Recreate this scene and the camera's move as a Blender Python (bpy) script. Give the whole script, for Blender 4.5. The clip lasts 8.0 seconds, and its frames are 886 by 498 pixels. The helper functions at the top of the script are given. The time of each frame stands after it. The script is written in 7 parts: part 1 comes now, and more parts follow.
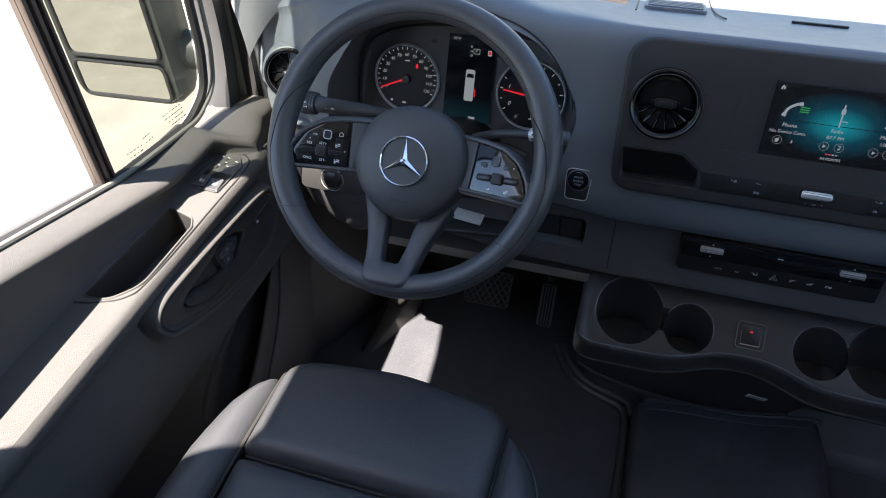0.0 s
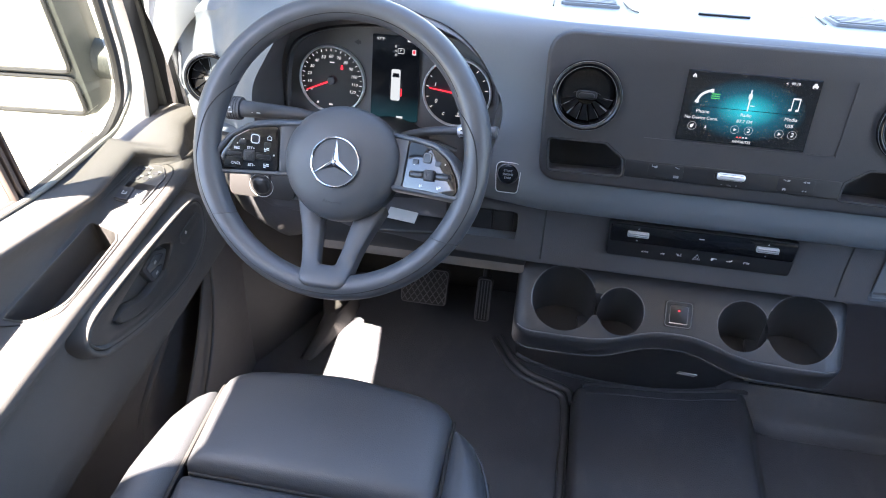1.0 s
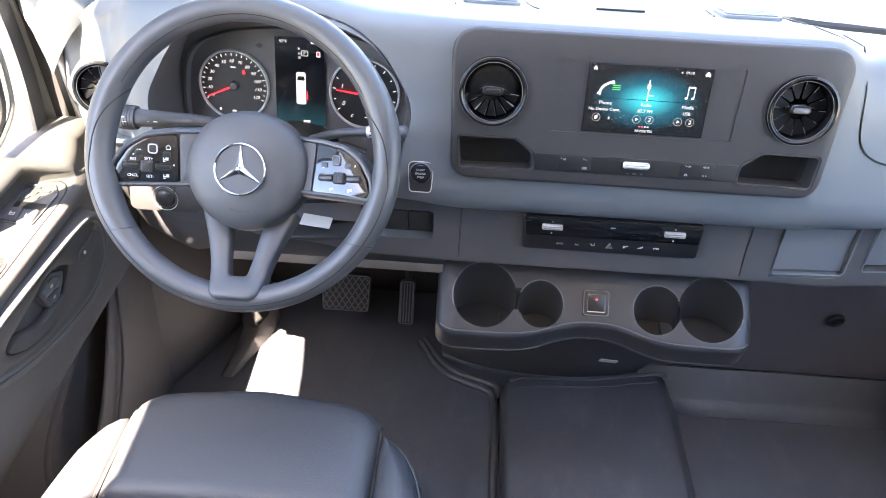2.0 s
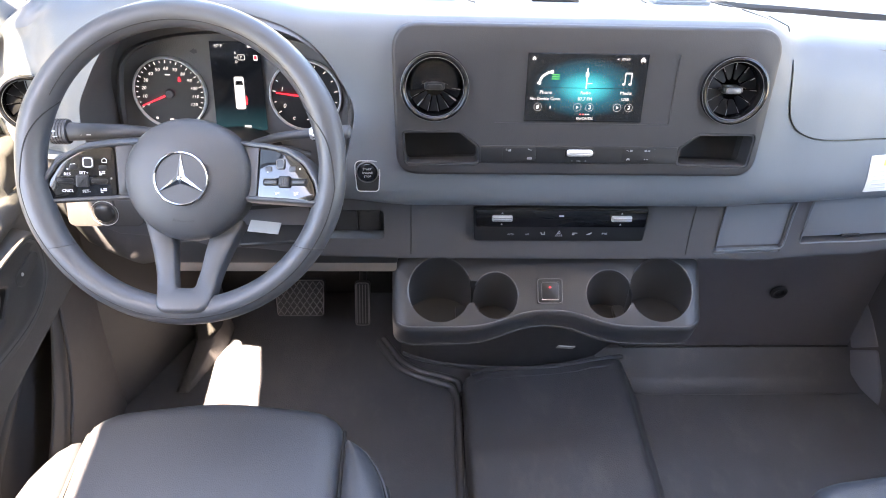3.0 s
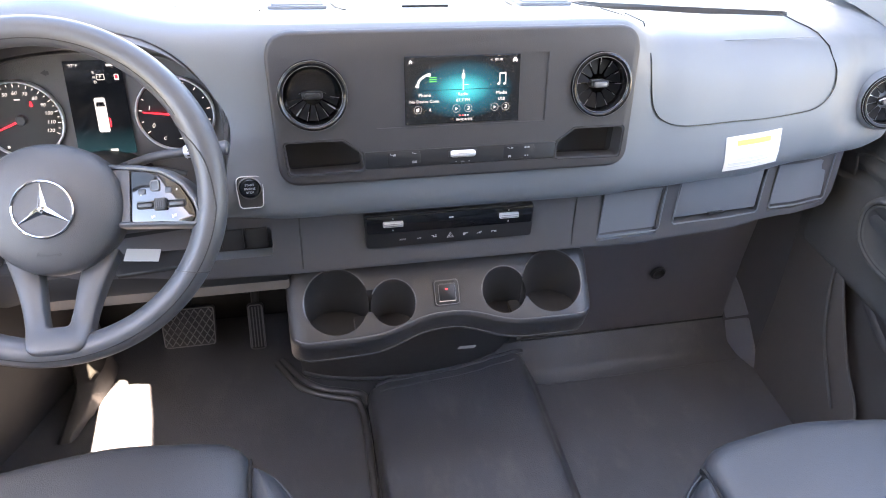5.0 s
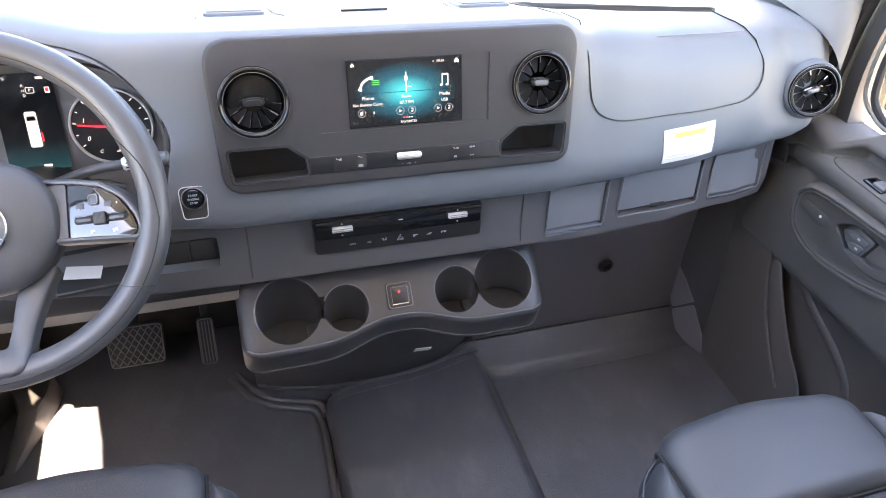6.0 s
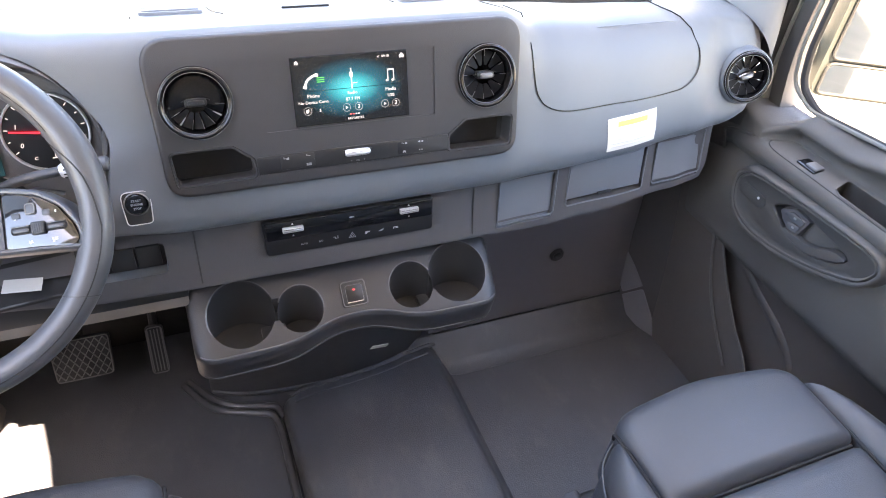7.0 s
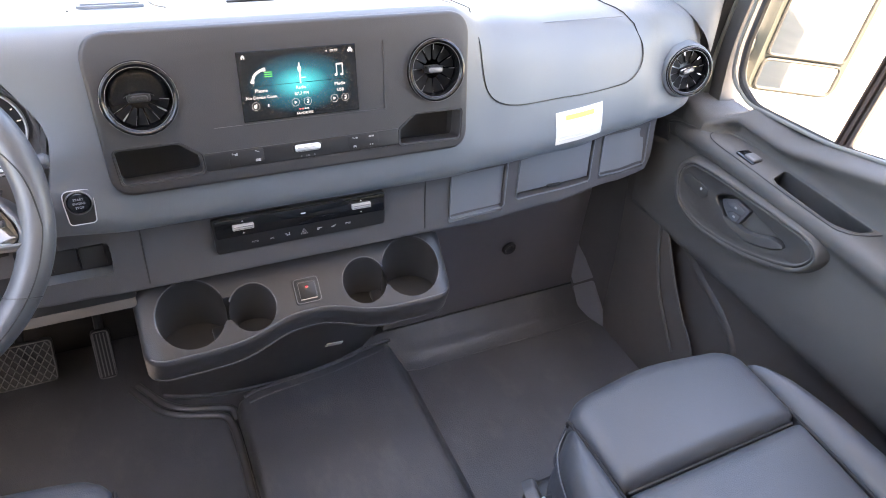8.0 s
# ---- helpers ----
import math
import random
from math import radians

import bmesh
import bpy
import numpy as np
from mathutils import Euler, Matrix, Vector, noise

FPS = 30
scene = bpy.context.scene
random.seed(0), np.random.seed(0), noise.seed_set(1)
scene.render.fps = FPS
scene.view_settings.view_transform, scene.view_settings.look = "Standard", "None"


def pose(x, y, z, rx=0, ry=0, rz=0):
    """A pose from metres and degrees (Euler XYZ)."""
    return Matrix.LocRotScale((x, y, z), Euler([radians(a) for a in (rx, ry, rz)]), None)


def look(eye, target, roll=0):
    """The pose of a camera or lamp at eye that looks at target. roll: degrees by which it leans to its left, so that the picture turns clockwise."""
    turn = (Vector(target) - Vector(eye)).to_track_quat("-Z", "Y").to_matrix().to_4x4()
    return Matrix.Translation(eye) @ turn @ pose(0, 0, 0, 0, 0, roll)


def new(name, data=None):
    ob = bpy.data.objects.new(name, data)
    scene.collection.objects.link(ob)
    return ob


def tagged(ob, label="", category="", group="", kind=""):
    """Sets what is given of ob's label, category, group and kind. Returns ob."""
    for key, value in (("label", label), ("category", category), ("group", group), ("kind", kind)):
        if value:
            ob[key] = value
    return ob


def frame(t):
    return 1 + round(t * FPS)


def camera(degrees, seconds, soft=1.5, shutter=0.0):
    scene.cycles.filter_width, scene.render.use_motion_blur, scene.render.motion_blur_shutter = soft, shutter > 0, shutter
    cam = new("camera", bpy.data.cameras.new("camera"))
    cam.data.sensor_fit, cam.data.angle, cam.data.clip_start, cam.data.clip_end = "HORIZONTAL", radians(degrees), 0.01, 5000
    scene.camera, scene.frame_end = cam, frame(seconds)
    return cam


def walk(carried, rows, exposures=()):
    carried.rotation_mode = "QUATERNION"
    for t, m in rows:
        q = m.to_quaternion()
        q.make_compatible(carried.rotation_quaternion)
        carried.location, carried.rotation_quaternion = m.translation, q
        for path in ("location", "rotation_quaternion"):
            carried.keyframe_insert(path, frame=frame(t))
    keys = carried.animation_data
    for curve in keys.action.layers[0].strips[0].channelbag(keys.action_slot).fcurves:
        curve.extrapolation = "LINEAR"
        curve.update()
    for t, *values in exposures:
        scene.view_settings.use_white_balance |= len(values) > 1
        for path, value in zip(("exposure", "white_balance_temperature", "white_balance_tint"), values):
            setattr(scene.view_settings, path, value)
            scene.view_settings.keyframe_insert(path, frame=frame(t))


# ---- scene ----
cam = camera(66.4, 8.0, soft=1.0)
PATH = [
    (0, (-0.23, -0.776, 1.277), (-0.687, 0.621, -0.081), -1.5),
    (0.5, (-0.234, -0.785, 1.277), (-0.599, 0.646, -0.072), -0.9),
    (1, (-0.233, -0.786, 1.276), (-0.497, 0.663, -0.077), 0.4),
    (1.5, (-0.231, -0.782, 1.266), (-0.364, 0.692, -0.078), 2.5),
    (2, (-0.223, -0.78, 1.266), (-0.268, 0.705, -0.073), 2.7),
    (3.5, (-0.22, -0.782, 1.261), (-0.05, 0.695, -0.076), 3.2),
    (4, (-0.223, -0.783, 1.257), (0.039, 0.701, -0.057), 4.3),
    (4.5, (-0.222, -0.781, 1.256), (0.115, 0.696, -0.05), 4.9),
    (6, (-0.222, -0.787, 1.254), (0.325, 0.652, -0.023), 5.8),
    (6.5, (-0.225, -0.789, 1.253), (0.388, 0.626, -0.021), 6.5),
    (7, (-0.224, -0.788, 1.254), (0.454, 0.595, -0.021), 6.7),
    (7.5, (-0.226, -0.791, 1.254), (0.524, 0.559, -0.017), 7.9),
    (8, (-0.226, -0.795, 1.252), (0.576, 0.53, -0.013), 8.7),
]
walk(cam, [(t, look(eye, target, roll)) for t, eye, target, roll in PATH],
     exposures=[(0.0, 2.86, 6150, 12), (0.5, 3.65, 6050, 12), (1.0, 4.60, 6400, 15), (1.5, 5.36, 6600, 17), (2.0, 5.22, 7000, 18), (3.5, 5.34, 7450, 20), (8.0, 5.34, 7850, 21)])

# ---- light ----
SUN_DIR = Vector((0.166, 0.45, -1.0)).normalized()
world = bpy.data.worlds.new("sky")
scene.world = world
world.use_nodes = True
_nt = world.node_tree
_sky = _nt.nodes.new("ShaderNodeTexSky")
_sky.sky_type = "NISHITA"
_sky.sun_disc = False
_sky.sun_elevation = math.asin(-SUN_DIR.z)
_sky.sun_rotation = math.atan2(-SUN_DIR.x, -SUN_DIR.y)
_nt.nodes["Background"].inputs[1].default_value = 0.085
_nt.links.new(_sky.outputs[0], _nt.nodes["Background"].inputs[0])
sun_data = bpy.data.lights.new("sun", "SUN")
sun_data.energy = 5.0
sun_data.angle = radians(0.5)
sun_data.color = (1.0, 0.88, 0.74)
sun = new("sun", sun_data)
sun.rotation_mode = "QUATERNION"
sun.rotation_quaternion = SUN_DIR.to_track_quat("-Z", "Y")
sun.location = (-2, -1, 5)


# ---- materials ----
def material(name, colour, rough=0.6, metal=0.0, grain=0.0, grain_scale=900.0, vary=0.08, vary_scale=6.0, coat=0.0, spec=0.5, rough_vary=0.06, scuff=0.0):
    """A node material with stains at a large scale and a grain relief at a small one."""
    m = bpy.data.materials.new(name)
    m.use_nodes = True
    nt = m.node_tree
    b = nt.nodes["Principled BSDF"]
    b.inputs["Metallic"].default_value = metal
    b.inputs["Coat Weight"].default_value = coat
    b.inputs["Specular IOR Level"].default_value = spec
    tc = nt.nodes.new("ShaderNodeTexCoord")
    geo = nt.nodes.new("ShaderNodeNewGeometry")
    n1 = nt.nodes.new("ShaderNodeTexNoise")
    n1.inputs["Scale"].default_value = vary_scale
    n1.inputs["Detail"].default_value = 6
    nt.links.new(geo.outputs["Position"], n1.inputs["Vector"])
    mix = nt.nodes.new("ShaderNodeMix")
    mix.data_type = "RGBA"
    c = Vector(colour)
    mix.inputs["A"].default_value = (*(c * (1 - vary)), 1)
    mix.inputs["B"].default_value = (*(c * (1 + vary)), 1)
    nt.links.new(n1.outputs[0], mix.inputs["Factor"])
    nt.links.new(mix.outputs["Result"], b.inputs["Base Color"])
    rr = nt.nodes.new("ShaderNodeMapRange")
    rr.inputs["To Min"].default_value = max(0.02, rough - rough_vary)
    rr.inputs["To Max"].default_value = min(1.0, rough + rough_vary)
    n3 = nt.nodes.new("ShaderNodeTexNoise")
    n3.inputs["Scale"].default_value = vary_scale * 9
    nt.links.new(geo.outputs["Position"], n3.inputs["Vector"])
    nt.links.new(n3.outputs[0], rr.inputs["Value"])
    nt.links.new(rr.outputs[0], b.inputs["Roughness"])
    if scuff > 0:
        mp = nt.nodes.new("ShaderNodeMapping")
        mp.inputs["Scale"].default_value = (11, 6, 9)
        mp.inputs["Rotation"].default_value = (0, 0, 0.5)
        n4 = nt.nodes.new("ShaderNodeTexNoise")
        n4.inputs["Scale"].default_value = 1.0
        n4.inputs["Detail"].default_value = 9
        n4.inputs["Roughness"].default_value = 0.72
        rp = nt.nodes.new("ShaderNodeMapRange")
        rp.inputs["From Min"].default_value = 0.52
        rp.inputs["From Max"].default_value = 0.78
        rp.inputs["To Max"].default_value = scuff
        dust = nt.nodes.new("ShaderNodeMix")
        dust.data_type = "RGBA"
        dust.inputs["B"].default_value = (0.20, 0.19, 0.18, 1)
        nt.links.new(geo.outputs["Position"], mp.inputs[0])
        nt.links.new(mp.outputs[0], n4.inputs["Vector"])
        nt.links.new(n4.outputs[0], rp.inputs["Value"])
        nt.links.new(rp.outputs[0], dust.inputs["Factor"])
        nt.links.new(mix.outputs["Result"], dust.inputs["A"])
        nt.links.new(dust.outputs["Result"], b.inputs["Base Color"])
    if grain > 0:
        v = nt.nodes.new("ShaderNodeTexVoronoi")
        v.inputs["Scale"].default_value = grain_scale
        nt.links.new(geo.outputs["Position"], v.inputs["Vector"])
        bump = nt.nodes.new("ShaderNodeBump")
        bump.inputs["Strength"].default_value = grain
        bump.inputs["Distance"].default_value = 0.0006
        nt.links.new(v.outputs["Distance"], bump.inputs["Height"])
        nt.links.new(bump.outputs[0], b.inputs["Normal"])
    return m


def glow(name, colour, strength):
    m = bpy.data.materials.new(name)
    m.use_nodes = True
    b = m.node_tree.nodes["Principled BSDF"]
    b.inputs["Base Color"].default_value = (0, 0, 0, 1)
    b.inputs["Roughness"].default_value = 0.15
    b.inputs["Emission Color"].default_value = (*colour, 1)
    b.inputs["Emission Strength"].default_value = strength
    return m


def glass_material(name, tint=(1, 1, 1), gloss=0.05):
    """Thin clear glass: light passes, and a little of it is mirrored."""
    m = bpy.data.materials.new(name)
    m.use_nodes = True
    nt = m.node_tree
    nt.nodes.remove(nt.nodes["Principled BSDF"])
    tr = nt.nodes.new("ShaderNodeBsdfTransparent")
    tr.inputs[0].default_value = (*tint, 1)
    gl = nt.nodes.new("ShaderNodeBsdfGlossy")
    gl.inputs["Roughness"].default_value = 0.01
    mx = nt.nodes.new("ShaderNodeMixShader")
    mx.inputs[0].default_value = gloss
    nt.links.new(tr.outputs[0], mx.inputs[1])
    nt.links.new(gl.outputs[0], mx.inputs[2])
    nt.links.new(mx.outputs[0], nt.nodes["Material Output"].inputs[0])
    return m


M_DASH = material("dash_soft_plastic", (0.134, 0.151, 0.170), 0.46, grain=0.2, grain_scale=1300)
M_PANEL = material("panel_plastic", (0.033, 0.032, 0.034), 0.5, grain=0.25)
M_LOWER = material("lower_plastic", (0.074, 0.073, 0.077), 0.58, grain=0.3)
M_BLACK = material("black_plastic", (0.031, 0.030, 0.030), 0.5)
M_GLOSS = material("gloss_black", (0.008, 0.008, 0.009), 0.08, coat=0.6, rough_vary=0.02)
M_DULL = material("dull_black", (0.014, 0.014, 0.015), 0.35)
M_CHROME = material("chrome", (0.75, 0.75, 0.76), 0.12, metal=1.0, vary=0.03, rough_vary=0.03)
M_SATIN = material("satin_silver", (0.70, 0.70, 0.70), 0.30, metal=0.35, vary=0.04)
M_WHEEL = material("wheel_plastic", (0.060, 0.062, 0.068), 0.40, grain=0.12, grain_scale=1600)
M_HUBCAP = material("airbag_cover_plastic", (0.055, 0.056, 0.060), 0.46, grain=0.3, grain_scale=1500)
M_WHEEL_DARK = material("wheel_dark_plastic", (0.026, 0.026, 0.028), 0.5)
M_STALK = material("stalk_plastic", (0.060, 0.060, 0.064), 0.42, grain=0.2)
M_HOOD = material("hood_lining_plastic", (0.135, 0.130, 0.130), 0.55, grain=0.5, grain_scale=900)
M_SILVER = material("dial_ring_silver", (0.72, 0.72, 0.73), 0.42, metal=0.15, vary=0.03)
M_DIAL = material("dial_black", (0.022, 0.022, 0.023), 0.4)
M_LEATHER = material("seat_leather", (0.050, 0.052, 0.057), 0.42, grain=0.3, grain_scale=900)
M_PIPING = material("seat_piping", (0.075, 0.078, 0.084), 0.4, vary=0.04)
M_MAT = material("rubber_floor", (0.068, 0.070, 0.078), 0.42, grain=0.6, grain_scale=500, vary=0.25, vary_scale=9, scuff=0.28)
M_CARPET = material("dark_trim", (0.080, 0.071, 0.066), 0.55, grain=0.3)
M_DOOR = material("door_plastic", (0.096, 0.093, 0.090), 0.62, grain=0.8, grain_scale=1300, spec=0.3)
M_SWITCH = material("switch_panel_plastic", (0.085, 0.085, 0.084), 0.35, grain=0.1)
M_BEZEL = material("bezel_plate_plastic", (0.056, 0.054, 0.053), 0.45, grain=0.3, grain_scale=1500)
M_LOCK = material("lock_button_plastic", (0.10, 0.105, 0.115), 0.22, rough_vary=0.03)
M_LIP = material("rubber_lip", (0.074, 0.074, 0.079), 0.3, vary=0.04, rough_vary=0.01)
M_TRAY = material("tray_plastic", (0.037, 0.036, 0.038), 0.40, grain=0.25)
# much paler than the tray: the edge highlights are in this colour
M_TRAY_GLINT = material("tray_edge_glint", (0.120, 0.120, 0.124), 0.24, vary=0.04, rough_vary=0.02)
M_VENT_RING = material("vent_ring_black", (0.008, 0.008, 0.009), 0.20, spec=0.4, rough_vary=0.03)
M_VENT = material("vent_black", (0.007, 0.007, 0.008), 0.22, spec=0.3, rough_vary=0.03)
M_HUB = material("vent_hub_satin", (0.16, 0.16, 0.165), 0.3, metal=0.4)
M_SHELF = material("smooth_shelf_plastic", (0.145, 0.158, 0.175), 0.38, vary=0.04, rough_vary=0.02)
M_KICK = material("kick_plastic", (0.135, 0.130, 0.142), 0.6, grain=0.4)
M_PLATE = material("pale_footwell_plastic", (0.145, 0.143, 0.157), 0.6, grain=0.4)
M_PARTITION = material("dark_partition_lining", (0.16, 0.158, 0.155), 0.8, grain=0.4)
M_BAR = material("button_bar_plastic", (0.016, 0.016, 0.017), 0.38, rough_vary=0.03)
M_PETAL = material("vent_petal_black", (0.005, 0.005, 0.006), 0.55, spec=0.15, rough_vary=0.03)
M_FOOTWELL = material("dark_footwell_trim", (0.052, 0.048, 0.048), 0.55, grain=0.3)
# door plastic darkened and browned to carry the lower door's shade
M_DOOR_SHADE = material("shaded_door_plastic", (0.078, 0.069, 0.065), 0.55, grain=0.4)
M_PILLAR = material("pillar_trim", (0.165, 0.165, 0.147), 0.55, grain=0.3)
M_PILLAR_GREY = material("pillar_grey_trim", (0.16, 0.168, 0.175), 0.6, grain=0.3)
M_DOOR_DARK = material("door_insert_plastic", (0.05, 0.05, 0.05), 0.55, grain=0.4)
# one even near-black for the bulkhead, seams, slots and pockets
M_VOID = material("near_black", (0.020, 0.019, 0.019), 0.9)
M_RUBBER = material("black_rubber", (0.025, 0.024, 0.024), 0.7)
M_FRAME = material("window_frame_paint", (0.075, 0.056, 0.048), 0.4)
M_LINING = material("roof_lining", (0.60, 0.595, 0.58), 0.9, grain=0.4)
M_BODY = material("body_paint", (0.62, 0.62, 0.61), 0.25, coat=0.5)
M_CONCRETE = material("concrete_ground", (0.35, 0.325, 0.275), 0.9, vary=0.3, vary_scale=4)
M_TREAD = material("worn_pedal_tread", (0.17, 0.165, 0.165), 0.5, metal=0.3)
M_PEDAL = material("pedal_rubber", (0.115, 0.112, 0.112), 0.5)
# beige put in for sunlight bounced up under the dashboard
M_BEIGE = material("beige_strip", (0.20, 0.165, 0.135), 0.85, grain=0.3, vary=0.2, vary_scale=30)
M_PAPER = material("paper", (0.68, 0.67, 0.63), 0.7, vary=0.02)
M_YELLOW = material("yellow_print", (0.80, 0.56, 0.16), 0.7)
M_WHITE = material("white_print", (0.7, 0.7, 0.7), 0.6, vary=0.02)
M_FADED = material("faded_glass_print", (0.16, 0.155, 0.13), 0.8, vary=0.02)
M_GREY_INK = material("grey_print", (0.33, 0.33, 0.34), 0.6, vary=0.02)
M_PALE_INK = material("pale_print", (0.58, 0.58, 0.56), 0.7, vary=0.02)
M_GLASS = glass_material("window_glass", (0.93, 0.96, 0.94))
M_GLASS_SCREEN = glass_material("windscreen_glass", (0.80, 0.84, 0.82))
# right front pane: weaker tint than the left, so the view out stays bright
M_GLASS_FRONT = glass_material("tinted_front_glass", (0.46, 0.47, 0.43))
M_GLASS_DUSTY = glass_material("dusty_tinted_glass", (0.27, 0.285, 0.262))


# ---- building blocks ----
def finish(bm, smooth=True, angle=40):
    bmesh.ops.remove_doubles(bm, verts=bm.verts, dist=1e-5)
    bmesh.ops.recalc_face_normals(bm, faces=bm.faces)
    if smooth:
        lim = radians(angle)
        for f in bm.faces:
            f.smooth = True
        for e in bm.edges:
            if len(e.link_faces) == 2 and e.calc_face_angle(0) > lim:
                e.smooth = False
    return bm


def part(name, bm, mat, parent=None, label="", m=None, smooth=True, angle=40):
    finish(bm, smooth, angle)
    me = bpy.data.meshes.new(name)
    bm.to_mesh(me)
    bm.free()
    me.materials.append(mat)
    ob = new(name, me)
    if m is not None:
        ob.matrix_basis = m
    if parent is not None:
        ob.parent = parent
    if label:
        ob["label"] = label
    return ob


def thing(name, label, category, m=None, group="", kind=""):
    ob = new(name)
    ob.empty_display_size = 0.05
    if m is not None:
        ob.matrix_basis = m
    return tagged(ob, label, category, group, kind)


def box(bm, c, s, bevel=0.0, seg=2, rot=None):
    r = bmesh.ops.create_cube(bm, size=1.0)
    vs = r["verts"]
    m = Matrix.Translation(c) @ (rot if rot is not None else Matrix()) @ Matrix.Diagonal((*s, 1))
    bmesh.ops.transform(bm, matrix=m, verts=vs)
    if bevel > 0:
        es = list({e for v in vs for e in v.link_edges})
        bmesh.ops.bevel(bm, geom=es, offset=bevel, segments=seg, profile=0.6, affect="EDGES")
    return bm


def grid(bm, rows, close_u=False, close_v=False):
    """Faces between rows of points."""
    vs = [[bm.verts.new(p) for p in r] for r in rows]
    nu, nv = len(vs), len(vs[0])
    for i in range(nu if close_u else nu - 1):
        for j in range(nv if close_v else nv - 1):
            a, b = vs[i], vs[(i + 1) % nu]
            k = (j + 1) % nv
            try:
                bm.faces.new((a[j], b[j], b[k], a[k]))
            except ValueError:
                pass
    return vs


def lathe(bm, profile, seg=48, close=False):
    """Turns (r, z) pairs about the z axis."""
    rows = [[(r * math.cos(2 * math.pi * i / seg), r * math.sin(2 * math.pi * i / seg), z) for r, z in profile] for i in range(seg)]
    grid(bm, rows, close_u=True, close_v=close)
    return bm


def smooth_path(points, n=8, closed=False):
    """Catmull-Rom through the points."""
    ps = [Vector(p) for p in points]
    out = []
    m = len(ps)
    for i in range(m if closed else m - 1):
        if closed:
            p0, p1, p2, p3 = ps[i - 1], ps[i], ps[(i + 1) % m], ps[(i + 2) % m]
        else:
            p0, p1, p2, p3 = ps[max(i - 1, 0)], ps[i], ps[i + 1], ps[min(i + 2, m - 1)]
        for k in range(n):
            t = k / n
            out.append(0.5 * ((2 * p1) + (p2 - p0) * t + (2 * p0 - 5 * p1 + 4 * p2 - p3) * t * t + (3 * p1 - p0 - 3 * p2 + p3) * t ** 3))
    if not closed:
        out.append(ps[-1])
    return out


def tube(bm, points, radius, seg=10, closed=False, flat=1.0):
    ps = [Vector(p) for p in points]
    n = len(ps)
    rows = []
    up = Vector((0, 0, 1))
    side = None
    for i, p in enumerate(ps):
        if closed:
            d = (ps[(i + 1) % n] - ps[i - 1]).normalized()
        else:
            d = (ps[min(i + 1, n - 1)] - ps[max(i - 1, 0)]).normalized()
        if side is None:
            side = d.cross(up if abs(d.dot(up)) < 0.95 else Vector((1, 0, 0))).normalized()
        else:
            side = (side - d * side.dot(d)).normalized()
        u2 = d.cross(side)
        r = radius[i] if isinstance(radius, (list, tuple)) else radius
        rows.append([p + r * (math.cos(2 * math.pi * k / seg) * side + flat * math.sin(2 * math.pi * k / seg) * u2) for k in range(seg)])
    vs = grid(bm, rows, close_u=closed, close_v=True)
    if not closed:
        bm.faces.new(vs[0][::-1])
        bm.faces.new(vs[-1])
    return bm


def round_poly(points, radius, n=5):
    """A 2D outline with its corners rounded; radius is one number or one for each corner."""
    out = []
    m = len(points)
    for i in range(m):
        a, b, c = (Vector(points[i - 1]), Vector(points[i]), Vector(points[(i + 1) % m]))
        r = radius[i] if isinstance(radius, (list, tuple)) else radius
        d1, d2 = (a - b), (c - b)
        l1, l2 = d1.length, d2.length
        d1.normalize(), d2.normalize()
        half = d1.angle(d2) / 2
        t = min(r / max(math.tan(half), 1e-4), l1 * 0.49, l2 * 0.49)
        p, q = b + d1 * t, b + d2 * t
        for k in range(n + 1):
            s = k / n
            out.append(tuple((1 - s) ** 2 * p + 2 * s * (1 - s) * b + s * s * q))
    return out


def rect(x, y, w, h):
    return [(x - w / 2, y - h / 2), (x + w / 2, y - h / 2), (x + w / 2, y + h / 2), (x - w / 2, y + h / 2)]


def slab(bm, outline, z0, z1, bevel=0.0, seg=2):
    """A flat outline (x, y) raised from z0 to z1, with the upper rim rounded."""
    n = len(outline)
    c = Vector((sum(p[0] for p in outline) / n, sum(p[1] for p in outline) / n))
    rows = [[(p[0], p[1], z0) for p in outline]]
    if bevel <= 0:
        rows.append([(p[0], p[1], z1) for p in outline])
    else:
        nor = []
        for i in range(n):
            d = (Vector(outline[(i + 1) % n]) - Vector(outline[i - 1]))
            if d.length < 1e-9:
                d = Vector((1, 0))
            d.normalize()
            nor.append(Vector((-d.y, d.x)))
        area = sum(outline[i - 1][0] * outline[i][1] - outline[i][0] * outline[i - 1][1] for i in range(n))
        sg = 1 if area > 0 else -1
        for k in range(seg + 1):
            a = math.pi / 2 * k / seg
            ins, hz = bevel * (1 - math.cos(a)), bevel * math.sin(a)
            rows.append([(p[0] + sg * nn.x * ins, p[1] + sg * nn.y * ins, z1 - bevel + hz) for p, nn in zip(outline, nor)])
    vs = grid(bm, rows, close_v=True)
    bm.faces.new(vs[-1])
    bm.faces.new(vs[0][::-1])
    return bm


def inset(poly, d):
    """A closed outline moved inward by d along its normals."""
    n = len(poly)
    area = sum(poly[i][0] * poly[(i + 1) % n][1] - poly[(i + 1) % n][0] * poly[i][1] for i in range(n))
    sg = 1 if area > 0 else -1
    out = []
    for i in range(n):
        t = (Vector(poly[(i + 1) % n][:2]) - Vector(poly[i - 1][:2])).normalized()
        out.append((poly[i][0] - sg * t.y * d, poly[i][1] + sg * t.x * d))
    return out


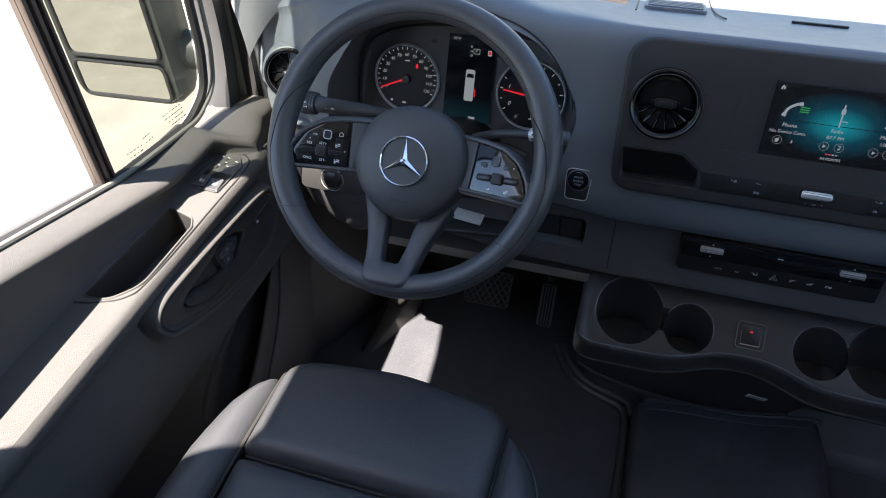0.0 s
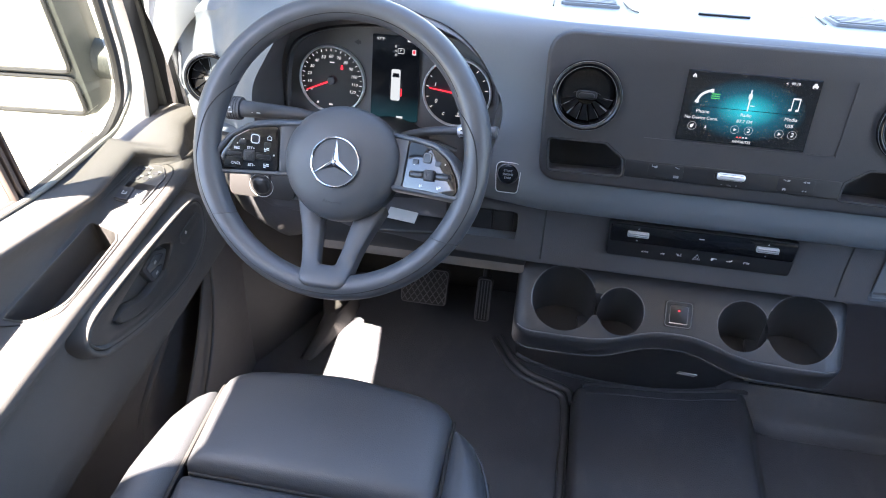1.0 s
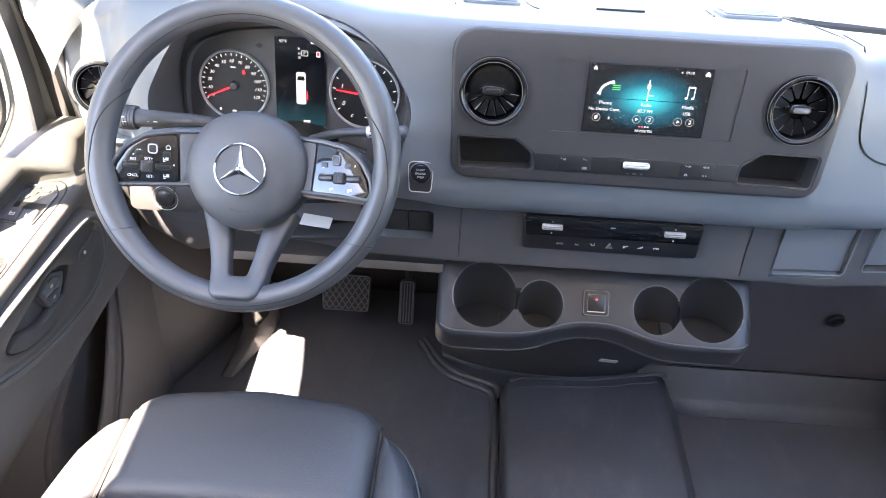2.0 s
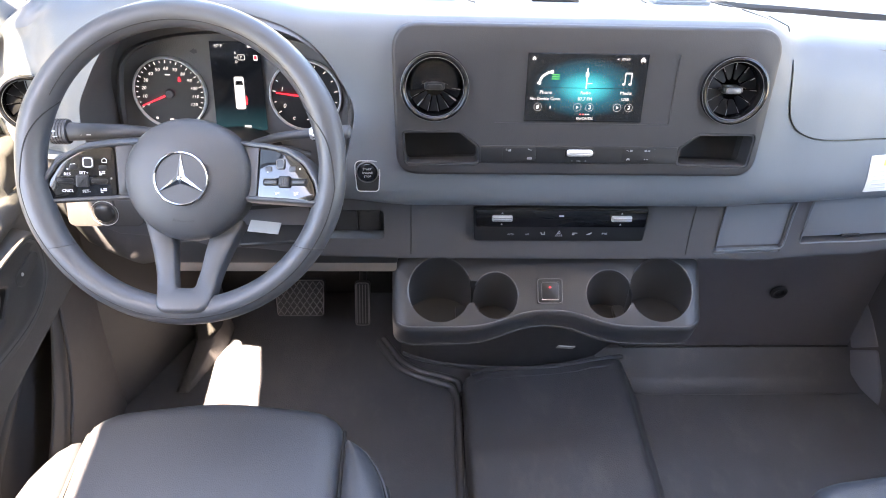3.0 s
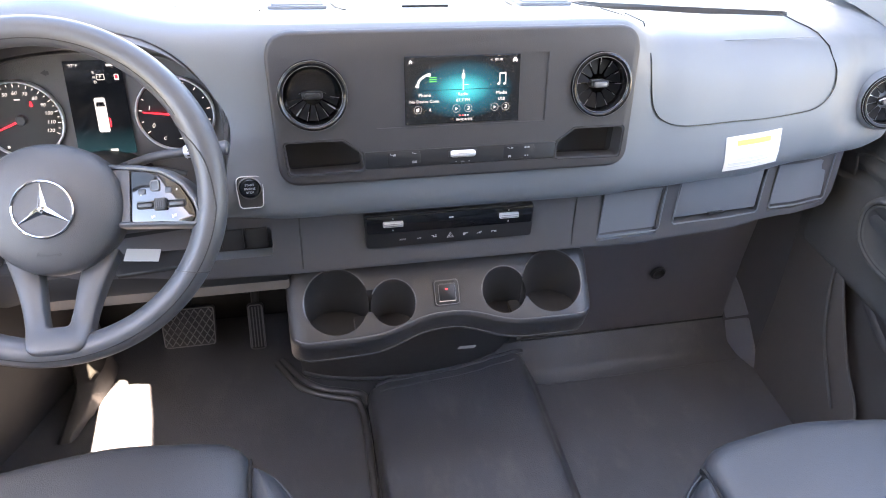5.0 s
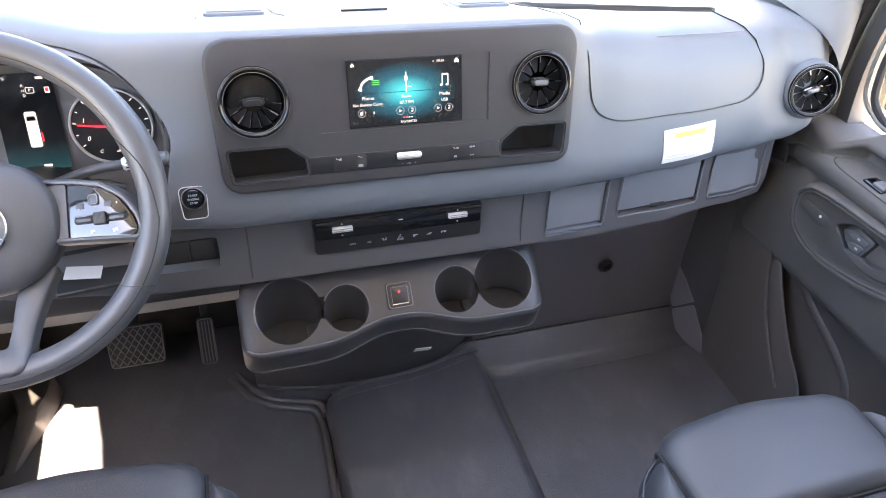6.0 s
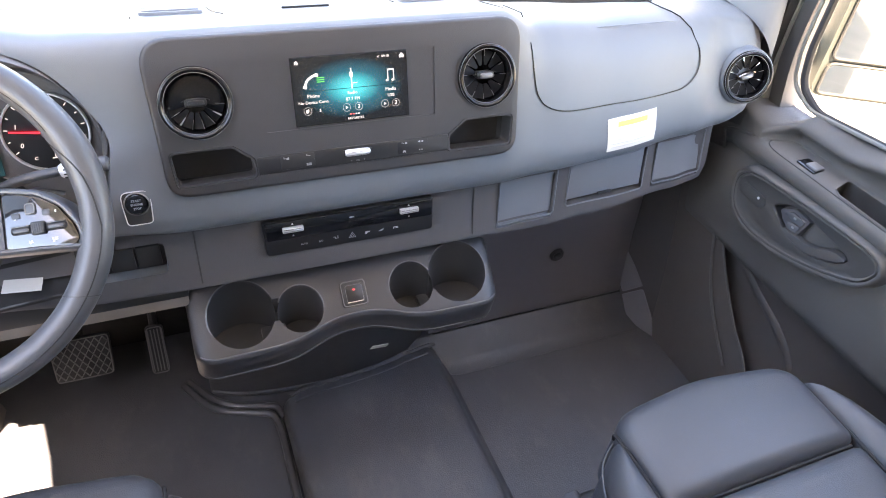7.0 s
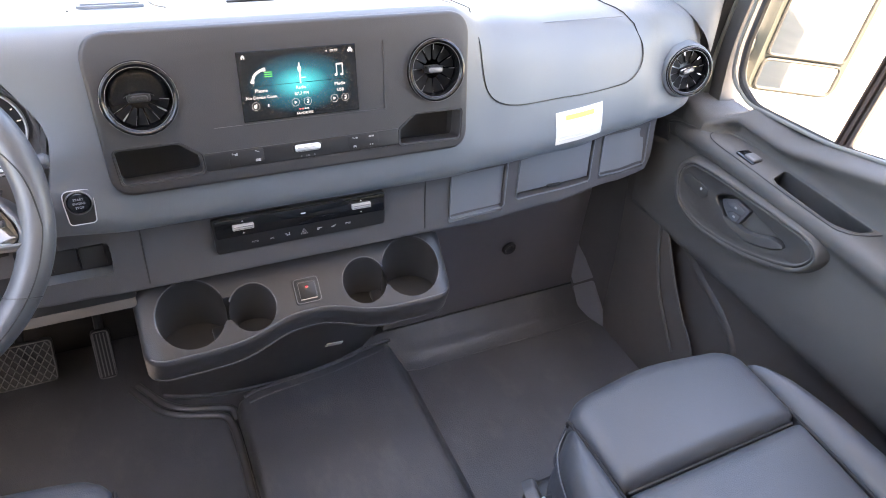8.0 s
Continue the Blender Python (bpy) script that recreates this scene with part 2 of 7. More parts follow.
def cut(ob, cutters):
    """Takes the cutters' bodies out of ob, and removes the cutters."""
    for c in cutters:
        mod = ob.modifiers.new("cut", "BOOLEAN")
        mod.operation = "DIFFERENCE"
        mod.solver = "EXACT"
        mod.object = c
    bpy.context.view_layer.update()
    dg = bpy.context.evaluated_depsgraph_get()
    me = bpy.data.meshes.new_from_object(ob.evaluated_get(dg))
    ob.modifiers.clear()
    old = ob.data
    ob.data = me
    bpy.data.meshes.remove(old)
    for c in cutters:
        d = c.data
        bpy.data.objects.remove(c)
        bpy.data.meshes.remove(d)
    bm = bmesh.new()
    bm.from_mesh(me)
    for f in bm.faces:
        f.smooth = True
    for e in bm.edges:
        e.smooth = not (len(e.link_faces) == 2 and e.calc_face_angle(0) > radians(35))
    bm.to_mesh(me)
    bm.free()
    return ob


def solid(bm, m=None):
    """A cutter for cut()."""
    finish(bm, False)
    me = bpy.data.meshes.new("cutter")
    bm.to_mesh(me)
    bm.free()
    ob = new("cutter", me)
    if m is not None:
        ob.matrix_basis = m
    return ob


def lerp_table(table, x):
    """Values at x from rows (x, values...), smooth between them."""
    if x <= table[0][0]:
        return table[0][1:]
    for a, b in zip(table, table[1:]):
        if x <= b[0]:
            t = (x - a[0]) / (b[0] - a[0])
            t = t * t * (3 - 2 * t)
            return tuple(p + (q - p) * t for p, q in zip(a[1:], b[1:]))
    return table[-1][1:]


# The tilted plane of the centre panel: local x right, local y up the face, local z out of it.
PANEL = pose(0, -0.003, 0.843, 90 - 18, 0, 0)


# ---- the shell of the cab ----
ground = bmesh.new()
box(ground, (0, 0, -0.80), (600, 600, 0.1))
tagged(part("ground", ground, M_CONCRETE, smooth=False), "pale sunlit concrete yard around the van", "ground", kind="structure")

floor_bm = bmesh.new()
box(floor_bm, (0, -0.50, -0.03), (1.84, 2.05, 0.06))
tagged(part("floor", floor_bm, M_MAT, smooth=False), "black moulded rubber cab floor with faint scuffs", "floor", kind="structure")

roof_bm = bmesh.new()
grid(roof_bm, [[(x, y, 1.86 - 0.08 * (abs(x) / 0.86) ** 3 - (0.05 if y > -0.24 else 0)) for x in np.linspace(-0.845, 0.845, 15)] for y in (-0.20, -0.34, -0.6, -1.5)])
grid(roof_bm, [[(x, y, 1.91 - 0.08 * (abs(x) / 0.86) ** 3 - (0.05 if y > -0.24 else 0)) for x in np.linspace(-0.845, 0.845, 15)] for y in (-0.20, -0.34, -0.6, -1.5)])
tagged(part("ceiling", roof_bm, M_LINING), "pale grey fabric roof lining of the cab", "ceiling", kind="structure")

back_bm = bmesh.new()
box(back_bm, (0, -1.52, 0.9), (1.90, 0.04, 1.92))
tagged(part("wall_rear", back_bm, M_PARTITION, smooth=False), "plain grey partition behind the seats", "wall", kind="structure")

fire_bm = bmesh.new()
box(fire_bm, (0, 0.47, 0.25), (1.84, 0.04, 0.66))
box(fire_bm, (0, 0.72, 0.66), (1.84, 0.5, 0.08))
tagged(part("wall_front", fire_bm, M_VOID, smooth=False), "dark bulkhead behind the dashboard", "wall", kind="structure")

# ---- dashboard ----
# rows: x, then (y, z) down the section from the windscreen to the underside
SECTIONS = [
    (-0.85, [(.50, .80), (.42, .815), (.34, .825), (.27, .83), (.22, .825), (.19, .81), (.17, .79), (.16, .77), (.15, .75), (.145, .735), (.14, .725), (.14, .715), (.14, .71), (.145, .70), (.15, .68), (.15, .66), (.15, .64), (.155, .63), (.17, .625), (.35, .62)]),
    (-0.81, [(0.52, 0.8), (0.42, 0.82), (0.3, 0.835), (0.2, 0.845), (0.14, 0.84), (0.135, 0.825), (0.115, 0.8), (0.108, 0.775), (0.105, 0.75), (0.104, 0.73), (0.106, 0.715), (0.11, 0.7), (0.12, 0.69), (0.09, 0.685), (0.095, 0.67), (0.092, 0.64), (0.09, 0.61), (0.095, 0.6), (0.14, 0.595), (0.35, 0.59)]),
    (-0.74, [(0.56, 0.8), (0.44, 0.83), (0.28, 0.86), (0.17, 0.875), (0.1, 0.87), (0.092, 0.85), (0.074, 0.82), (0.066, 0.79), (0.06, 0.76), (0.056, 0.735), (0.056, 0.715), (0.058, 0.7), (0.067, 0.69), (0.052, 0.685), (0.058, 0.67), (0.052, 0.63), (0.047, 0.59), (0.052, 0.58), (0.09, 0.575), (0.32, 0.57)]),
    (-0.66, [(.60, .80), (.45, .835), (.26, .875), (.15, .905), (.09, .91), (.055, .90), (.035, .87), (.026, .84), (.018, .80), (.012, .76), (.008, .73), (.008, .70), (.014, .685), (.03, .68), (.036, .665), (.03, .62), (.024, .575), (.03, .562), (.06, .556), (.30, .56)]),
    (-0.49, [(.60, .80), (.45, .84), (.25, .885), (.14, .925), (.08, .94), (.045, .937), (.028, .92), (.020, .89), (.012, .84), (.004, .79), (-.004, .74), (-.006, .705), (-.002, .682), (.012, .672), (.016, .655), (.008, .61), (.0, .57), (.006, .558), (.04, .552), (.30, .56)]),
    (-0.33, [(.60, .80), (.45, .835), (.25, .868), (.12, .90), (.06, .915), (.036, .914), (.020, .90), (.010, .87), (.0, .83), (-.014, .78), (-.025, .73), (-.028, .70), (-.022, .675), (-.006, .666), (.0, .65), (-.008, .605), (-.016, .565), (-.012, .557), (.03, .552), (.30, .56)]),
    (-0.22, [(.60, .80), (.45, .835), (.25, .862), (.10, .898), (.045, .915), (.028, .917), (.014, .897), (.003, .85), (-.012, .79), (-.028, .74), (-.034, .715), (-.035, .69), (-.026, .667), (-.006, .661), (.0, .648), (-.008, .60), (-.018, .563), (-.014, .556), (.03, .552), (.30, .56)]),
    (0.22, [(.60, .80), (.45, .835), (.25, .862), (.10, .898), (.045, .915), (.028, .917), (.014, .897), (.003, .85), (-.012, .79), (-.028, .74), (-.034, .715), (-.035, .69), (-.026, .667), (-.006, .661), (.0, .648), (-.008, .60), (-.018, .563), (-.014, .556), (.03, .552), (.30, .56)]),
    (0.31, [(.60, .80), (.45, .83), (.25, .856), (.13, .88), (.07, .885), (.042, .872), (.022, .845), (.008, .81), (-.006, .77), (-.018, .73), (-.024, .71), (-.026, .69), (-.02, .67), (-.002, .662), (.004, .65), (-.004, .60), (-.013, .558), (-.009, .548), (.03, .545), (.30, .56)]),
    (0.46, [(.60, .79), (.45, .825), (.25, .852), (.14, .87), (.08, .87), (.05, .853), (.03, .825), (.016, .79), (.002, .75), (-.006, .72), (-.010, .70), (-.010, .685), (-.004, .668), (.01, .664), (.014, .65), (.007, .60), (-.003, .560), (.001, .550), (.04, .546), (.30, .56)]),
    (0.62, [(.60, .79), (.45, .825), (.26, .85), (.15, .866), (.09, .866), (.06, .85), (.042, .825), (.03, .79), (.018, .755), (.012, .73), (.008, .705), (.01, .688), (.018, .675), (.032, .670), (.034, .656), (.025, .612), (.014, .570), (.018, .560), (.06, .556), (.30, .56)]),
    (0.70, [(0.57, 0.795), (0.445, 0.822), (0.27, 0.847), (0.165, 0.86), (0.105, 0.858), (0.085, 0.845), (0.068, 0.82), (0.056, 0.79), (0.044, 0.755), (0.034, 0.73), (0.026, 0.71), (0.024, 0.692), (0.030, 0.679), (0.046, 0.674), (0.048, 0.658), (0.037, 0.610), (0.026, 0.571), (0.030, 0.561), (0.07, 0.558), (0.31, 0.57)]),
    (0.735, [(0.56, 0.80), (0.44, 0.82), (0.28, 0.845), (0.17, 0.858), (0.10, 0.852), (0.080, 0.838), (0.060, 0.815), (0.048, 0.785), (0.040, 0.75), (0.034, 0.725), (0.030, 0.708), (0.029, 0.692), (0.036, 0.680), (0.052, 0.676), (0.060, 0.658), (0.051, 0.615), (0.045, 0.583), (0.051, 0.572), (0.09, 0.566), (0.32, 0.57)]),
    (0.765, [(0.55, 0.80), (0.43, 0.818), (0.29, 0.842), (0.18, 0.853), (0.11, 0.846), (0.090, 0.832), (0.072, 0.81), (0.058, 0.78), (0.048, 0.75), (0.042, 0.728), (0.038, 0.712), (0.039, 0.698), (0.046, 0.687), (0.066, 0.682), (0.11, 0.66), (0.12, 0.63), (0.122, 0.608), (0.126, 0.60), (0.14, 0.592), (0.33, 0.57)]),
    (0.805, [(0.52, 0.80), (0.42, 0.815), (0.30, 0.835), (0.20, 0.842), (0.125, 0.830), (0.106, 0.816), (0.090, 0.793), (0.079, 0.768), (0.071, 0.745), (0.066, 0.730), (0.064, 0.718), (0.068, 0.708), (0.078, 0.700), (0.10, 0.694), (0.14, 0.67), (0.145, 0.65), (0.146, 0.63), (0.15, 0.62), (0.16, 0.61), (0.35, 0.59)]),
    (0.85, [(.50, .80), (.42, .812), (.34, .82), (.27, .825), (.22, .82), (.19, .81), (.17, .79), (.16, .77), (.15, .75), (.145, .735), (.14, .725), (.14, .715), (.14, .71), (.145, .70), (.15, .68), (.15, .66), (.15, .64), (.155, .63), (.17, .625), (.35, .62)]),
]


def dash_section(x):
    table = [(sx, *[c for p in pts for c in p]) for sx, pts in SECTIONS]
    v = lerp_table(table, x)
    return [(v[2 * i], v[2 * i + 1]) for i in range(len(v) // 2)]


def dash_face(x, z, lift=0.0):
    """The point of the dashboard's front at x and height z, moved out by lift."""
    sec = dash_section(x)
    for (y0, z0), (y1, z1) in zip(sec[5:], sec[6:]):
        if z1 <= z <= z0:
            t = (z0 - z) / max(z0 - z1, 1e-6)
            return Vector((x, y0 + (y1 - y0) * t - lift, z))
    return Vector((x, sec[8][0] - lift, z))


def dash_body():
    bm = bmesh.new()
    rows = []
    for x in list(np.linspace(-0.85, 0.85, 86)):
        sec = dash_section(x)
        fine = smooth_path([(0, y, z) for y, z in sec], 3)
        row = [(x, p.y, p.z) for p in fine]
        row.append((x, 0.42, 0.60))
        row.append((x, 0.52, 0.70))
        rows.append(row)
    vs = grid(bm, rows, close_v=True)
    bm.faces.ensure_lookup_table()
    nv = len(rows[0])
    for k, f in enumerate(bm.faces):
        f.material_index = 1 if 13 * 3 <= k % nv else 0
    bm.faces.new(vs[0])
    bm.faces.new(vs[-1][::-1])
    return bm


dashboard = thing("dashboard", "grey soft-touch van dashboard with a raised instrument hood", "dashboard")
dash = part("body", dash_body(), M_DASH, dashboard)
dash.data.materials.append(M_LOWER)

# opening of the instrument hood
CLUSTER = pose(-0.478, 0.118, 0.765, 90 - 14, 0, 0)
hood_outline = round_poly([(-0.655, .60), (-0.658, .79), (-0.595, .888), (-0.475, .928), (-0.348, .896), (-0.297, .81), (-0.316, .73), (-0.330, .60)], [.02, .10, .14, .22, .12, .06, .06, .02], 8)


def arch(bm, outline, y0, y1, grow0=0.0, grow1=0.0, cap=True):
    c = Vector((-0.49, 0.78))
    rows = []
    for k in range(5):
        t = k / 4
        g = 1 + grow0 + (grow1 - grow0) * t
        rows.append([(c.x + (p[0] - c.x) * g, y0 + (y1 - y0) * t, c.y + (p[1] - c.y) * g) for p in outline])
    vs = grid(bm, rows, close_v=True)
    if cap:
        bm.faces.new(vs[0][::-1])
        bm.faces.new(vs[-1])
    return bm


hood_cut = solid(arch(bmesh.new(), hood_outline, -0.12, 0.17, 0.04, 0.0))
cutters = [hood_cut]
# the storage trays in the dashboard's top
TRAYS = (round_poly([(-0.60, 0.191), (-0.264, 0.191), (-0.264, 0.299), (-0.60, 0.299)], .012, 4), round_poly([(0.234, 0.192), (0.40, 0.172), (0.585, 0.156), (0.600, 0.180), (0.45, 0.222), (0.234, 0.250)], [.012, .2, .01, .012, .2, .012], 4))
for o in TRAYS:
    b = bmesh.new()
    slab(b, o, 0.80, 0.95)
    cutters.append(solid(b))
# the shelves on the passenger's side
SHELVES = [(0.250, 0.360, 0.571, 0.656), (0.386, 0.556, 0.577, 0.660), (0.580, 0.702, 0.580, 0.664)]
for (x0, x1, z0, z1), deep in zip(SHELVES, (0.007, 0.05, 0.009)):
    b = bmesh.new()
    back = dash_face((x0 + x1) / 2, (z0 + z1) / 2).y + deep
    box(b, ((x0 + x1) / 2, back - 0.05, (z0 + z1) / 2), (x1 - x0, 0.10, z1 - z0), 0.005, 2, pose(0, 0, 0, -10, 0, 4))
    cutters.append(solid(b))
# the slot beside the wheel
b = bmesh.new()
box(b, (-0.318, 0.02, 0.613), (0.112, 0.07, 0.048), 0.008)
cutters.append(solid(b))
# the hollow behind the centre panel
b = bmesh.new()
slab(b, round_poly([(-0.232, -0.108), (0.232, -0.108), (0.238, 0.066), (-0.238, 0.066)], .02, 4), -0.075, 0.05)
cutters.append(solid(b, PANEL))
# the cubby below the column
b = bmesh.new()
box(b, (-0.445, 0.03, 0.616), (0.150, 0.14, 0.080), 0.006)
cutters.append(solid(b))
cut(dash, cutters)
for f in dash.data.polygons:
    c = f.center
    if 0.24 < c.x < 0.73 and 0.57 < c.z < 0.666 and c.y < 0.10:
        f.material_index = 1

for o in TRAYS:
    b = bmesh.new()
    lined = inset(o, 0.001)
    vs = grid(b, [[(p[0], p[1], (0.868 - (p[1] - 0.19) * 0.19) - d_) for p in lined] for d_ in (0.006, 0.045)], close_v=True)
    b.faces.new(vs[-1])
    part("tray_liner", b, M_DOOR, dashboard, "dark liner of the storage tray")

# ---- centre panel ----
panel_outline = round_poly([(-0.241, -0.117), (0.241, -0.117), (0.248, 0.076), (-0.248, 0.076)], [.03, .03, .036, .036], 8)
centre_panel = thing("centre_panel", "dark grey centre console panel with two round vents and a screen", "console panel", PANEL)
b = bmesh.new()
slab(b, panel_outline, -0.02, 0.008, 0.005, 3)
panel_body = part("body", b, M_PANEL, centre_panel)
holes = []
for s in (-1, 1):
    o = [(-0.232, -0.060), (-0.160, -0.060), (-0.136, -0.078), (-0.134, -0.099), (-0.228, -0.101)]
    o = o if s < 0 else [(-x, y) for x, y in o]
    bb = bmesh.new()
    slab(bb, round_poly(o, .006, 4), -0.05, 0.03)
    holes.append(solid(bb, PANEL))
    bb = bmesh.new()
    slab(bb, [(s * 0.194 + 0.040 * math.cos(a), 0.040 * math.sin(a)) for a in np.linspace(0, 2 * math.pi, 40, endpoint=False)], -0.06, 0.03)
    holes.append(solid(bb, PANEL))
bb = bmesh.new()
slab(bb, [(-0.114, -0.046), (0.114, -0.046), (0.116, 0.0435), (-0.113, 0.0435)], 0.0065, 0.03)
holes.append(solid(bb, PANEL))
cut(panel_body, holes)


def pocket(s):
    o = [(-0.235, -0.057), (-0.158, -0.057), (-0.132, -0.076), (-0.130, -0.102), (-0.231, -0.104)]
    o = round_poly(o if s < 0 else [(-x, y) for x, y in o], .007, 4)
    c = Vector((s * 0.184, -0.081))
    bm = bmesh.new()
    inner = [tuple(c + (Vector(p) - c) * 0.95) for p in o]
    rows = [[(*p, 0.0085) for p in o], [(*p, 0.0095) for p in [tuple(c + (Vector(q) - c) * 0.985) for q in o]], [(*p, 0.007) for p in inner], [(*p, -0.036) for p in inner]]
    vs = grid(bm, rows, close_v=True)
    bm.faces.new(vs[-1])
    part("storage_pocket", bm, M_VOID, centre_panel, "black open storage pocket")


pocket(-1)
pocket(1)


def air_vent(m, parent, turn, shut):
    """A round turbine vent: gloss ring with bright edges, petals and a pill-shaped hub; shut hides the upper petals behind a disc."""
    holder = new("air_vent")
    holder.matrix_basis = m
    holder.parent = parent
    holder["label"] = "round turbine air vent in gloss black and chrome"
    b = bmesh.new()
    lathe(b, [(0.0372, -0.008), (0.0378, 0.003), (0.0392, 0.0052), (0.0415, 0.0064), (0.0438, 0.0056), (0.0450, 0.0030), (0.0455, -0.006)], 64)
    part("ring", b, M_VENT_RING, holder, "gloss black outer ring")
    for r, z, t in ((0.0378, 0.0034, 0.00045), (0.0443, 0.0050, 0.00035)):
        b = bmesh.new()
        tube(b, [(r * math.cos(a), r * math.sin(a), z) for a in np.linspace(0, 2 * math.pi, 72, endpoint=False)], t, 6, True)
        part("ring", b, M_CHROME if shut else M_HUB, holder, "thin bright ring")
    b = bmesh.new()
    lathe(b, [(0.0, -0.030), (0.02, -0.030), (0.035, -0.024), (0.0372, -0.004)], 48)
    part("cup", b, M_VENT, holder)
    spin = pose(0, 0, 0, 0, 0, turn)
    if shut:
        b = bmesh.new()
        arc = [radians(-14 + 208 * k / 32) for k in range(33)]
        grid(b, [[(r * math.cos(a), r * math.sin(a), z) for a in arc] for r, z in ((0.0015, -0.0090), (0.016, -0.0092), (0.027, -0.0102), (0.0345, -0.0122), (0.0358, -0.0170))])
        part("shutter_disc", b, M_VENT, holder, m=spin)
        angles = [198 + 24 * k for k in range(7)]
    else:
        angles = [30 * k + 15 for k in range(12)]
    wide = 0.185 if shut else 0.250
    for ang in angles:
        b = bmesh.new()
        rows = []
        for r, w, z in ((0.0135, wide * 0.7, -0.0110), (0.020, wide * 0.9, -0.0108), (0.028, wide, -0.0104), (0.0342, wide, -0.0098)):
            rows.append([(r * math.cos(t), r * math.sin(t), z + dz) for t, dz in ((-w, -0.0022), (0.0, -0.0008), (w * 0.85, 0.0), (w, -0.0012))])
        grid(b, rows)
        petal = part("petal", b, M_PETAL, holder, m=spin @ pose(0, 0, 0, 0, 0, ang))
        b = bmesh.new()
        r0 = 0.0255 if not shut else 0.0225
        w0, w1 = (0.62, 0.58) if ang in (222, 318) else (0.88, 0.87)
        slab(b, [(r0, wide * r0 * w0), (0.0340, wide * 0.0340 * w1), (0.0340, wide * 0.0340 * 0.95), (r0, wide * r0 * 0.94)], -0.0118, -0.0088)
        part("petal_edge", b, M_CHROME if ang in (222, 318) or not shut and ang % 60 == 15 else M_HUB, petal, smooth=False)
    b = bmesh.new()
    slab(b, round_poly(rect(0, 0, 0.0270, 0.0100), .0048, 6), -0.018, -0.0020, 0.0022, 3)
    part("hub", b, M_DULL, holder, m=spin)
    b = bmesh.new()
    slab(b, round_poly(rect(0, -0.0004, 0.0200, 0.0074), .0036, 6), -0.0030, 0.0006, 0.0016, 3)
    part("hub_cap", b, M_DULL if shut else M_HUB, holder, "satin pill-shaped cap", m=spin)
    b = bmesh.new()
    tube(b, [(0.0172 * math.cos(a), 0.0052 * math.sin(a) + 0.0012, -0.0012 - 0.003 * abs(math.cos(a)) ** 3) for a in np.linspace(radians(8), radians(172), 24)], 0.00055, 6)
    part("hub_trim", b, M_CHROME, holder, "thin chrome arc", m=spin)
    return holder


for s in (-1, 1):
    air_vent(pose(s * 0.1925, -0.001, 0.0085) @ Matrix.Scale(0.97, 4), centre_panel, 0, s < 0)
for vm, turn in ((look((0.733, 0.029, 0.772), (0.733 + 0.26, 0.029 + 0.95, 0.772 - 0.28)), 20), (look((-0.741, 0.053, 0.776), (-0.741 - 0.30, 0.053 + 0.95, 0.776 - 0.30)) @ Matrix.Scale(0.85, 4), 0)):
    air_vent(vm, dashboard, turn, False)
    b = bmesh.new()
    lathe(b, [(0.0445, -0.010), (0.0455, 0.001), (0.0475, 0.000), (0.0495, -0.006), (0.0515, -0.020), (0.054, -0.05), (0.055, -0.10)], 48)
    part("vent_housing", b, M_DASH, dashboard, m=vm)

# ---- lettering and flat marks ----
def text(body, size, mat, parent, m, name="lettering", align="CENTER", thick=0.0002):
    cu = bpy.data.curves.new("text", "FONT")
    cu.body = body
    cu.size = size
    cu.align_x = align
    cu.align_y = "CENTER"
    cu.extrude = thick
    cu.resolution_u = 2
    tmp = new("text", cu)
    bpy.context.view_layer.update()
    me = bpy.data.meshes.new_from_object(tmp.evaluated_get(bpy.context.evaluated_depsgraph_get()))
    bpy.data.objects.remove(tmp)
    bpy.data.curves.remove(cu)
    me.materials.clear()
    me.materials.append(mat)
    ob = new(name, me)
    ob.matrix_basis = m
    ob.parent = parent
    return ob


def flat(o, z, mat, parent, name="icon", m=None):
    b = bmesh.new()
    slab(b, o, z, z + 0.0003)
    return part(name, b, mat, parent, m=m, smooth=False)


# ---- steering wheel ----
WHEEL = pose(-0.479, -0.140, 0.813, 52.4, 0, 0) @ Matrix.Scale(0.972, 4)
wheel = thing("steering_wheel", "grey leather-wrapped steering wheel with gloss button pods", "steering wheel", WHEEL)
RIM_R, RIM_T = 0.1725, 0.0158


def rim_radius(a):
    """Thickness of the rim at angle a, fuller at the grips."""
    d = abs((math.degrees(a) + 180) % 360 - 180)
    return RIM_T * (1.0 + 0.10 * math.exp(-((d - 18) / 16) ** 2) + 0.10 * math.exp(-((180 - d - 18) / 16) ** 2))


def on_rim(a, t, lift=0.0):
    """A point on the rim's skin: a round the wheel, t round the section (0 outside, 90 towards the driver), both in degrees."""
    a, t = radians(a), radians(t)
    r = rim_radius(a) + lift
    return ((RIM_R + r * math.cos(t)) * math.cos(a), (RIM_R + r * math.cos(t)) * math.sin(a), 1.12 * r * math.sin(t))


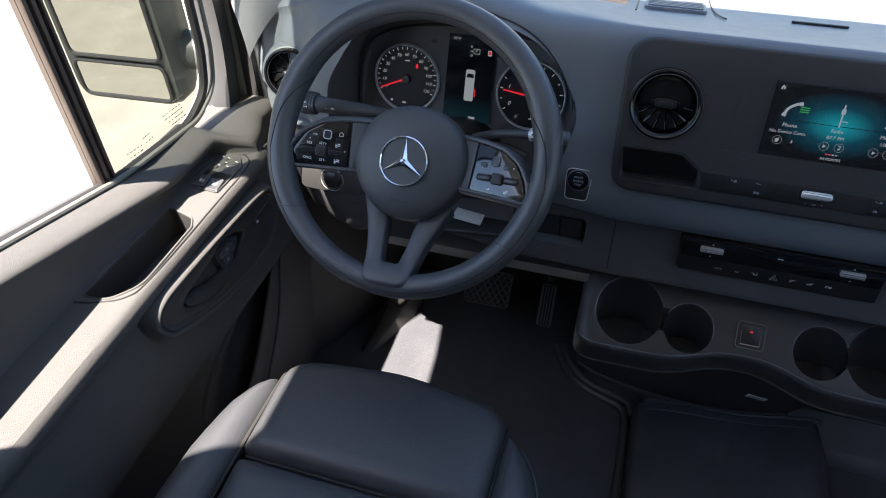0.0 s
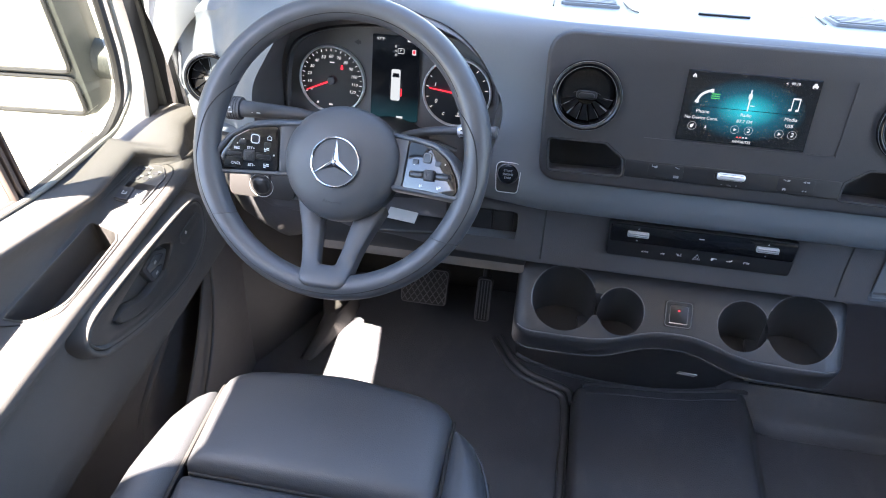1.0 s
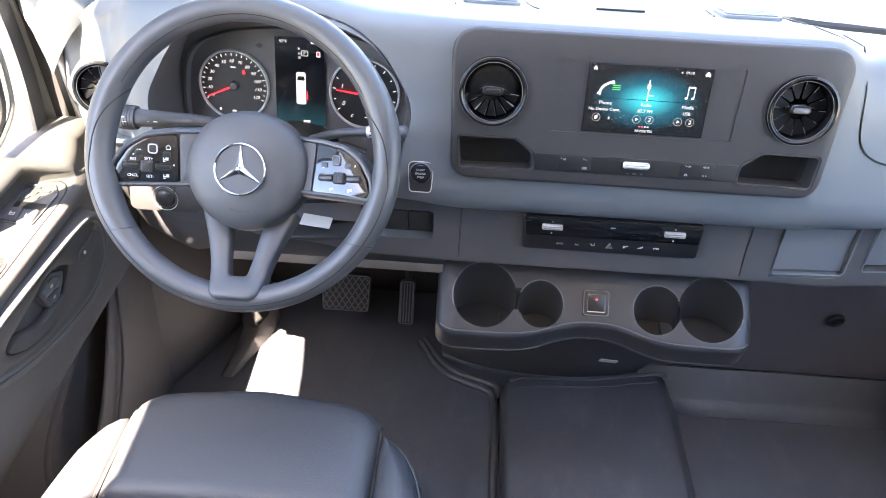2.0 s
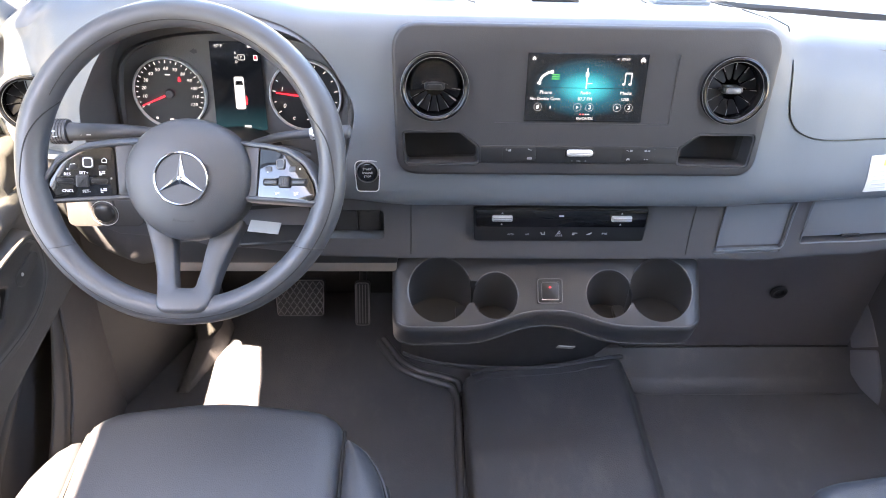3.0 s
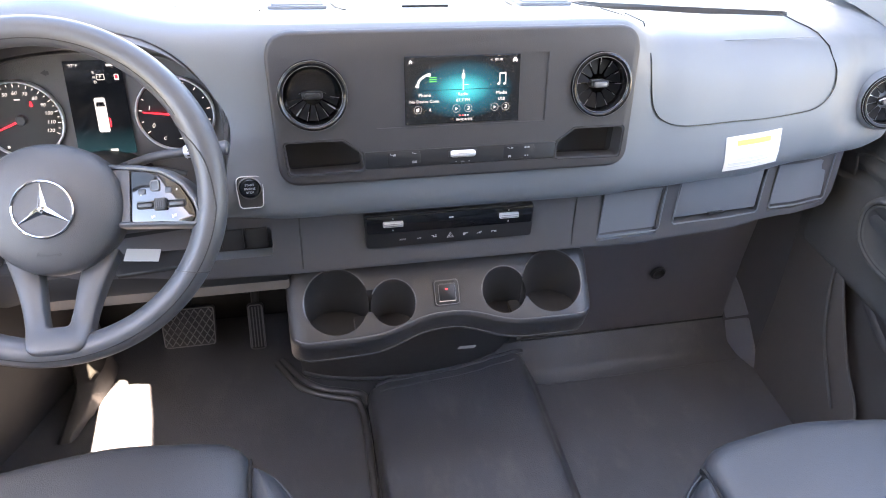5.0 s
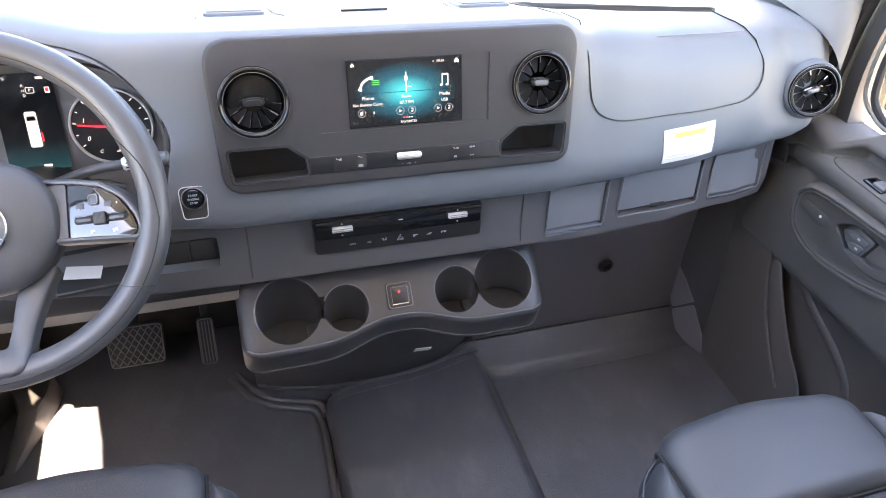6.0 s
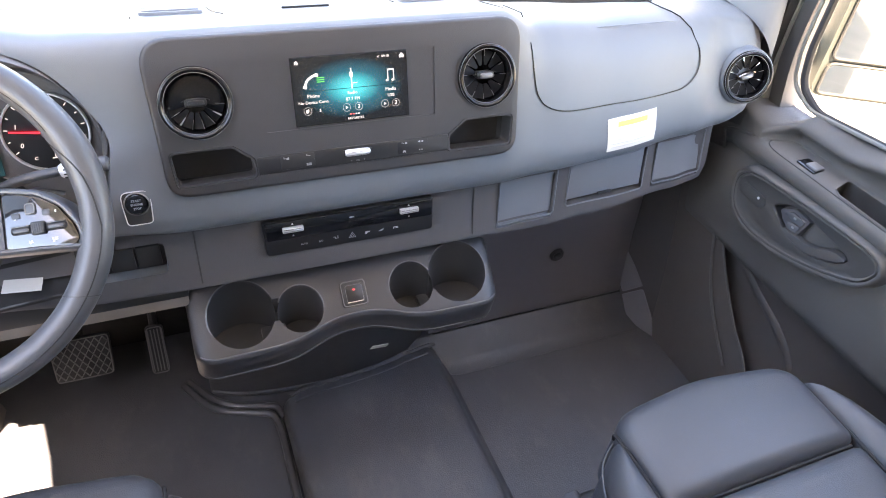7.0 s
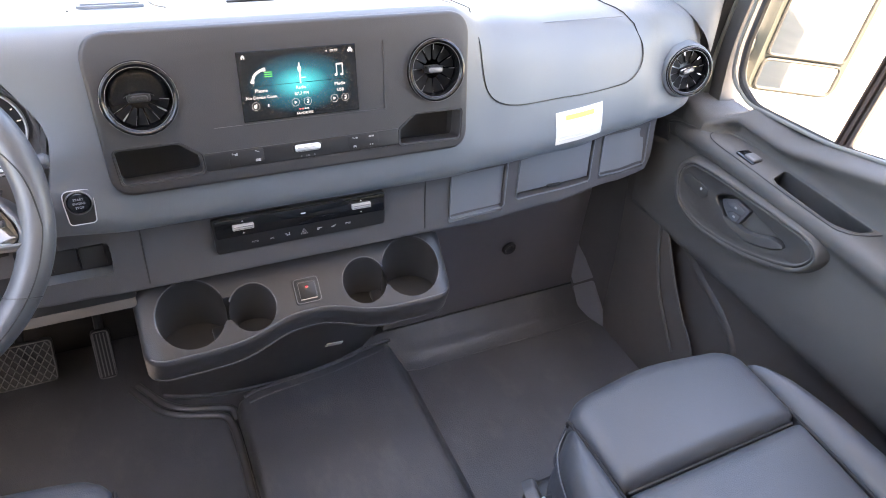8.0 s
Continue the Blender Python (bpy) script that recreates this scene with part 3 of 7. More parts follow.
b = bmesh.new()
grid(b, [[on_rim(a, t) for t in np.linspace(0, 360, 20, endpoint=False)] for a in np.linspace(0, 360, 120, endpoint=False)], close_u=True, close_v=True)
part("rim", b, M_WHEEL, wheel)
b = bmesh.new()
tube(b, [on_rim(a, 68, -0.0004) for a in np.linspace(-172, -8, 70)], 0.0008, 6)
part("stitch_seam", b, M_VOID, wheel, "dark sewn seam along the lower rim")
b = bmesh.new()
tube(b, [on_rim(a, 132, -0.0004) for a in np.linspace(28, 152, 60)], 0.0007, 6)
part("stitch_seam", b, M_VOID, wheel, "dark sewn seam along the upper rim")
for side in (0, 1):
    # the curved joint between the smooth upper leather and the thumb grip
    seam = smooth_path([(27, 186, 0), (24, 160, 0), (18, 128, 0), (9, 98, 0), (-2, 80, 0), (-9, 68, 0)], 6)
    b = bmesh.new()
    tube(b, [on_rim(q.x if side == 0 else 180 - q.x, q.y, -0.0003) for q in seam], 0.0009, 6)
    part("grip_seam", b, M_VOID, wheel, "dark curved joint in the leather")
    b = bmesh.new()
    a0 = -34 if side == 0 else 214
    tube(b, [on_rim(a0 + (2.5 if side == 0 else -2.5) * math.cos(radians(t)), t, 0.0002) for t in range(0, 360, 12)], 0.0005, 6, True)
    part("grip_seam", b, M_PANEL, wheel)

HUB = (0.0, -0.0155)
b = bmesh.new()
hub_out = [(HUB[0] + 0.0755 * math.cos(a), HUB[1] + 0.0735 * math.sin(a) + 0.002 * math.cos(2 * a)) for a in np.linspace(0, 2 * math.pi, 64, endpoint=False)]
rows = []
for g, z in ((0.97, -0.060), (1.0, -0.046), (1.0, -0.028), (0.994, -0.0215), (0.978, -0.0165), (0.952, -0.0125), (0.91, -0.0090), (0.83, -0.0050), (0.70, -0.0012), (0.55, 0.0018), (0.38, 0.0040), (0.20, 0.0052), (0.0, 0.0056)):
    rows.append([(HUB[0] + (p[0] - HUB[0]) * g, HUB[1] + (p[1] - HUB[1]) * g, z) for p in hub_out])
grid(b, rows, close_v=True)
part("airbag_cover", b, M_HUBCAP, wheel, angle=70)
BADGE = pose(-0.0015, -0.0165, -0.0028)
b = bmesh.new()
lathe(b, [(0.0286, 0.004), (0.0290, 0.0098), (0.0300, 0.0108), (0.0312, 0.0100), (0.0318, 0.004)], 64)
part("badge_ring", b, M_CHROME, wheel, m=BADGE)
b = bmesh.new()
lathe(b, [(0, 0.0090), (0.0292, 0.0082)], 48)
part("badge_plate", b, M_HUBCAP, wheel, m=BADGE)
for k in range(3):
    b = bmesh.new()
    vs = [b.verts.new(p) for p in ((0, 0.0292, 0.0092), (-0.0048, 0.0020, 0.0092), (0, -0.0025, 0.0092), (0.0048, 0.0020, 0.0092), (0, 0.0030, 0.0128))]
    for f in ((0, 1, 4), (1, 2, 4), (2, 3, 4), (3, 0, 4)):
        b.faces.new([vs[i] for i in f])
    part("badge_ray", b, M_CHROME, wheel, m=BADGE @ pose(0, 0, 0, 0, 0, 120 * k), smooth=False)
text("AIRBAG", 0.0072, M_WHEEL_DARK, wheel, pose(-0.002, -0.0650, -0.0006, 8, 0, 0))
for dx, w_ in ((-0.004, 0.006), (0.004, 0.004)):
    b = bmesh.new()
    box(b, (dx, 0, 0), (w_, 0.0009, 0.0006))
    part("horn_mark", b, M_WHEEL_DARK, wheel, m=pose(-0.050, -0.002, -0.0028, 0, -10, -10), smooth=False)

POD_OUT = [(-0.050, -0.0405), (-0.052, 0.0300), (-0.090, 0.0265), (-0.120, 0.0205), (-0.145, 0.0045), (-0.1595, -0.0170), (-0.1655, -0.0380), (-0.158, -0.0470), (-0.120, -0.0445)]
PLATE_OUT = [(-0.0815, -0.0372), (-0.0830, 0.0205), (-0.100, 0.0188), (-0.1185, 0.0140), (-0.1385, 0.0012), (-0.1520, -0.0200), (-0.1572, -0.0365), (-0.150, -0.0420), (-0.118, -0.0388)]


def pod(s):
    """A spoke with its framed button plate; s is -1 or 1."""
    fl = (lambda o: o) if s < 0 else (lambda o: [(-x, y) for x, y in o][::-1])
    rad = lambda r: r if s < 0 else r[::-1]
    lift = pose(s * 0.105, -0.010, -0.007, -6 if s > 0 else 9, -17 if s > 0 else 13, 0) @ pose(-s * 0.105, 0.010, 0)
    out = round_poly(fl(POD_OUT), rad([.006, .006, .05, .03, .04, .03, .010, .010, .05]), 6)
    b = bmesh.new()
    slab(b, [tuple(q) for q in inset(out, 0.001)], -0.030, -0.0035, 0.004, 2)
    part("spoke", b, M_BLACK, wheel, m=lift)
    b = bmesh.new()
    rows = [[(p[0], p[1], z) for p in inset(out, d_)] for d_, z in ((-0.001, -0.026), (-0.0008, -0.004), (0.0006, 0.0004), (0.0026, 0.0018), (0.0046, 0.0012), (0.0060, -0.0015))]
    grid(b, rows, close_v=True)
    part("pod_frame", b, M_WHEEL, wheel, m=lift)
    b = bmesh.new()
    slab(b, round_poly(fl(PLATE_OUT), rad([.004, .005, .03, .03, .03, .02, .008, .008, .05]), 6), -0.006, -0.0002, 0.0010, 2)
    plate = part("button_plate", b, M_GLOSS, wheel, "gloss black plate with white marks", m=lift)
    b = bmesh.new()
    slab(b, round_poly(fl([(-0.045, -0.0375), (-0.048, 0.0262), (-0.0812, 0.0222), (-0.0798, -0.0375)]), .004, 4), -0.008, -0.0012, 0.001)
    part("inner_web", b, M_HUBCAP, wheel, m=lift)
    cx, cy = s * 0.1175, -0.0195
    # the long slot with its roller between two rocking bars
    b = bmesh.new()
    slab(b, round_poly(rect(cx, cy, 0.058, 0.0088), .0042, 5), -0.0010, 0.0006, 0.0005)
    part("slot", b, M_VOID, plate)
    for k in (-1, 1):
        b = bmesh.new()
        slab(b, round_poly(rect(cx + k * 0.0180, cy, 0.0175, 0.0050), .0022, 4), 0.0002, 0.0022, 0.0009, 2)
        part("roller_wing", b, M_DULL, plate)
        b = bmesh.new()
        slab(b, round_poly(rect(cx + k * 0.0185, cy + 0.0042, 0.019, 0.0012), .0005, 3), 0.0002, 0.0016, 0.0004, 2)
        part("slot_trim", b, M_GLOSS, plate)
    b = bmesh.new()
    slab(b, round_poly(rect(cx, cy, 0.0135, 0.0140), .002, 4), 0.0004, 0.0052, 0.0022, 3)
    roller = part("roller", b, M_BLACK, plate)
    for k in range(5):
        b = bmesh.new()
        box(b, (cx - 0.0044 + 0.0022 * k, cy, 0.0053), (0.0007, 0.0100, 0.0007))
        part("roller_rib", b, M_WHEEL_DARK, roller, smooth=False)
    # the touch field in its rounded outline
    tx_, ty_ = s * 0.1110, 0.0020
    b = bmesh.new()
    slab(b, round_poly(rect(tx_, ty_, 0.0120, 0.0130), .0035, 5), -0.0002, 0.0012, 0.0008, 2)
    part("touch_button", b, M_DULL, plate)
    b = bmesh.new()
    tube(b, [(p[0], p[1], 0.0013) for p in round_poly(rect(tx_, ty_, 0.0096, 0.0104), .0032, 5)], 0.0006, 5, True)
    part("button_outline", b, M_WHITE if s < 0 else M_TREAD, plate)
    for k in (-1, 1):
        b = bmesh.new()
        slab(b, round_poly(rect(tx_ + k * 0.0155, ty_ - 0.006, 0.0085, 0.0062), .0016, 3), -0.0002, 0.0006, 0.0004)
        part("key", b, M_DULL, plate)
    mark = lambda x, y, w, h: flat(rect(x, y, w, h), -0.0001, M_WHITE, plate, "mark")

    def sign(x, y, size):
        """A small symbol of a few strokes."""
        mark(x, y, size, size * 0.17)
        mark(x + size * 0.22, y + size * 0.32, size * 0.55, size * 0.17)
        mark(x - size * 0.30, y - size * 0.30, size * 0.4, size * 0.17)
        mark(x - size * 0.42, y + size * 0.12, size * 0.16, size * 0.5)

    if s < 0:
        sign(-0.1268, -0.0015, 0.0048)
        mark(-0.1330, -0.0060, 0.0015, 0.0015)
        b = bmesh.new()
        tube(b, [(x - 0.0935, y + 0.0045, 0.0002) for x, y in ((-0.0026, -0.0022), (-0.0026, 0.0006), (0, 0.003), (0.0026, 0.0006), (0.0026, -0.0022))], 0.0004, 4, True)
        part("mark", b, M_WHITE, plate)
        mark(-0.0985, -0.0045, 0.0016, 0.0026)
        for tx, x, y in (("RES", -0.1335, -0.0120), ("SET+", -0.1160, -0.0105), ("SET-", -0.1145, -0.0320), ("CNCL", -0.1340, -0.0315)):
            text(tx, 0.0046, M_WHITE, plate, pose(x, y, 0.0))
        sign(-0.0965, -0.0105, 0.0062)
        sign(-0.0960, -0.0310, 0.0066)
        mark(-0.1425, -0.0225, 0.0016, 0.0020)
        mark(-0.0870, -0.0165, 0.0016, 0.0020)
    else:
        sign(0.0955, -0.0060, 0.0048)
        sign(0.1265, -0.0050, 0.0050)
        mark(0.1360, -0.0040, 0.0014, 0.0022)
        sign(0.1075, -0.0330, 0.0042)
        sign(0.1320, -0.0335, 0.0054)


pod(-1)
pod(1)
# lower spoke: two legs joined at the rim
LEGS = pose(0, -0.165, 0.0185, -26, 0, 0) @ pose(0, 0.165, 0)
b = bmesh.new()
half_out = [(-0.060, -0.052, 0), (-0.047, -0.086, 0), (-0.0375, -0.118, 0), (-0.0318, -0.150, 0), (-0.0288, -0.1630, 0), (-0.0212, -0.1700, 0), (-0.008, -0.1710, 0), (0.0, -0.1710, 0)]
half_in = [(-0.026, -0.052, 0), (-0.0190, -0.086, 0), (-0.0155, -0.115, 0), (-0.0128, -0.130, 0), (-0.0114, -0.1362, 0), (-0.0085, -0.1388, 0), (-0.004, -0.1390, 0), (0.0, -0.1390, 0)]
both = lambda pts: smooth_path(pts + [(-x, y, z) for x, y, z in pts[-2::-1]], 5)
rows = []
for q, p in zip(both(half_out), both(half_in)):
    d = (p - q).normalized()
    e1, e2 = q + d * 0.0016, q + d * 0.0052
    i1 = p - d * 0.0028
    rows.append([(v.x, v.y, z + (0.0075 * min(1.0, max(0.0, (-0.140 - v.y) / 0.022)) if z > -0.02 else 0.0)) for v, z in ((q, -0.026), (q, -0.0085), (e1, -0.0055), (e2, -0.0038), (i1, -0.0036), (p, -0.0060), (p, -0.026))])
grid(b, rows, close_v=True)
part("lower_spoke", b, M_WHEEL, wheel, m=LEGS, angle=70)

# column shroud and stalks
column = thing("steering_column", "dark plastic column shroud with two control stalks", "steering column")
b = bmesh.new()
rows = []
for yy, zz, w, h in ((-0.098, 0.772, 0.044, 0.036), (-0.05, 0.742, 0.058, 0.046), (0.02, 0.700, 0.066, 0.050), (0.12, 0.650, 0.070, 0.055)):
    rows.append([(-0.481 + w * math.cos(t), yy, zz + h * math.sin(t)) for t in np.linspace(0, 2 * math.pi, 24, endpoint=False)])
vs = grid(b, rows, close_v=True)
b.faces.new(vs[0])
part("shroud", b, M_BLACK, column)
# the wiper and light stalk: a flat tapering arm and a square-cut end
b = bmesh.new()
tube(b, smooth_path([(-0.530, -0.040, 0.787), (-0.560, -0.052, 0.799), (-0.590, -0.055, 0.801), (-0.640, -0.056, 0.8015)], 5), [0.0078 + 0.0050 * k / 15 for k in range(16)], 14, False, 0.85)
arm = part("stalk", b, M_STALK, column)
b = bmesh.new()
tube(b, [(-0.6385, -0.056, 0.8015), (-0.6395, -0.056, 0.8015), (-0.6600, -0.057, 0.8020), (-0.6640, -0.057, 0.8020)], [0.0130, 0.0158, 0.0158, 0.0125], 18, False, 0.92)
knob = part("stalk_knob", b, M_STALK, column, "dark grey ribbed end of the wiper stalk with pale marks")
for dx, dz, w in ((-0.652, 0.0060, 0.0085), (-0.650, -0.0010, 0.0060)):
    b = bmesh.new()
    box(b, (dx, -0.0712, 0.8055 + dz), (w, 0.0014, 0.0016), 0, 1, pose(0, 0, 0, -30, 0, 0))
    part("mark", b, M_WHITE, knob, smooth=False)
for dx, w in ((-0.626, 0.012), (-0.612, 0.005)):
    b = bmesh.new()
    box(b, (dx, -0.0665, 0.8040), (w, 0.0012, 0.0013), 0, 1, pose(0, 0, 0, -30, 0, 0))
    part("mark", b, M_WHITE, arm, smooth=False)
for k in range(5):
    b = bmesh.new()
    tube(b, [(-0.6425 - 0.0035 * k, -0.0565 + 0.0161 * math.cos(a), 0.8018 + 0.0149 * math.sin(a)) for a in np.linspace(0, 2 * math.pi, 20, endpoint=False)], 0.0004, 4, True)
    part("knob_rib", b, M_BLACK, knob)
# the selector stalk, with a silver knurled ring and an end cap
b = bmesh.new()
tube(b, smooth_path([(-0.425, -0.036, 0.772), (-0.396, -0.044, 0.787), (-0.374, -0.046, 0.793), (-0.346, -0.046, 0.796)], 5), 0.0066, 12, False, 0.85)
part("stalk", b, M_STALK, column)
b = bmesh.new()
tube(b, [(-0.349, -0.046, 0.7955), (-0.346, -0.046, 0.796), (-0.336, -0.046, 0.7965), (-0.333, -0.046, 0.797)], [0.0066, 0.0086, 0.0086, 0.007], 16)
ring = part("stalk_knob", b, M_SATIN, column, "silver knurled selector ring")
for k in range(10):
    a = 2 * math.pi * k / 10
    b = bmesh.new()
    box(b, (-0.341, -0.046 + 0.0086 * math.cos(a), 0.7963 + 0.0086 * math.sin(a)), (0.008, 0.0014, 0.0014))
    part("knurl", b, M_DULL, ring, smooth=False)
b = bmesh.new()
tube(b, [(-0.333, -0.046, 0.797), (-0.318, -0.046, 0.7975), (-0.312, -0.046, 0.798), (-0.300, -0.046, 0.799), (-0.2975, -0.046, 0.799)], [0.0058, 0.0062, 0.0098, 0.0098, 0.0070], 16, False, 0.9)
part("stalk_knob", b, M_STALK, column, "dark grey selector end cap")
b = bmesh.new()
tube(b, smooth_path([(-0.400, -0.040, 0.768), (-0.376, -0.050, 0.776), (-0.350, -0.052, 0.769)], 5), [0.006] * 6 + [0.0045] * 5, 10, False, 0.6)
part("paddle", b, M_BLACK, column, "small dark shift paddle")

# ---- instrument cluster ----
cluster = thing("instrument_cluster", "dark grey instrument cluster with two round dials and a lit display", "instrument cluster", CLUSTER)
b = bmesh.new()
arch(b, hood_outline, 0.010, 0.165, 0.010, -0.012, False)
part("hood_lining", b, M_HOOD, cluster, m=CLUSTER.inverted())
b = bmesh.new()
slab(b, [(-0.215, -0.16), (0.19, -0.16), (0.185, 0.02), (0.13, 0.105), (0.02, 0.128), (-0.10, 0.110), (-0.185, 0.06), (-0.215, 0.0)], -0.03, -0.004)
part("face_plate", b, M_HOOD, cluster)
# the raised surround that follows the dials
b = bmesh.new()
sur = [(q.x, q.y) for q in smooth_path([(-0.172, -0.075, 0), (-0.170, -0.020, 0), (-0.158, 0.036, 0), (-0.120, 0.064, 0), (-0.050, 0.078, 0), (0.045, 0.079, 0), (0.110, 0.066, 0), (0.152, 0.036, 0), (0.166, -0.020, 0), (0.166, -0.075, 0)], 5)]
grid(b, [[(p[0] * g, p[1] * g if p[1] > 0 else p[1], z) for p in sur] for g, z in ((1.03, -0.004), (1.0, 0.0035), (0.985, 0.0035), (0.965, -0.0030))])
part("surround", b, M_HOOD, cluster)


def dial(cx, cy, r, name):
    d = new(name)
    d.matrix_basis = pose(cx, cy, 0)
    d.parent = cluster
    b = bmesh.new()
    lathe(b, [(r * 0.945, -0.002), (r * 0.950, 0.002), (r * 0.962, 0.003), (r * 0.992, 0.0032), (r * 1.006, 0.002), (r * 1.012, -0.004)], 72)
    part("bezel", b, M_SILVER, d, "thin silver ring")
    b = bmesh.new()
    lathe(b, [(0, -0.001), (r * 0.96, -0.001)], 48)
    part("dial_face", b, M_DIAL, d)
    return d


M_RED = glow("red_needle", (1.0, 0.03, 0.05), 0.09)
M_MARK = glow("dial_mark", (0.9, 0.9, 0.92), 0.035)


def slanted(ob, k=0.22):
    """Leans the letters of a flat lettering mesh to the right."""
    for v in ob.data.vertices:
        v.co.x += k * v.co.y
    return ob


speedo = dial(-0.096, -0.007, 0.0525, "speedometer")
for k in range(13):
    a = radians(206 - k * 232 / 12)
    slanted(text(str(10 * k), 0.0070, M_MARK, speedo, pose(0.0365 * math.cos(a), 0.0365 * math.sin(a), 0.0006), "number"))
for k in range(25):
    a = radians(206 - k * 232 / 24)
    b = bmesh.new()
    box(b, (0, 0, 0.0004), (0.0042 if k % 2 == 0 else 0.0024, 0.0010, 0.0005))
    part("tick", b, M_MARK, speedo, m=pose(0.0462 * math.cos(a), 0.0462 * math.sin(a), 0, 0, 0, math.degrees(a)), smooth=False)
flat(rect(0.001, 0.0275, 0.0075, 0.0016), 0.0002, M_MARK, speedo, "unit_mark")
flat(rect(-0.024, -0.0365, 0.0032, 0.0034), 0.0002, M_MARK, speedo, "fuel_mark")
flat(rect(-0.003, -0.0385, 0.0060, 0.0026), 0.0002, M_MARK, speedo, "fuel_mark")
tach = dial(0.100, -0.008, 0.0525, "rev_counter")
for k in range(13):
    a = radians(212 - k * 244 / 12)
    b = bmesh.new()
    box(b, (0, 0, 0.0004), (0.0046 if k % 2 == 0 else 0.0028, 0.0011, 0.0005))
    part("tick", b, M_MARK, tach, m=pose(0.0455 * math.cos(a), 0.0455 * math.sin(a), 0, 0, 0, math.degrees(a)), smooth=False)
for tx, a in (("0", 206), ("1", 163)):
    a = radians(a)
    slanted(text(tx, 0.0088, M_MARK, tach, pose(0.0345 * math.cos(a), 0.0345 * math.sin(a), 0.0006), "number"))
slanted(text("C", 0.0062, M_MARK, tach, pose(-0.019, -0.034, 0.0006), "number"))
for x, y, w, h in ((0.004, -0.0355, 0.0080, 0.0012), (0.004, -0.0325, 0.0012, 0.0055), (0.0055, -0.0318, 0.0028, 0.0010)):
    flat(rect(x, y, w, h), 0.0002, M_MARK, tach, "temperature_mark")


def needle(d, ang, length):
    b = bmesh.new()
    o = [(-0.004, -0.0015), (length, -0.0007), (length, 0.0007), (-0.004, 0.0015)]
    slab(b, o, 0.003, 0.0045)
    part("needle", b, M_RED, d, "red needle", m=pose(0, 0, 0, 0, 0, ang), smooth=False)
    b = bmesh.new()
    lathe(b, [(0, 0.0062), (0.0055, 0.0058), (0.0070, 0.0035), (0.0070, 0)], 28)
    part("needle_hub", b, M_STALK, d)


b = bmesh.new()
slab(b, round_poly([(0.0140, 0.0175), (0.0185, 0.0175), (0.0172, 0.0245), (0.0153, 0.0245)], .0012, 3), -0.001, 0.0004)
part("warning_mark", b, M_RED, speedo, "small red warning mark", smooth=False)
needle(speedo, 203, 0.044)
needle(tach, 173, 0.042)
# unlit turn arrow above the speedometer
flat([(-0.0605, 0.0535), (-0.0535, 0.0578), (-0.0535, 0.0560), (-0.0500, 0.0560), (-0.0500, 0.0512), (-0.0535, 0.0512), (-0.0535, 0.0494)], -0.0038, M_DIAL, cluster, "turn_arrow")
M_SCREEN_DARK = glow("display_black", (0.003, 0.004, 0.006), 0.05)
_n = M_SCREEN_DARK.node_tree
_tc = _n.nodes.new("ShaderNodeTexCoord")
_xy = _n.nodes.new("ShaderNodeSeparateXYZ")
_mr = _n.nodes.new("ShaderNodeMapRange")
_mr.inputs["From Min"].default_value = -0.020
_mr.inputs["From Max"].default_value = -0.062
_cr = _n.nodes.new("ShaderNodeValToRGB")
_cr.color_ramp.elements[0].color = (0.003, 0.004, 0.006, 1)
_cr.color_ramp.elements[1].color = (0.012, 0.045, 0.058, 1)
_n.links.new(_tc.outputs["Object"], _xy.inputs[0])
_n.links.new(_xy.outputs["Y"], _mr.inputs["Value"])
_n.links.new(_mr.outputs[0], _cr.inputs[0])
_n.links.new(_cr.outputs[0], _n.nodes["Principled BSDF"].inputs["Emission Color"])
b = bmesh.new()
slab(b, [(-0.0405, -0.060), (0.0340, -0.060), (0.0345, 0.0685), (-0.0360, 0.0685)], -0.004, 0.0012)
disp = part("display", b, M_SCREEN_DARK, cluster, "dark lit display with a small white van picture", smooth=False, m=pose(0.006, 0, 0))
M_LIT_WHITE = glow("lit_white", (0.85, 0.9, 0.9), 0.04)
b = bmesh.new()
slab(b, round_poly([(-0.0085, -0.0285), (0.0060, -0.0285), (0.0070, 0.0195), (-0.0070, 0.0195)], .003, 4), 0.0014, 0.0018)
part("picture", b, M_LIT_WHITE, disp, "small white van picture", smooth=False)
b = bmesh.new()
slab(b, round_poly([(-0.0058, 0.0075), (0.0058, 0.0075), (0.0046, 0.0135), (-0.0046, 0.0135)], .001, 3), 0.0018, 0.0021)
part("picture_pane", b, M_GLOSS, disp, smooth=False)
flat([(0.0072, -0.022), (0.0090, -0.021), (0.0092, -0.010), (0.0078, -0.008)], 0.0014, M_RED, disp, "warning_mark")
for tx, sz, x, y in (("97°F", 0.0062, -0.024, 0.0625), ("R", 0.0052, -0.0010, 0.0530), ("N", 0.0046, -0.0010, 0.0465), ("P", 0.0058, 0.0068, 0.0470), ("D", 0.0052, -0.0005, 0.0405)):
    text(tx, sz, M_LIT_WHITE, disp, pose(x, y, 0.0013))
b = bmesh.new()
tube(b, [(p[0] + 0.0070, p[1] + 0.0470, 0.0013) for p in round_poly(rect(0, 0, 0.0092, 0.0072), .001, 3)], 0.0004, 4, True)
part("picture", b, M_LIT_WHITE, disp)
flat(rect(0.0210, 0.0625, 0.0085, 0.0030), 0.0012, M_LIT_WHITE, disp, "mark")
flat(round_poly(rect(0.0270, 0.0465, 0.0058, 0.0080), .001, 2), 0.0012, M_LIT_WHITE, disp, "mark")
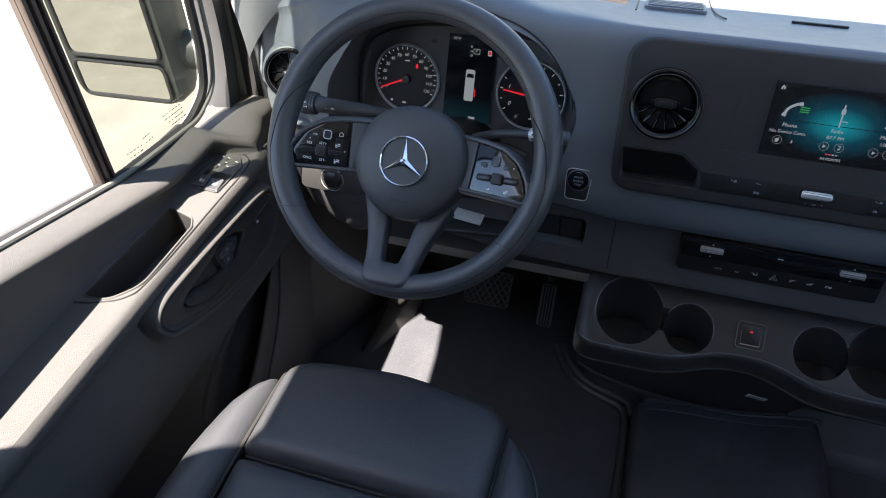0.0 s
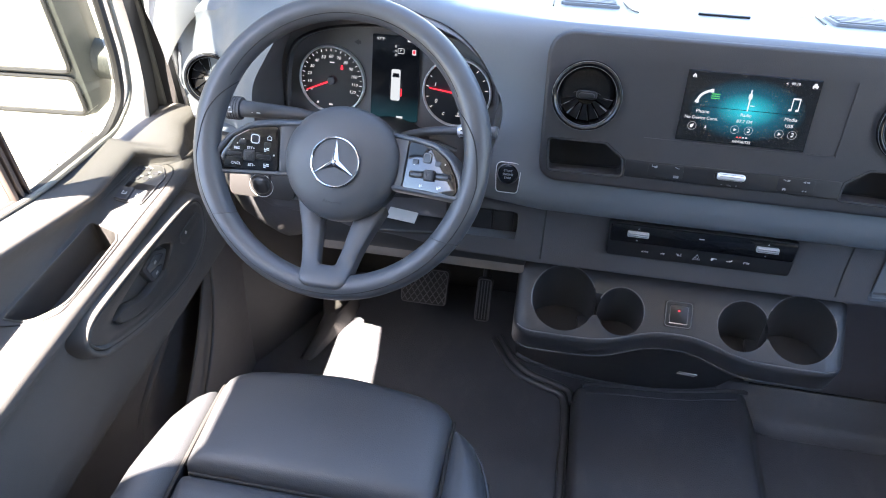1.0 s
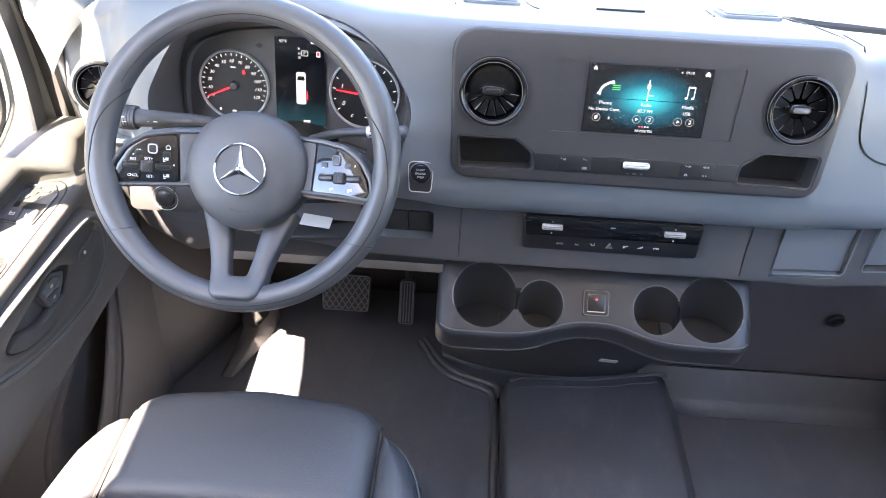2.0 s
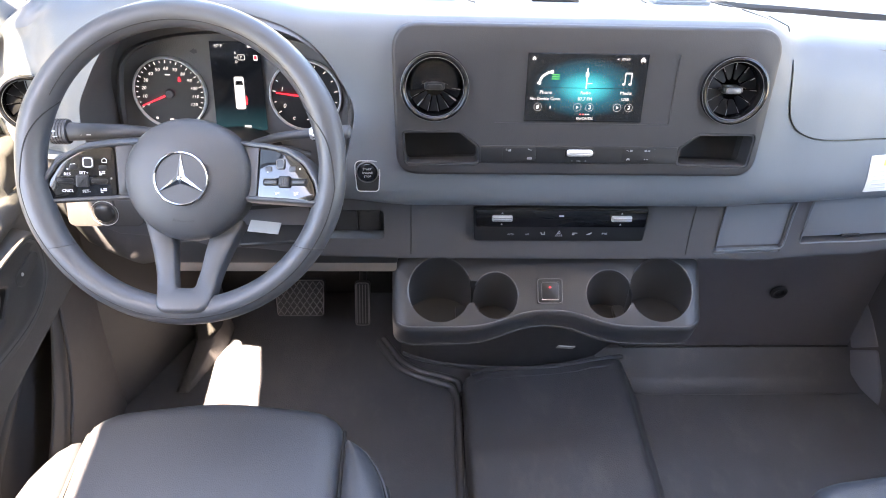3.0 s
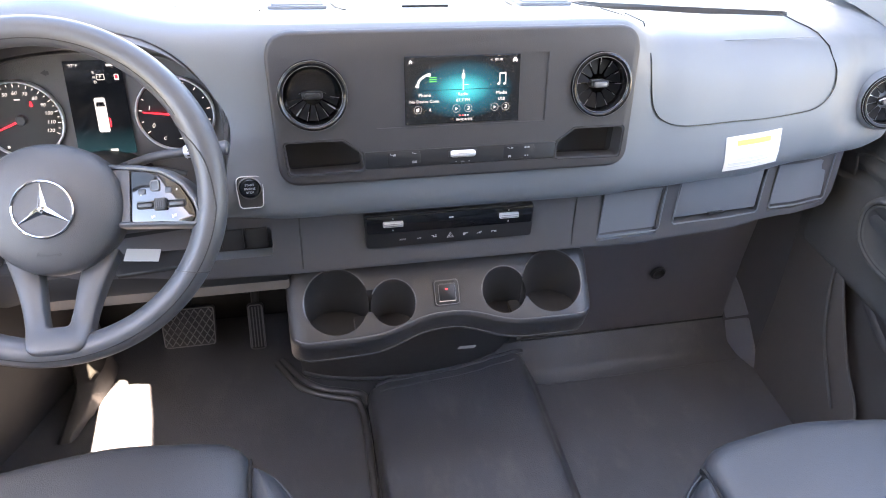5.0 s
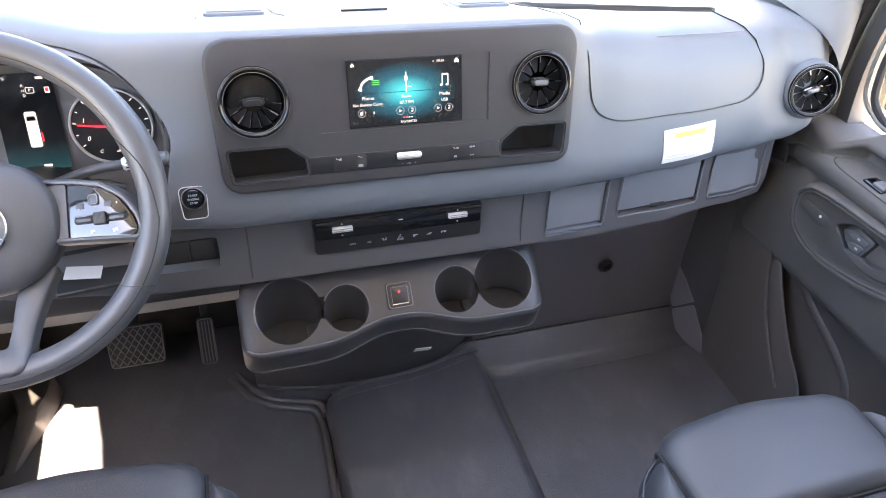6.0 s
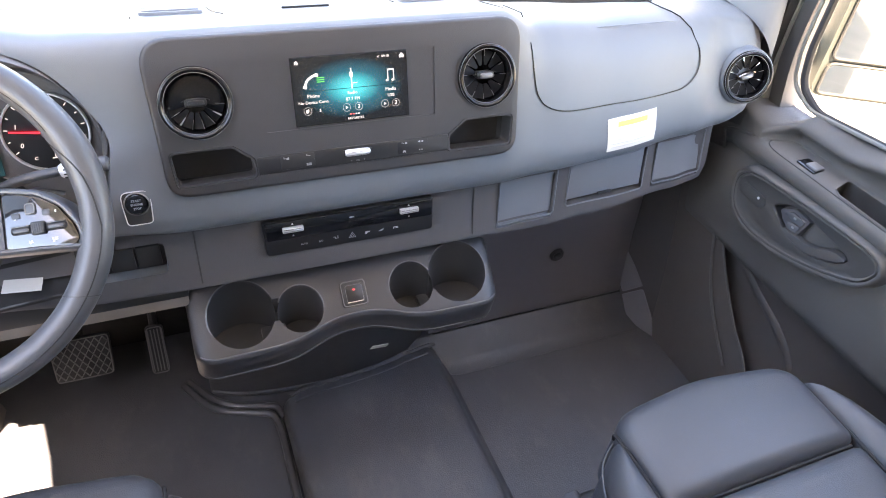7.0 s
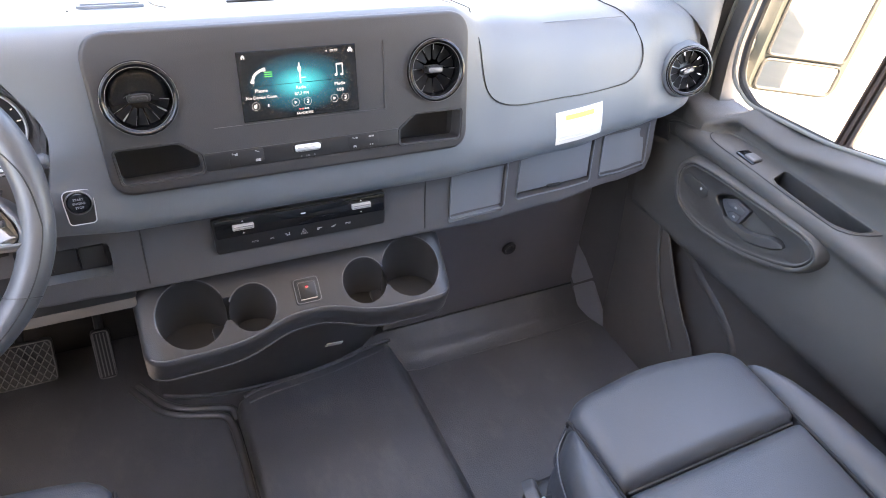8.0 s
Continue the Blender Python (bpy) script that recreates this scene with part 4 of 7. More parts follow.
flat(rect(0.0270, 0.0470, 0.0036, 0.0050), 0.0015, M_RED, disp, "warning_mark")
flat(rect(0.0060, -0.0545, 0.0100, 0.0034), 0.0015, M_LIT_WHITE, disp, "mark")

# ---- cup holder tray ----
def tray_section(x):
    c = math.exp(-abs(x / 0.082) ** 2.6)
    e = max(0.0, (abs(x) - 0.218) / 0.034)
    back = 1 - math.sqrt(max(0.0, 1 - min(e, 1.0) ** 2))
    yf = -0.068 + 0.020 * c + 0.030 * back
    zf = 0.450 + 0.017 * c + 0.018 * back
    zb = 0.398 + 0.022 * c
    drop = 0.016 * back
    return [(0.03, 0.520 - drop), (0.022, 0.524 - drop), (0.012, 0.518 - drop), (yf + 0.006, zf + 0.0062 - drop), (yf + 0.0012, zf + 0.0016 - drop), (yf - 0.0012, zf - 0.002 - drop), (yf - 0.002, zf - 0.007 - drop), (yf + 0.006, zb + 0.004), (yf + 0.009, zb), (0.03, zb + 0.004)]


cup_tray = thing("cup_holder_tray", "dark grey plastic tray with four cup holders and a usb socket", "cup holder")
b = bmesh.new()
rows = []
ends = [0.2225, 0.228, 0.2335, 0.2385, 0.243, 0.2465, 0.2490, 0.2508, 0.2518, 0.2520]
for x in [-q for q in ends[::-1]] + list(np.linspace(-0.217, 0.217, 41)) + ends:
    rows.append([(x, y, z) for y, z in tray_section(x)])
vs = grid(b, rows, close_v=True)
b.faces.new(vs[0])
b.faces.new(vs[-1][::-1])
tray_body = part("body", b, M_TRAY, cup_tray)
wells = []
WELLS = [(-0.176, 0.0510, 0.0400, -0.021), (0.184, 0.0515, 0.0400, -0.021), (-0.086, 0.0365, 0.0290, -0.028), (0.099, 0.0385, 0.0300, -0.026)]
for cx, rx_, ry_, cy in WELLS:
    b = bmesh.new()
    slab(b, [(cx + rx_ * math.cos(a), cy + ry_ * math.sin(a)) for a in np.linspace(0, 2 * math.pi, 48, endpoint=False)], 0.429, 0.60)
    wells.append(solid(b))
for s in (-1, 1):
    b = bmesh.new()
    box(b, (s * 0.132 + 0.003, -0.0235, 0.52), (0.034, 0.027, 0.10), 0.006)
    wells.append(solid(b))
cut(tray_body, wells)
for cx, rx_, ry_, cy in WELLS:
    b = bmesh.new()
    n = 40
    ang = np.linspace(0, 2 * math.pi, n, endpoint=False)
    top = lambda yy: 0.517 + (yy - 0.012) * (0.064 / 0.072)
    rows = [[(cx + rx_ * g * math.cos(a), cy + ry_ * g * math.sin(a), (0.4305 if fl else top(cy + ry_ * math.sin(a)) - 0.004)) for a in ang] for g, fl in ((0.998, 0), (0.97, 1), (0.0, 1))]
    grid(b, rows, close_v=True)
    part("well", b, M_BLACK, cup_tray, "black cup well")
# thin tubes whose pale colour draws the highlights on the tray's edges
for (cx, rx_, ry_, cy), side in zip(WELLS, (0.0, 180.0, 180.0, 0.0)):
    b = bmesh.new()
    arc = [radians(side + 26 + (360 - 52) * k / 36) for k in range(37)]
    tube(b, [(cx + rx_ * 1.004 * math.cos(a), cy + ry_ * 1.004 * math.sin(a), 0.5185 + (cy + ry_ * math.sin(a) - 0.012) * (0.064 / 0.072)) for a in arc], 0.0015, 6)
    part("well_edge", b, M_TRAY_GLINT, cup_tray)
b = bmesh.new()
tube(b, [(x, tray_section(x)[4][0] + 0.0008, tray_section(x)[4][1] - 0.0004) for x in np.linspace(-0.244, 0.244, 60)], 0.0019, 6)
part("front_edge", b, M_TRAY_GLINT, cup_tray)
b = bmesh.new()
tube(b, [(x, tray_section(x)[7][0] - 0.0006, tray_section(x)[7][1] + 0.0045) for x in np.linspace(-0.243, 0.243, 60)], 0.0011, 6)
part("lower_edge", b, M_TRAY_GLINT, cup_tray)
for s in (-1, 1):
    b = bmesh.new()
    box(b, (s * 0.132 + 0.003, -0.0235, 0.436), (0.040, 0.030, 0.012), 0.004, 2)
    part("well_bridge", b, M_BLACK, cup_tray, "low bridge between two cup wells")
TRAY_FACE = look((0.001, -0.022, 0.4885), (0.001, -0.022 + 0.66, 0.4885 - 0.75))
b = bmesh.new()
slab(b, round_poly([(-0.019, -0.019), (0.019, -0.019), (0.019, 0.019), (-0.019, 0.019)], .005, 5), -0.004, 0.003, 0.0015)
sock = part("usb_frame", b, M_BLACK, cup_tray, "square black usb socket", m=TRAY_FACE @ Matrix.Scale(1.12, 4))
b = bmesh.new()
slab(b, round_poly([(-0.0135, -0.0135), (0.0135, -0.0135), (0.0135, 0.0135), (-0.0135, 0.0135)], .003, 4), 0.003, 0.0045, 0.001)
part("usb_flap", b, M_DULL, sock)
b = bmesh.new()
tube(b, [(p[0], p[1], 0.0046) for p in round_poly(rect(0, 0, 0.024, 0.024), .003, 4)], 0.0004, 6, True)
part("flap_outline", b, M_HUB, sock)
b = bmesh.new()
tube(b, [(p[0], p[1], 0.0034) for p in round_poly(rect(0, 0, 0.035, 0.035), .005, 4)], 0.0007, 6, True)
part("usb_outline", b, M_HUB, sock, "thin silver outline")
b = bmesh.new()
box(b, (0, -0.0125, 0.0048), (0.025, 0.002, 0.0012), 0.0005, 1)
part("usb_trim", b, M_CHROME, sock)
b = bmesh.new()
box(b, (0, 0.005, 0.0047), (0.003, 0.002, 0.0006))
part("usb_mark", b, M_RED, sock, "tiny red lit mark", smooth=False)

# ---- lower console, tunnel and floor mouldings ----
console_foot = thing("lower_console", "dark plastic console foot below the cup tray", "console")
b = bmesh.new()
rows = []
for x in np.linspace(-0.245, 0.245, 25):
    bul = math.sqrt(max(0, 1 - (x / 0.27) ** 2))
    rows.append([(x, 0.30 - 0.01, 0.0), (x, 0.285 - 0.085 * bul, 0.0), (x, 0.277 - 0.085 * bul, 0.03), (x, 0.22 - 0.10 * bul, 0.22), (x, 0.15 - 0.11 * bul, 0.41), (x, 0.14 - 0.11 * bul, 0.46), (x, 0.30, 0.50)])
vs = grid(b, rows, close_v=True)
b.faces.new(vs[0])
b.faces.new(vs[-1][::-1])
part("body", b, M_LOWER, console_foot)
b = bmesh.new()
tube(b, [(x, 0.281 - 0.085 * math.sqrt(1 - (x / 0.27) ** 2), 0.012) for x in np.linspace(-0.24, 0.24, 24)], 0.006, 8)
part("foot_bead", b, M_MAT, console_foot, "rubber bead along the floor")
b = bmesh.new()
box(b, (0.092, 0.098, 0.203), (0.038, 0.002, 0.012), 0.0005, 1, pose(0, 0, 0, 20, 14, 8))
part("tag", b, M_PAPER, console_foot, "small white paper tag")
# the hump: straight flanks, a front that sweeps back towards the passenger
HUMP = 0.045


def hump_front(x):
    return lerp_table([(-0.11, 0.146), (-0.095, 0.158), (-0.065, 0.170), (0.026, 0.176), (0.10, 0.180), (0.15, 0.189), (0.20, 0.201), (0.24, 0.208), (0.30, 0.212)], x)[0]


b = bmesh.new()
rows = []
for k in list(np.linspace(0, 1, 12)) + [1.012, 1.022, 1.030, 1.036, 1.040]:
    h = HUMP if k <= 1 else HUMP * math.sqrt(max(0, 1 - ((k - 1) / 0.040) ** 2))
    row = []
    for x, f in ((-0.1080, -0.02), (-0.1070, 0.30), (-0.1040, 0.66), (-0.0985, 0.89), (-0.0900, 0.99), (-0.06, 1.0), (0.02, 1.03), (0.10, 1.05), (0.18, 1.03), (0.235, 1.0), (0.2480, 0.97), (0.2575, 0.86), (0.2650, 0.66), (0.2720, 0.40), (0.2790, 0.17), (0.2850, 0.05), (0.2900, -0.02)):
        row.append((x, -1.2 + (hump_front(x) - 0.016 + 1.2) * k if k <= 1 else hump_front(x) - 0.016 + (k - 1) * 0.40, h * f))
    rows.append(row)
grid(b, rows)
tagged(part("floor_tunnel", b, M_MAT), "raised rubber floor hump between the seats", "floor", kind="structure")
b = bmesh.new()
tube(b, smooth_path([(x, hump_front(x) - 0.007, HUMP * 0.93) for x in np.linspace(-0.088, 0.268, 14)], 3), 0.0055, 8)
tagged(part("floor_ridge", b, M_LIP), "rounded rubber ridge along the hump's front", "floor trim", kind="structure")
b = bmesh.new()
tube(b, smooth_path([(x, hump_front(x) - 0.030, HUMP * 0.99) for x in np.linspace(-0.080, 0.240, 12)], 3), 0.0030, 8)
tagged(part("floor_ridge", b, M_MAT), "low rubber bead on the hump", "floor trim", kind="structure")
tunnel_trim = thing("floor_moulding", "raised rubber lip along the floor beside the console", "floor trim", kind="structure")
for pts in ([(-0.300, 0.285), (-0.277, 0.246), (-0.254, 0.211), (-0.217, 0.184), (-0.167, 0.164), (-0.135, 0.151), (-0.122, 0.125), (-0.1185, 0.06), (-0.122, -0.108), (-0.124, -0.5), (-0.125, -1.1)],
            [(-0.288, 0.292), (-0.267, 0.259), (-0.241, 0.223), (-0.200, 0.194), (-0.150, 0.179), (-0.116, 0.163), (-0.1075, 0.130)]):
    b = bmesh.new()
    tube(b, smooth_path([(x, y, 0.002) for x, y in pts], 8), 0.0085, 12)
    part("lip", b, M_LIP, tunnel_trim)

kick_panel = thing("kick_panel", "dark plastic kick panel in the passenger footwell", "panel")


def kick_strip(name, mat, pts, taper=((0.25, 1.0),)):
    b = bmesh.new()
    rows = [[(x, 0.26 - (0.26 - y) * f, z * f) for y, z in pts] for x, f in list(taper) + [(x, 1.0) for x in np.linspace(0.32, 0.86, 8)]]
    vs = grid(b, rows, close_v=True)
    b.faces.new(vs[0])
    b.faces.new(vs[-1][::-1])
    part(name, b, mat, kick_panel)


kick_strip("upper_panel", M_KICK, [(0.24, 0.56), (0.2040, 0.082), (0.2055, 0.078), (0.28, 0.078), (0.28, 0.56)])
kick_strip("toe_panel", M_MAT, [(0.2055, 0.0755), (0.202, 0.0735), (0.165, 0.018), (0.150, 0.006), (0.125, 0.002), (0.125, -0.01), (0.26, -0.01), (0.26, 0.0755)], ((0.20, 0.35), (0.24, 0.62), (0.265, 0.82), (0.29, 0.95)))
b = bmesh.new()
tube(b, [(x, 0.2025, 0.0772) for x in np.linspace(0.26, 0.82, 4)], 0.0022, 6)
part("seam", b, M_VOID, kick_panel)
socket12 = thing("power_socket", "round black socket in the kick panel", "socket", pose(0.563, 0.2085, 0.250, 90 + 4, 0, 0))
b = bmesh.new()
lathe(b, [(0.0, -0.004), (0.010, -0.004), (0.011, 0.004), (0.0145, 0.006), (0.0175, 0.004), (0.018, -0.002)], 32)
part("rim", b, M_BLACK, socket12)

# ---- pedals ----
def pedal_pad(w, h, name, label, m, bars, cross):
    p = thing(name, label, "pedal", m)
    b = bmesh.new()
    slab(b, round_poly([(-w / 2 * 0.92, -h / 2), (w / 2 * 0.92, -h / 2), (w / 2, h / 2), (-w / 2, h / 2)], .010, 4), -0.012, 0.0, 0.004, 2)
    part("pad", b, M_RUBBER, p)
    b = bmesh.new()
    o = round_poly([(-w / 2 * 0.90, -h / 2 + 0.003), (w / 2 * 0.90, -h / 2 + 0.003), (w / 2 - 0.003, h / 2 - 0.003), (-w / 2 + 0.003, h / 2 - 0.003)], .008, 4)
    tube(b, [(q[0], q[1], 0.001) for q in o], 0.0012, 6, True)
    part("pad_rim", b, M_PEDAL, p, "worn grey rim")
    for k in range(bars):
        x = (-w / 2 + w * (k + 0.5) / bars) * 0.90
        b = bmesh.new()
        if cross:
            for q in range(7):
                yy = (-h / 2 + h * (q + 0.5) / 7) * 0.88
                box(b, (x, yy, 0.0015), (0.0018, h / 7 * 0.95, 0.003), 0, 1, pose(0, 0, 0, 0, 0, 35 if (k + q) % 2 else -35))
        else:
            box(b, (x, 0, 0.0015), (0.002, h * 0.86, 0.003))
        part("tread", b, M_PEDAL, p, "worn grey tread", smooth=False)
    b = bmesh.new()
    tube(b, [(0, 0.02, -0.008), (0, 0.09, -0.04), (0.01, 0.22, -0.10)], 0.009, 8)
    part("arm", b, M_BLACK, p)
    return p


pedal_pad(0.112, 0.088, "brake_pedal", "wide black rubber brake pedal with a cross tread", pose(-0.468, 0.270, 0.168, 90 - 28, 0, 0), 14, True)
pedal_pad(0.036, 0.105, "accelerator_pedal", "narrow black accelerator pedal with long ribs", pose(-0.332, 0.278, 0.140, 90 - 30, 0, 0), 5, False)

# ---- seats ----
def puff(bm, outline, z_top, z_side, dome, edge=0.03, fall=0.0, y_ref=0.0, n=22):
    """A stuffed cushion over a convex outline: upright sides, a rounded rim and a gently domed top that falls away behind y_ref."""
    P = np.array(outline)
    Q = np.roll(P, -1, axis=0)
    y0, y1 = P[:, 1].min() + 1e-6, P[:, 1].max() - 1e-6

    def reach(y):
        xs = [a[0] + (c[0] - a[0]) * (y - a[1]) / (c[1] - a[1]) for a, c in zip(P, Q) if (a[1] - y) * (c[1] - y) <= 0 and abs(c[1] - a[1]) > 1e-12]
        return min(xs), max(xs)

    def rim(x, y):
        d = Q - P
        t = np.clip((((x, y) - P) * d).sum(1) / np.maximum((d * d).sum(1), 1e-12), 0, 1)
        return float(np.hypot(*(P + d * t[:, None] - (x, y)).T).min())

    steps = [0.5 - 0.5 * math.cos(math.pi * k / n) for k in range(n + 1)]
    rows = []
    for v in steps:
        y = y0 + (y1 - y0) * v
        xl, xr = reach(y)
        row = []
        for u in steps:
            x = xl + (xr - xl) * u
            k = min(1.0, rim(x, y) / edge)
            z = z_top - edge * (1 - math.sqrt(max(0.0, 1 - (1 - k) ** 2)))
            z += dome * (1 - (2 * u - 1) ** 2) * (1 - (2 * v - 1) ** 2)
            row.append((x, y, z - fall * max(0, y_ref - y)))
        rows.append(row)
    vs = grid(bm, rows)
    loop = vs[0] + [r[-1] for r in vs[1:]] + vs[-1][-2::-1] + [r[0] for r in vs[-2:0:-1]]
    foot = [bm.verts.new((p.co.x, p.co.y, z_side)) for p in loop]
    for k in range(len(loop)):
        try:
            bm.faces.new((loop[k - 1], loop[k], foot[k], foot[k - 1]))
        except ValueError:
            pass
    return bm


def seat(name, label, cx, yf, top, seam):
    """A cab seat: cx its middle, yf the front of its cushion, seam how far behind the front the cross seam lies."""
    s = thing(name, label, "seat", pose(cx, yf, 0))
    b = bmesh.new()
    o = round_poly([(-0.167, -seam + 0.002), (0.167, -seam + 0.002), (0.1695, -0.036), (0.140, -0.0125), (0.0, 0.005), (-0.140, -0.0125), (-0.1695, -0.036)], [.014, .014, .035, .08, .3, .08, .035], 8)
    puff(b, o, top, top - 0.13, 0.007, 0.024)
    part("thigh_cushion", b, M_LEATHER, s)
    b = bmesh.new()
    tube(b, [(x, -seam + 0.0005, top - 0.020) for x in np.linspace(-0.158, 0.158, 16)], 0.0024, 6)
    part("cross_seam", b, M_VOID, s, "dark gap between the cushions")
    b = bmesh.new()
    o = round_poly([(-0.160, -0.52), (0.160, -0.52), (0.166, -seam - 0.003), (-0.166, -seam - 0.003)], [.02, .02, .014, .014], 6)
    puff(b, o, top - 0.004, top - 0.13, 0.008, 0.020, fall=0.03, y_ref=-seam)
    part("seat_cushion", b, M_LEATHER, s)
    for sg in (-1, 1):
        b = bmesh.new()
        o = [(0.1695, -0.53), (0.240, -0.53), (0.243, -0.30), (0.237, -0.185), (0.222, -0.112), (0.200, -0.070), (0.1695, -0.046)]
        o = o if sg > 0 else [(-x, y) for x, y in o][::-1]
        o = round_poly(o, [.03, .03, .2, .12, .07, .05, .012] if sg > 0 else [.012, .05, .07, .12, .2, .03, .03], 8)
        puff(b, o, top + 0.002, top - 0.14, 0.004, 0.030)
        part("side_bolster", b, M_LEATHER, s)
        b = bmesh.new()
        tube(b, [Vector((sg * q.x, q.y, q.z)) for q in smooth_path([(0.170, -0.0435, top - 0.034), (0.201, -0.0665, top - 0.036), (0.2245, -0.111, top - 0.038), (0.2395, -0.185, top - 0.040), (0.2455, -0.30, top - 0.040), (0.2425, -0.52, top - 0.040)], 6)], 0.0014, 6)
        part("piping", b, M_PIPING, s, "pale grey piping round the bolster")
        b = bmesh.new()
        tube(b, smooth_path([(sg * 0.1690, -0.040, top - 0.030), (sg * 0.1692, -0.055, top - 0.018), (sg * 0.1692, -0.2, top - 0.016), (sg * 0.166, -0.5, top - 0.020)], 6), 0.0026, 6)
        part("seam", b, M_VOID, s, "dark seam between bolster and cushion")

    b = bmesh.new()
    box(b, (0, -0.27, top - 0.158), (0.46, 0.44, 0.06), 0.02, 3)
    part("seat_pan", b, M_BLACK, s, "black plastic seat pan")
    b = bmesh.new()
    box(b, (0, -0.29, (top - 0.18) / 2), (0.40, 0.38, top - 0.18), 0.01, 2)
    part("pedestal", b, M_BLACK, s, "black seat pedestal")
    b = bmesh.new()
    o = round_poly([(-0.15, -0.62), (0.15, -0.62), (0.21, -0.50), (0.20, 0.0), (-0.20, 0.0), (-0.21, -0.50)], [.08, .08, .08, .03, .03, .08], 6)
    puff(b, o, 0.10, 0.0, 0.01, 0.04)
    part("backrest", b, M_LEATHER, s, m=pose(0, -0.62, top - 0.04, -78, 0, 0))
    return s


driver_seat = seat("driver_seat", "black leather driver's seat beside the door", -0.480, -0.222, 0.482, 0.180)
passenger_seat = seat("passenger_seat", "black leather passenger seat set further back", 0.450, -0.338, 0.482, 0.167)

# adjusting lever at the passenger seat's side
lever = thing("seat_buckle", "black and chrome adjuster beside the passenger seat", "seat adjuster", pose(0.212, -0.470, 0.352))
b = bmesh.new()
box(b, (0.012, 0, -0.01), (0.060, 0.085, 0.080), 0.012, 3)
part("bracket", b, M_BLACK, lever)
for k in range(2):
    b = bmesh.new()
    box(b, (-0.026 + 0.034 * k, 0.000, 0.034), (0.0085, 0.070, 0.010), 0.003, 3, pose(0, 0, 0, 18, 0, 14))
    part("lever_bar", b, M_SATIN, lever, "pale metal bar")
for x, y, z, r in ((-0.010, 0.012, 0.031, 0.008), (0.000, -0.010, 0.031, 0.007), (-0.030, -0.016, 0.024, 0.009)):
    b = bmesh.new()
    lathe(b, [(0.0, 0.006), (r * 0.7, 0.006), (r, 0.003), (r, -0.006)], 20)
    part("bolt", b, M_CHROME, lever, "shiny bolt head", m=pose(x, y, z, 20, 10, 0))
seat_knob = thing("seat_tilt_lever", "grey rounded plastic lever at the passenger seat's side", "seat adjuster", pose(0.228, -0.420, 0.352))
b = bmesh.new()
slab(b, round_poly([(-0.034, -0.012), (0.030, -0.016), (0.036, 0.006), (0.010, 0.022), (-0.030, 0.014)], [.012, .012, .012, .02, .012], 6), -0.012, 0.008, 0.006, 3)
part("handle", b, M_LOWER, seat_knob, m=pose(0, 0, 0, 60, 0, 80))

# ---- doors ----
def sill(y):
    return 0.694 + 0.25 * max(0.0, -0.14 - y) + 0.10 * max(0.0, y)


def arm_edge(y):
    """How far inward the armrest reaches at y (negative x, left door)."""
    return -0.784 + 0.006 * min(1.0, max(0.0, (-0.30 - y) / 0.25)) - 0.030 * min(1.0, max(0.0, (y + 0.03) / 0.11)) ** 2


def door_profile(y):
    """(x, z) pairs of the left door's inner skin at y, from the glass to the bottom."""
    zs = sill(y)
    e = arm_edge(y)
    za = 0.655 - 0.25 * max(0, y)
    u = min(1.0, max(0.0, (0.06 - y) / 0.10))
    # before the armrest the ledge widens into a shelf that reaches the panel's inner edge
    k = min(1.0, max(0.0, (y + 0.034) / 0.040))
    k = k * k * (3 - 2 * k)
    zs += (0.676 - zs) * k
    over = lambda x, back: x + (e - back - x) * k
    return [(-0.914, zs + 0.008), (-0.906, zs + 0.016 - 0.010 * k), (-0.888, zs + 0.016 - 0.010 * k), (-0.866, zs + 0.011 - 0.006 * k), (over(-0.850, 0.030), zs + 0.004), (over(-0.844, 0.014), zs - 0.003), (over(-0.846, 0.011), zs - 0.011), (over(-0.848 - 0.012 * u, 0.0105), (zs + za) / 2), (over(-0.852 - 0.010 * u, 0.0100), za + 0.008), (over(-0.850 - 0.006 * u, 0.0095), za + 0.001), (over(-0.838, 0.009), za), (e - 0.014 + 0.0055 * k, za - 0.0005), (e - 0.004, za - 0.005), (e, za - 0.015),
            (e - 0.002, za - 0.028), (e - 0.014, za - 0.042), (-0.804, za - 0.056), (-0.801, 0.560), (-0.801, 0.50), (-0.808, 0.43), (-0.816, 0.402), (-0.832, 0.382), (-0.864, 0.358), (-0.872, 0.22), (-0.876, -0.005), (-0.935, -0.01)]


def door_skin(sg):
    bm = bmesh.new()
    rows = []
    for y in list(np.linspace(-1.05, -0.05, 38)) + list(np.linspace(-0.04, 0.125, 23)):
        pr = smooth_path([(0, x, z) for x, z in door_profile(y)], 2)
        rows.append([(-sg * p.y if sg > 0 else p.y, y, p.z) for p in pr])
    vs = grid(bm, rows, close_v=True)
    for f in bm.faces:
        c = f.calc_center_median()
        # below this height the skin takes the door colour with shade in it
        f.material_index = 1 if c.z < 0.385 else 0
    bm.faces.new(vs[0])
    bm.faces.new(vs[-1][::-1])
    return bm


def tubes_through(bm, pts, r, seg=8, closed=False):
    tube(bm, smooth_path(pts, 6, closed), r, seg, closed)
    return bm


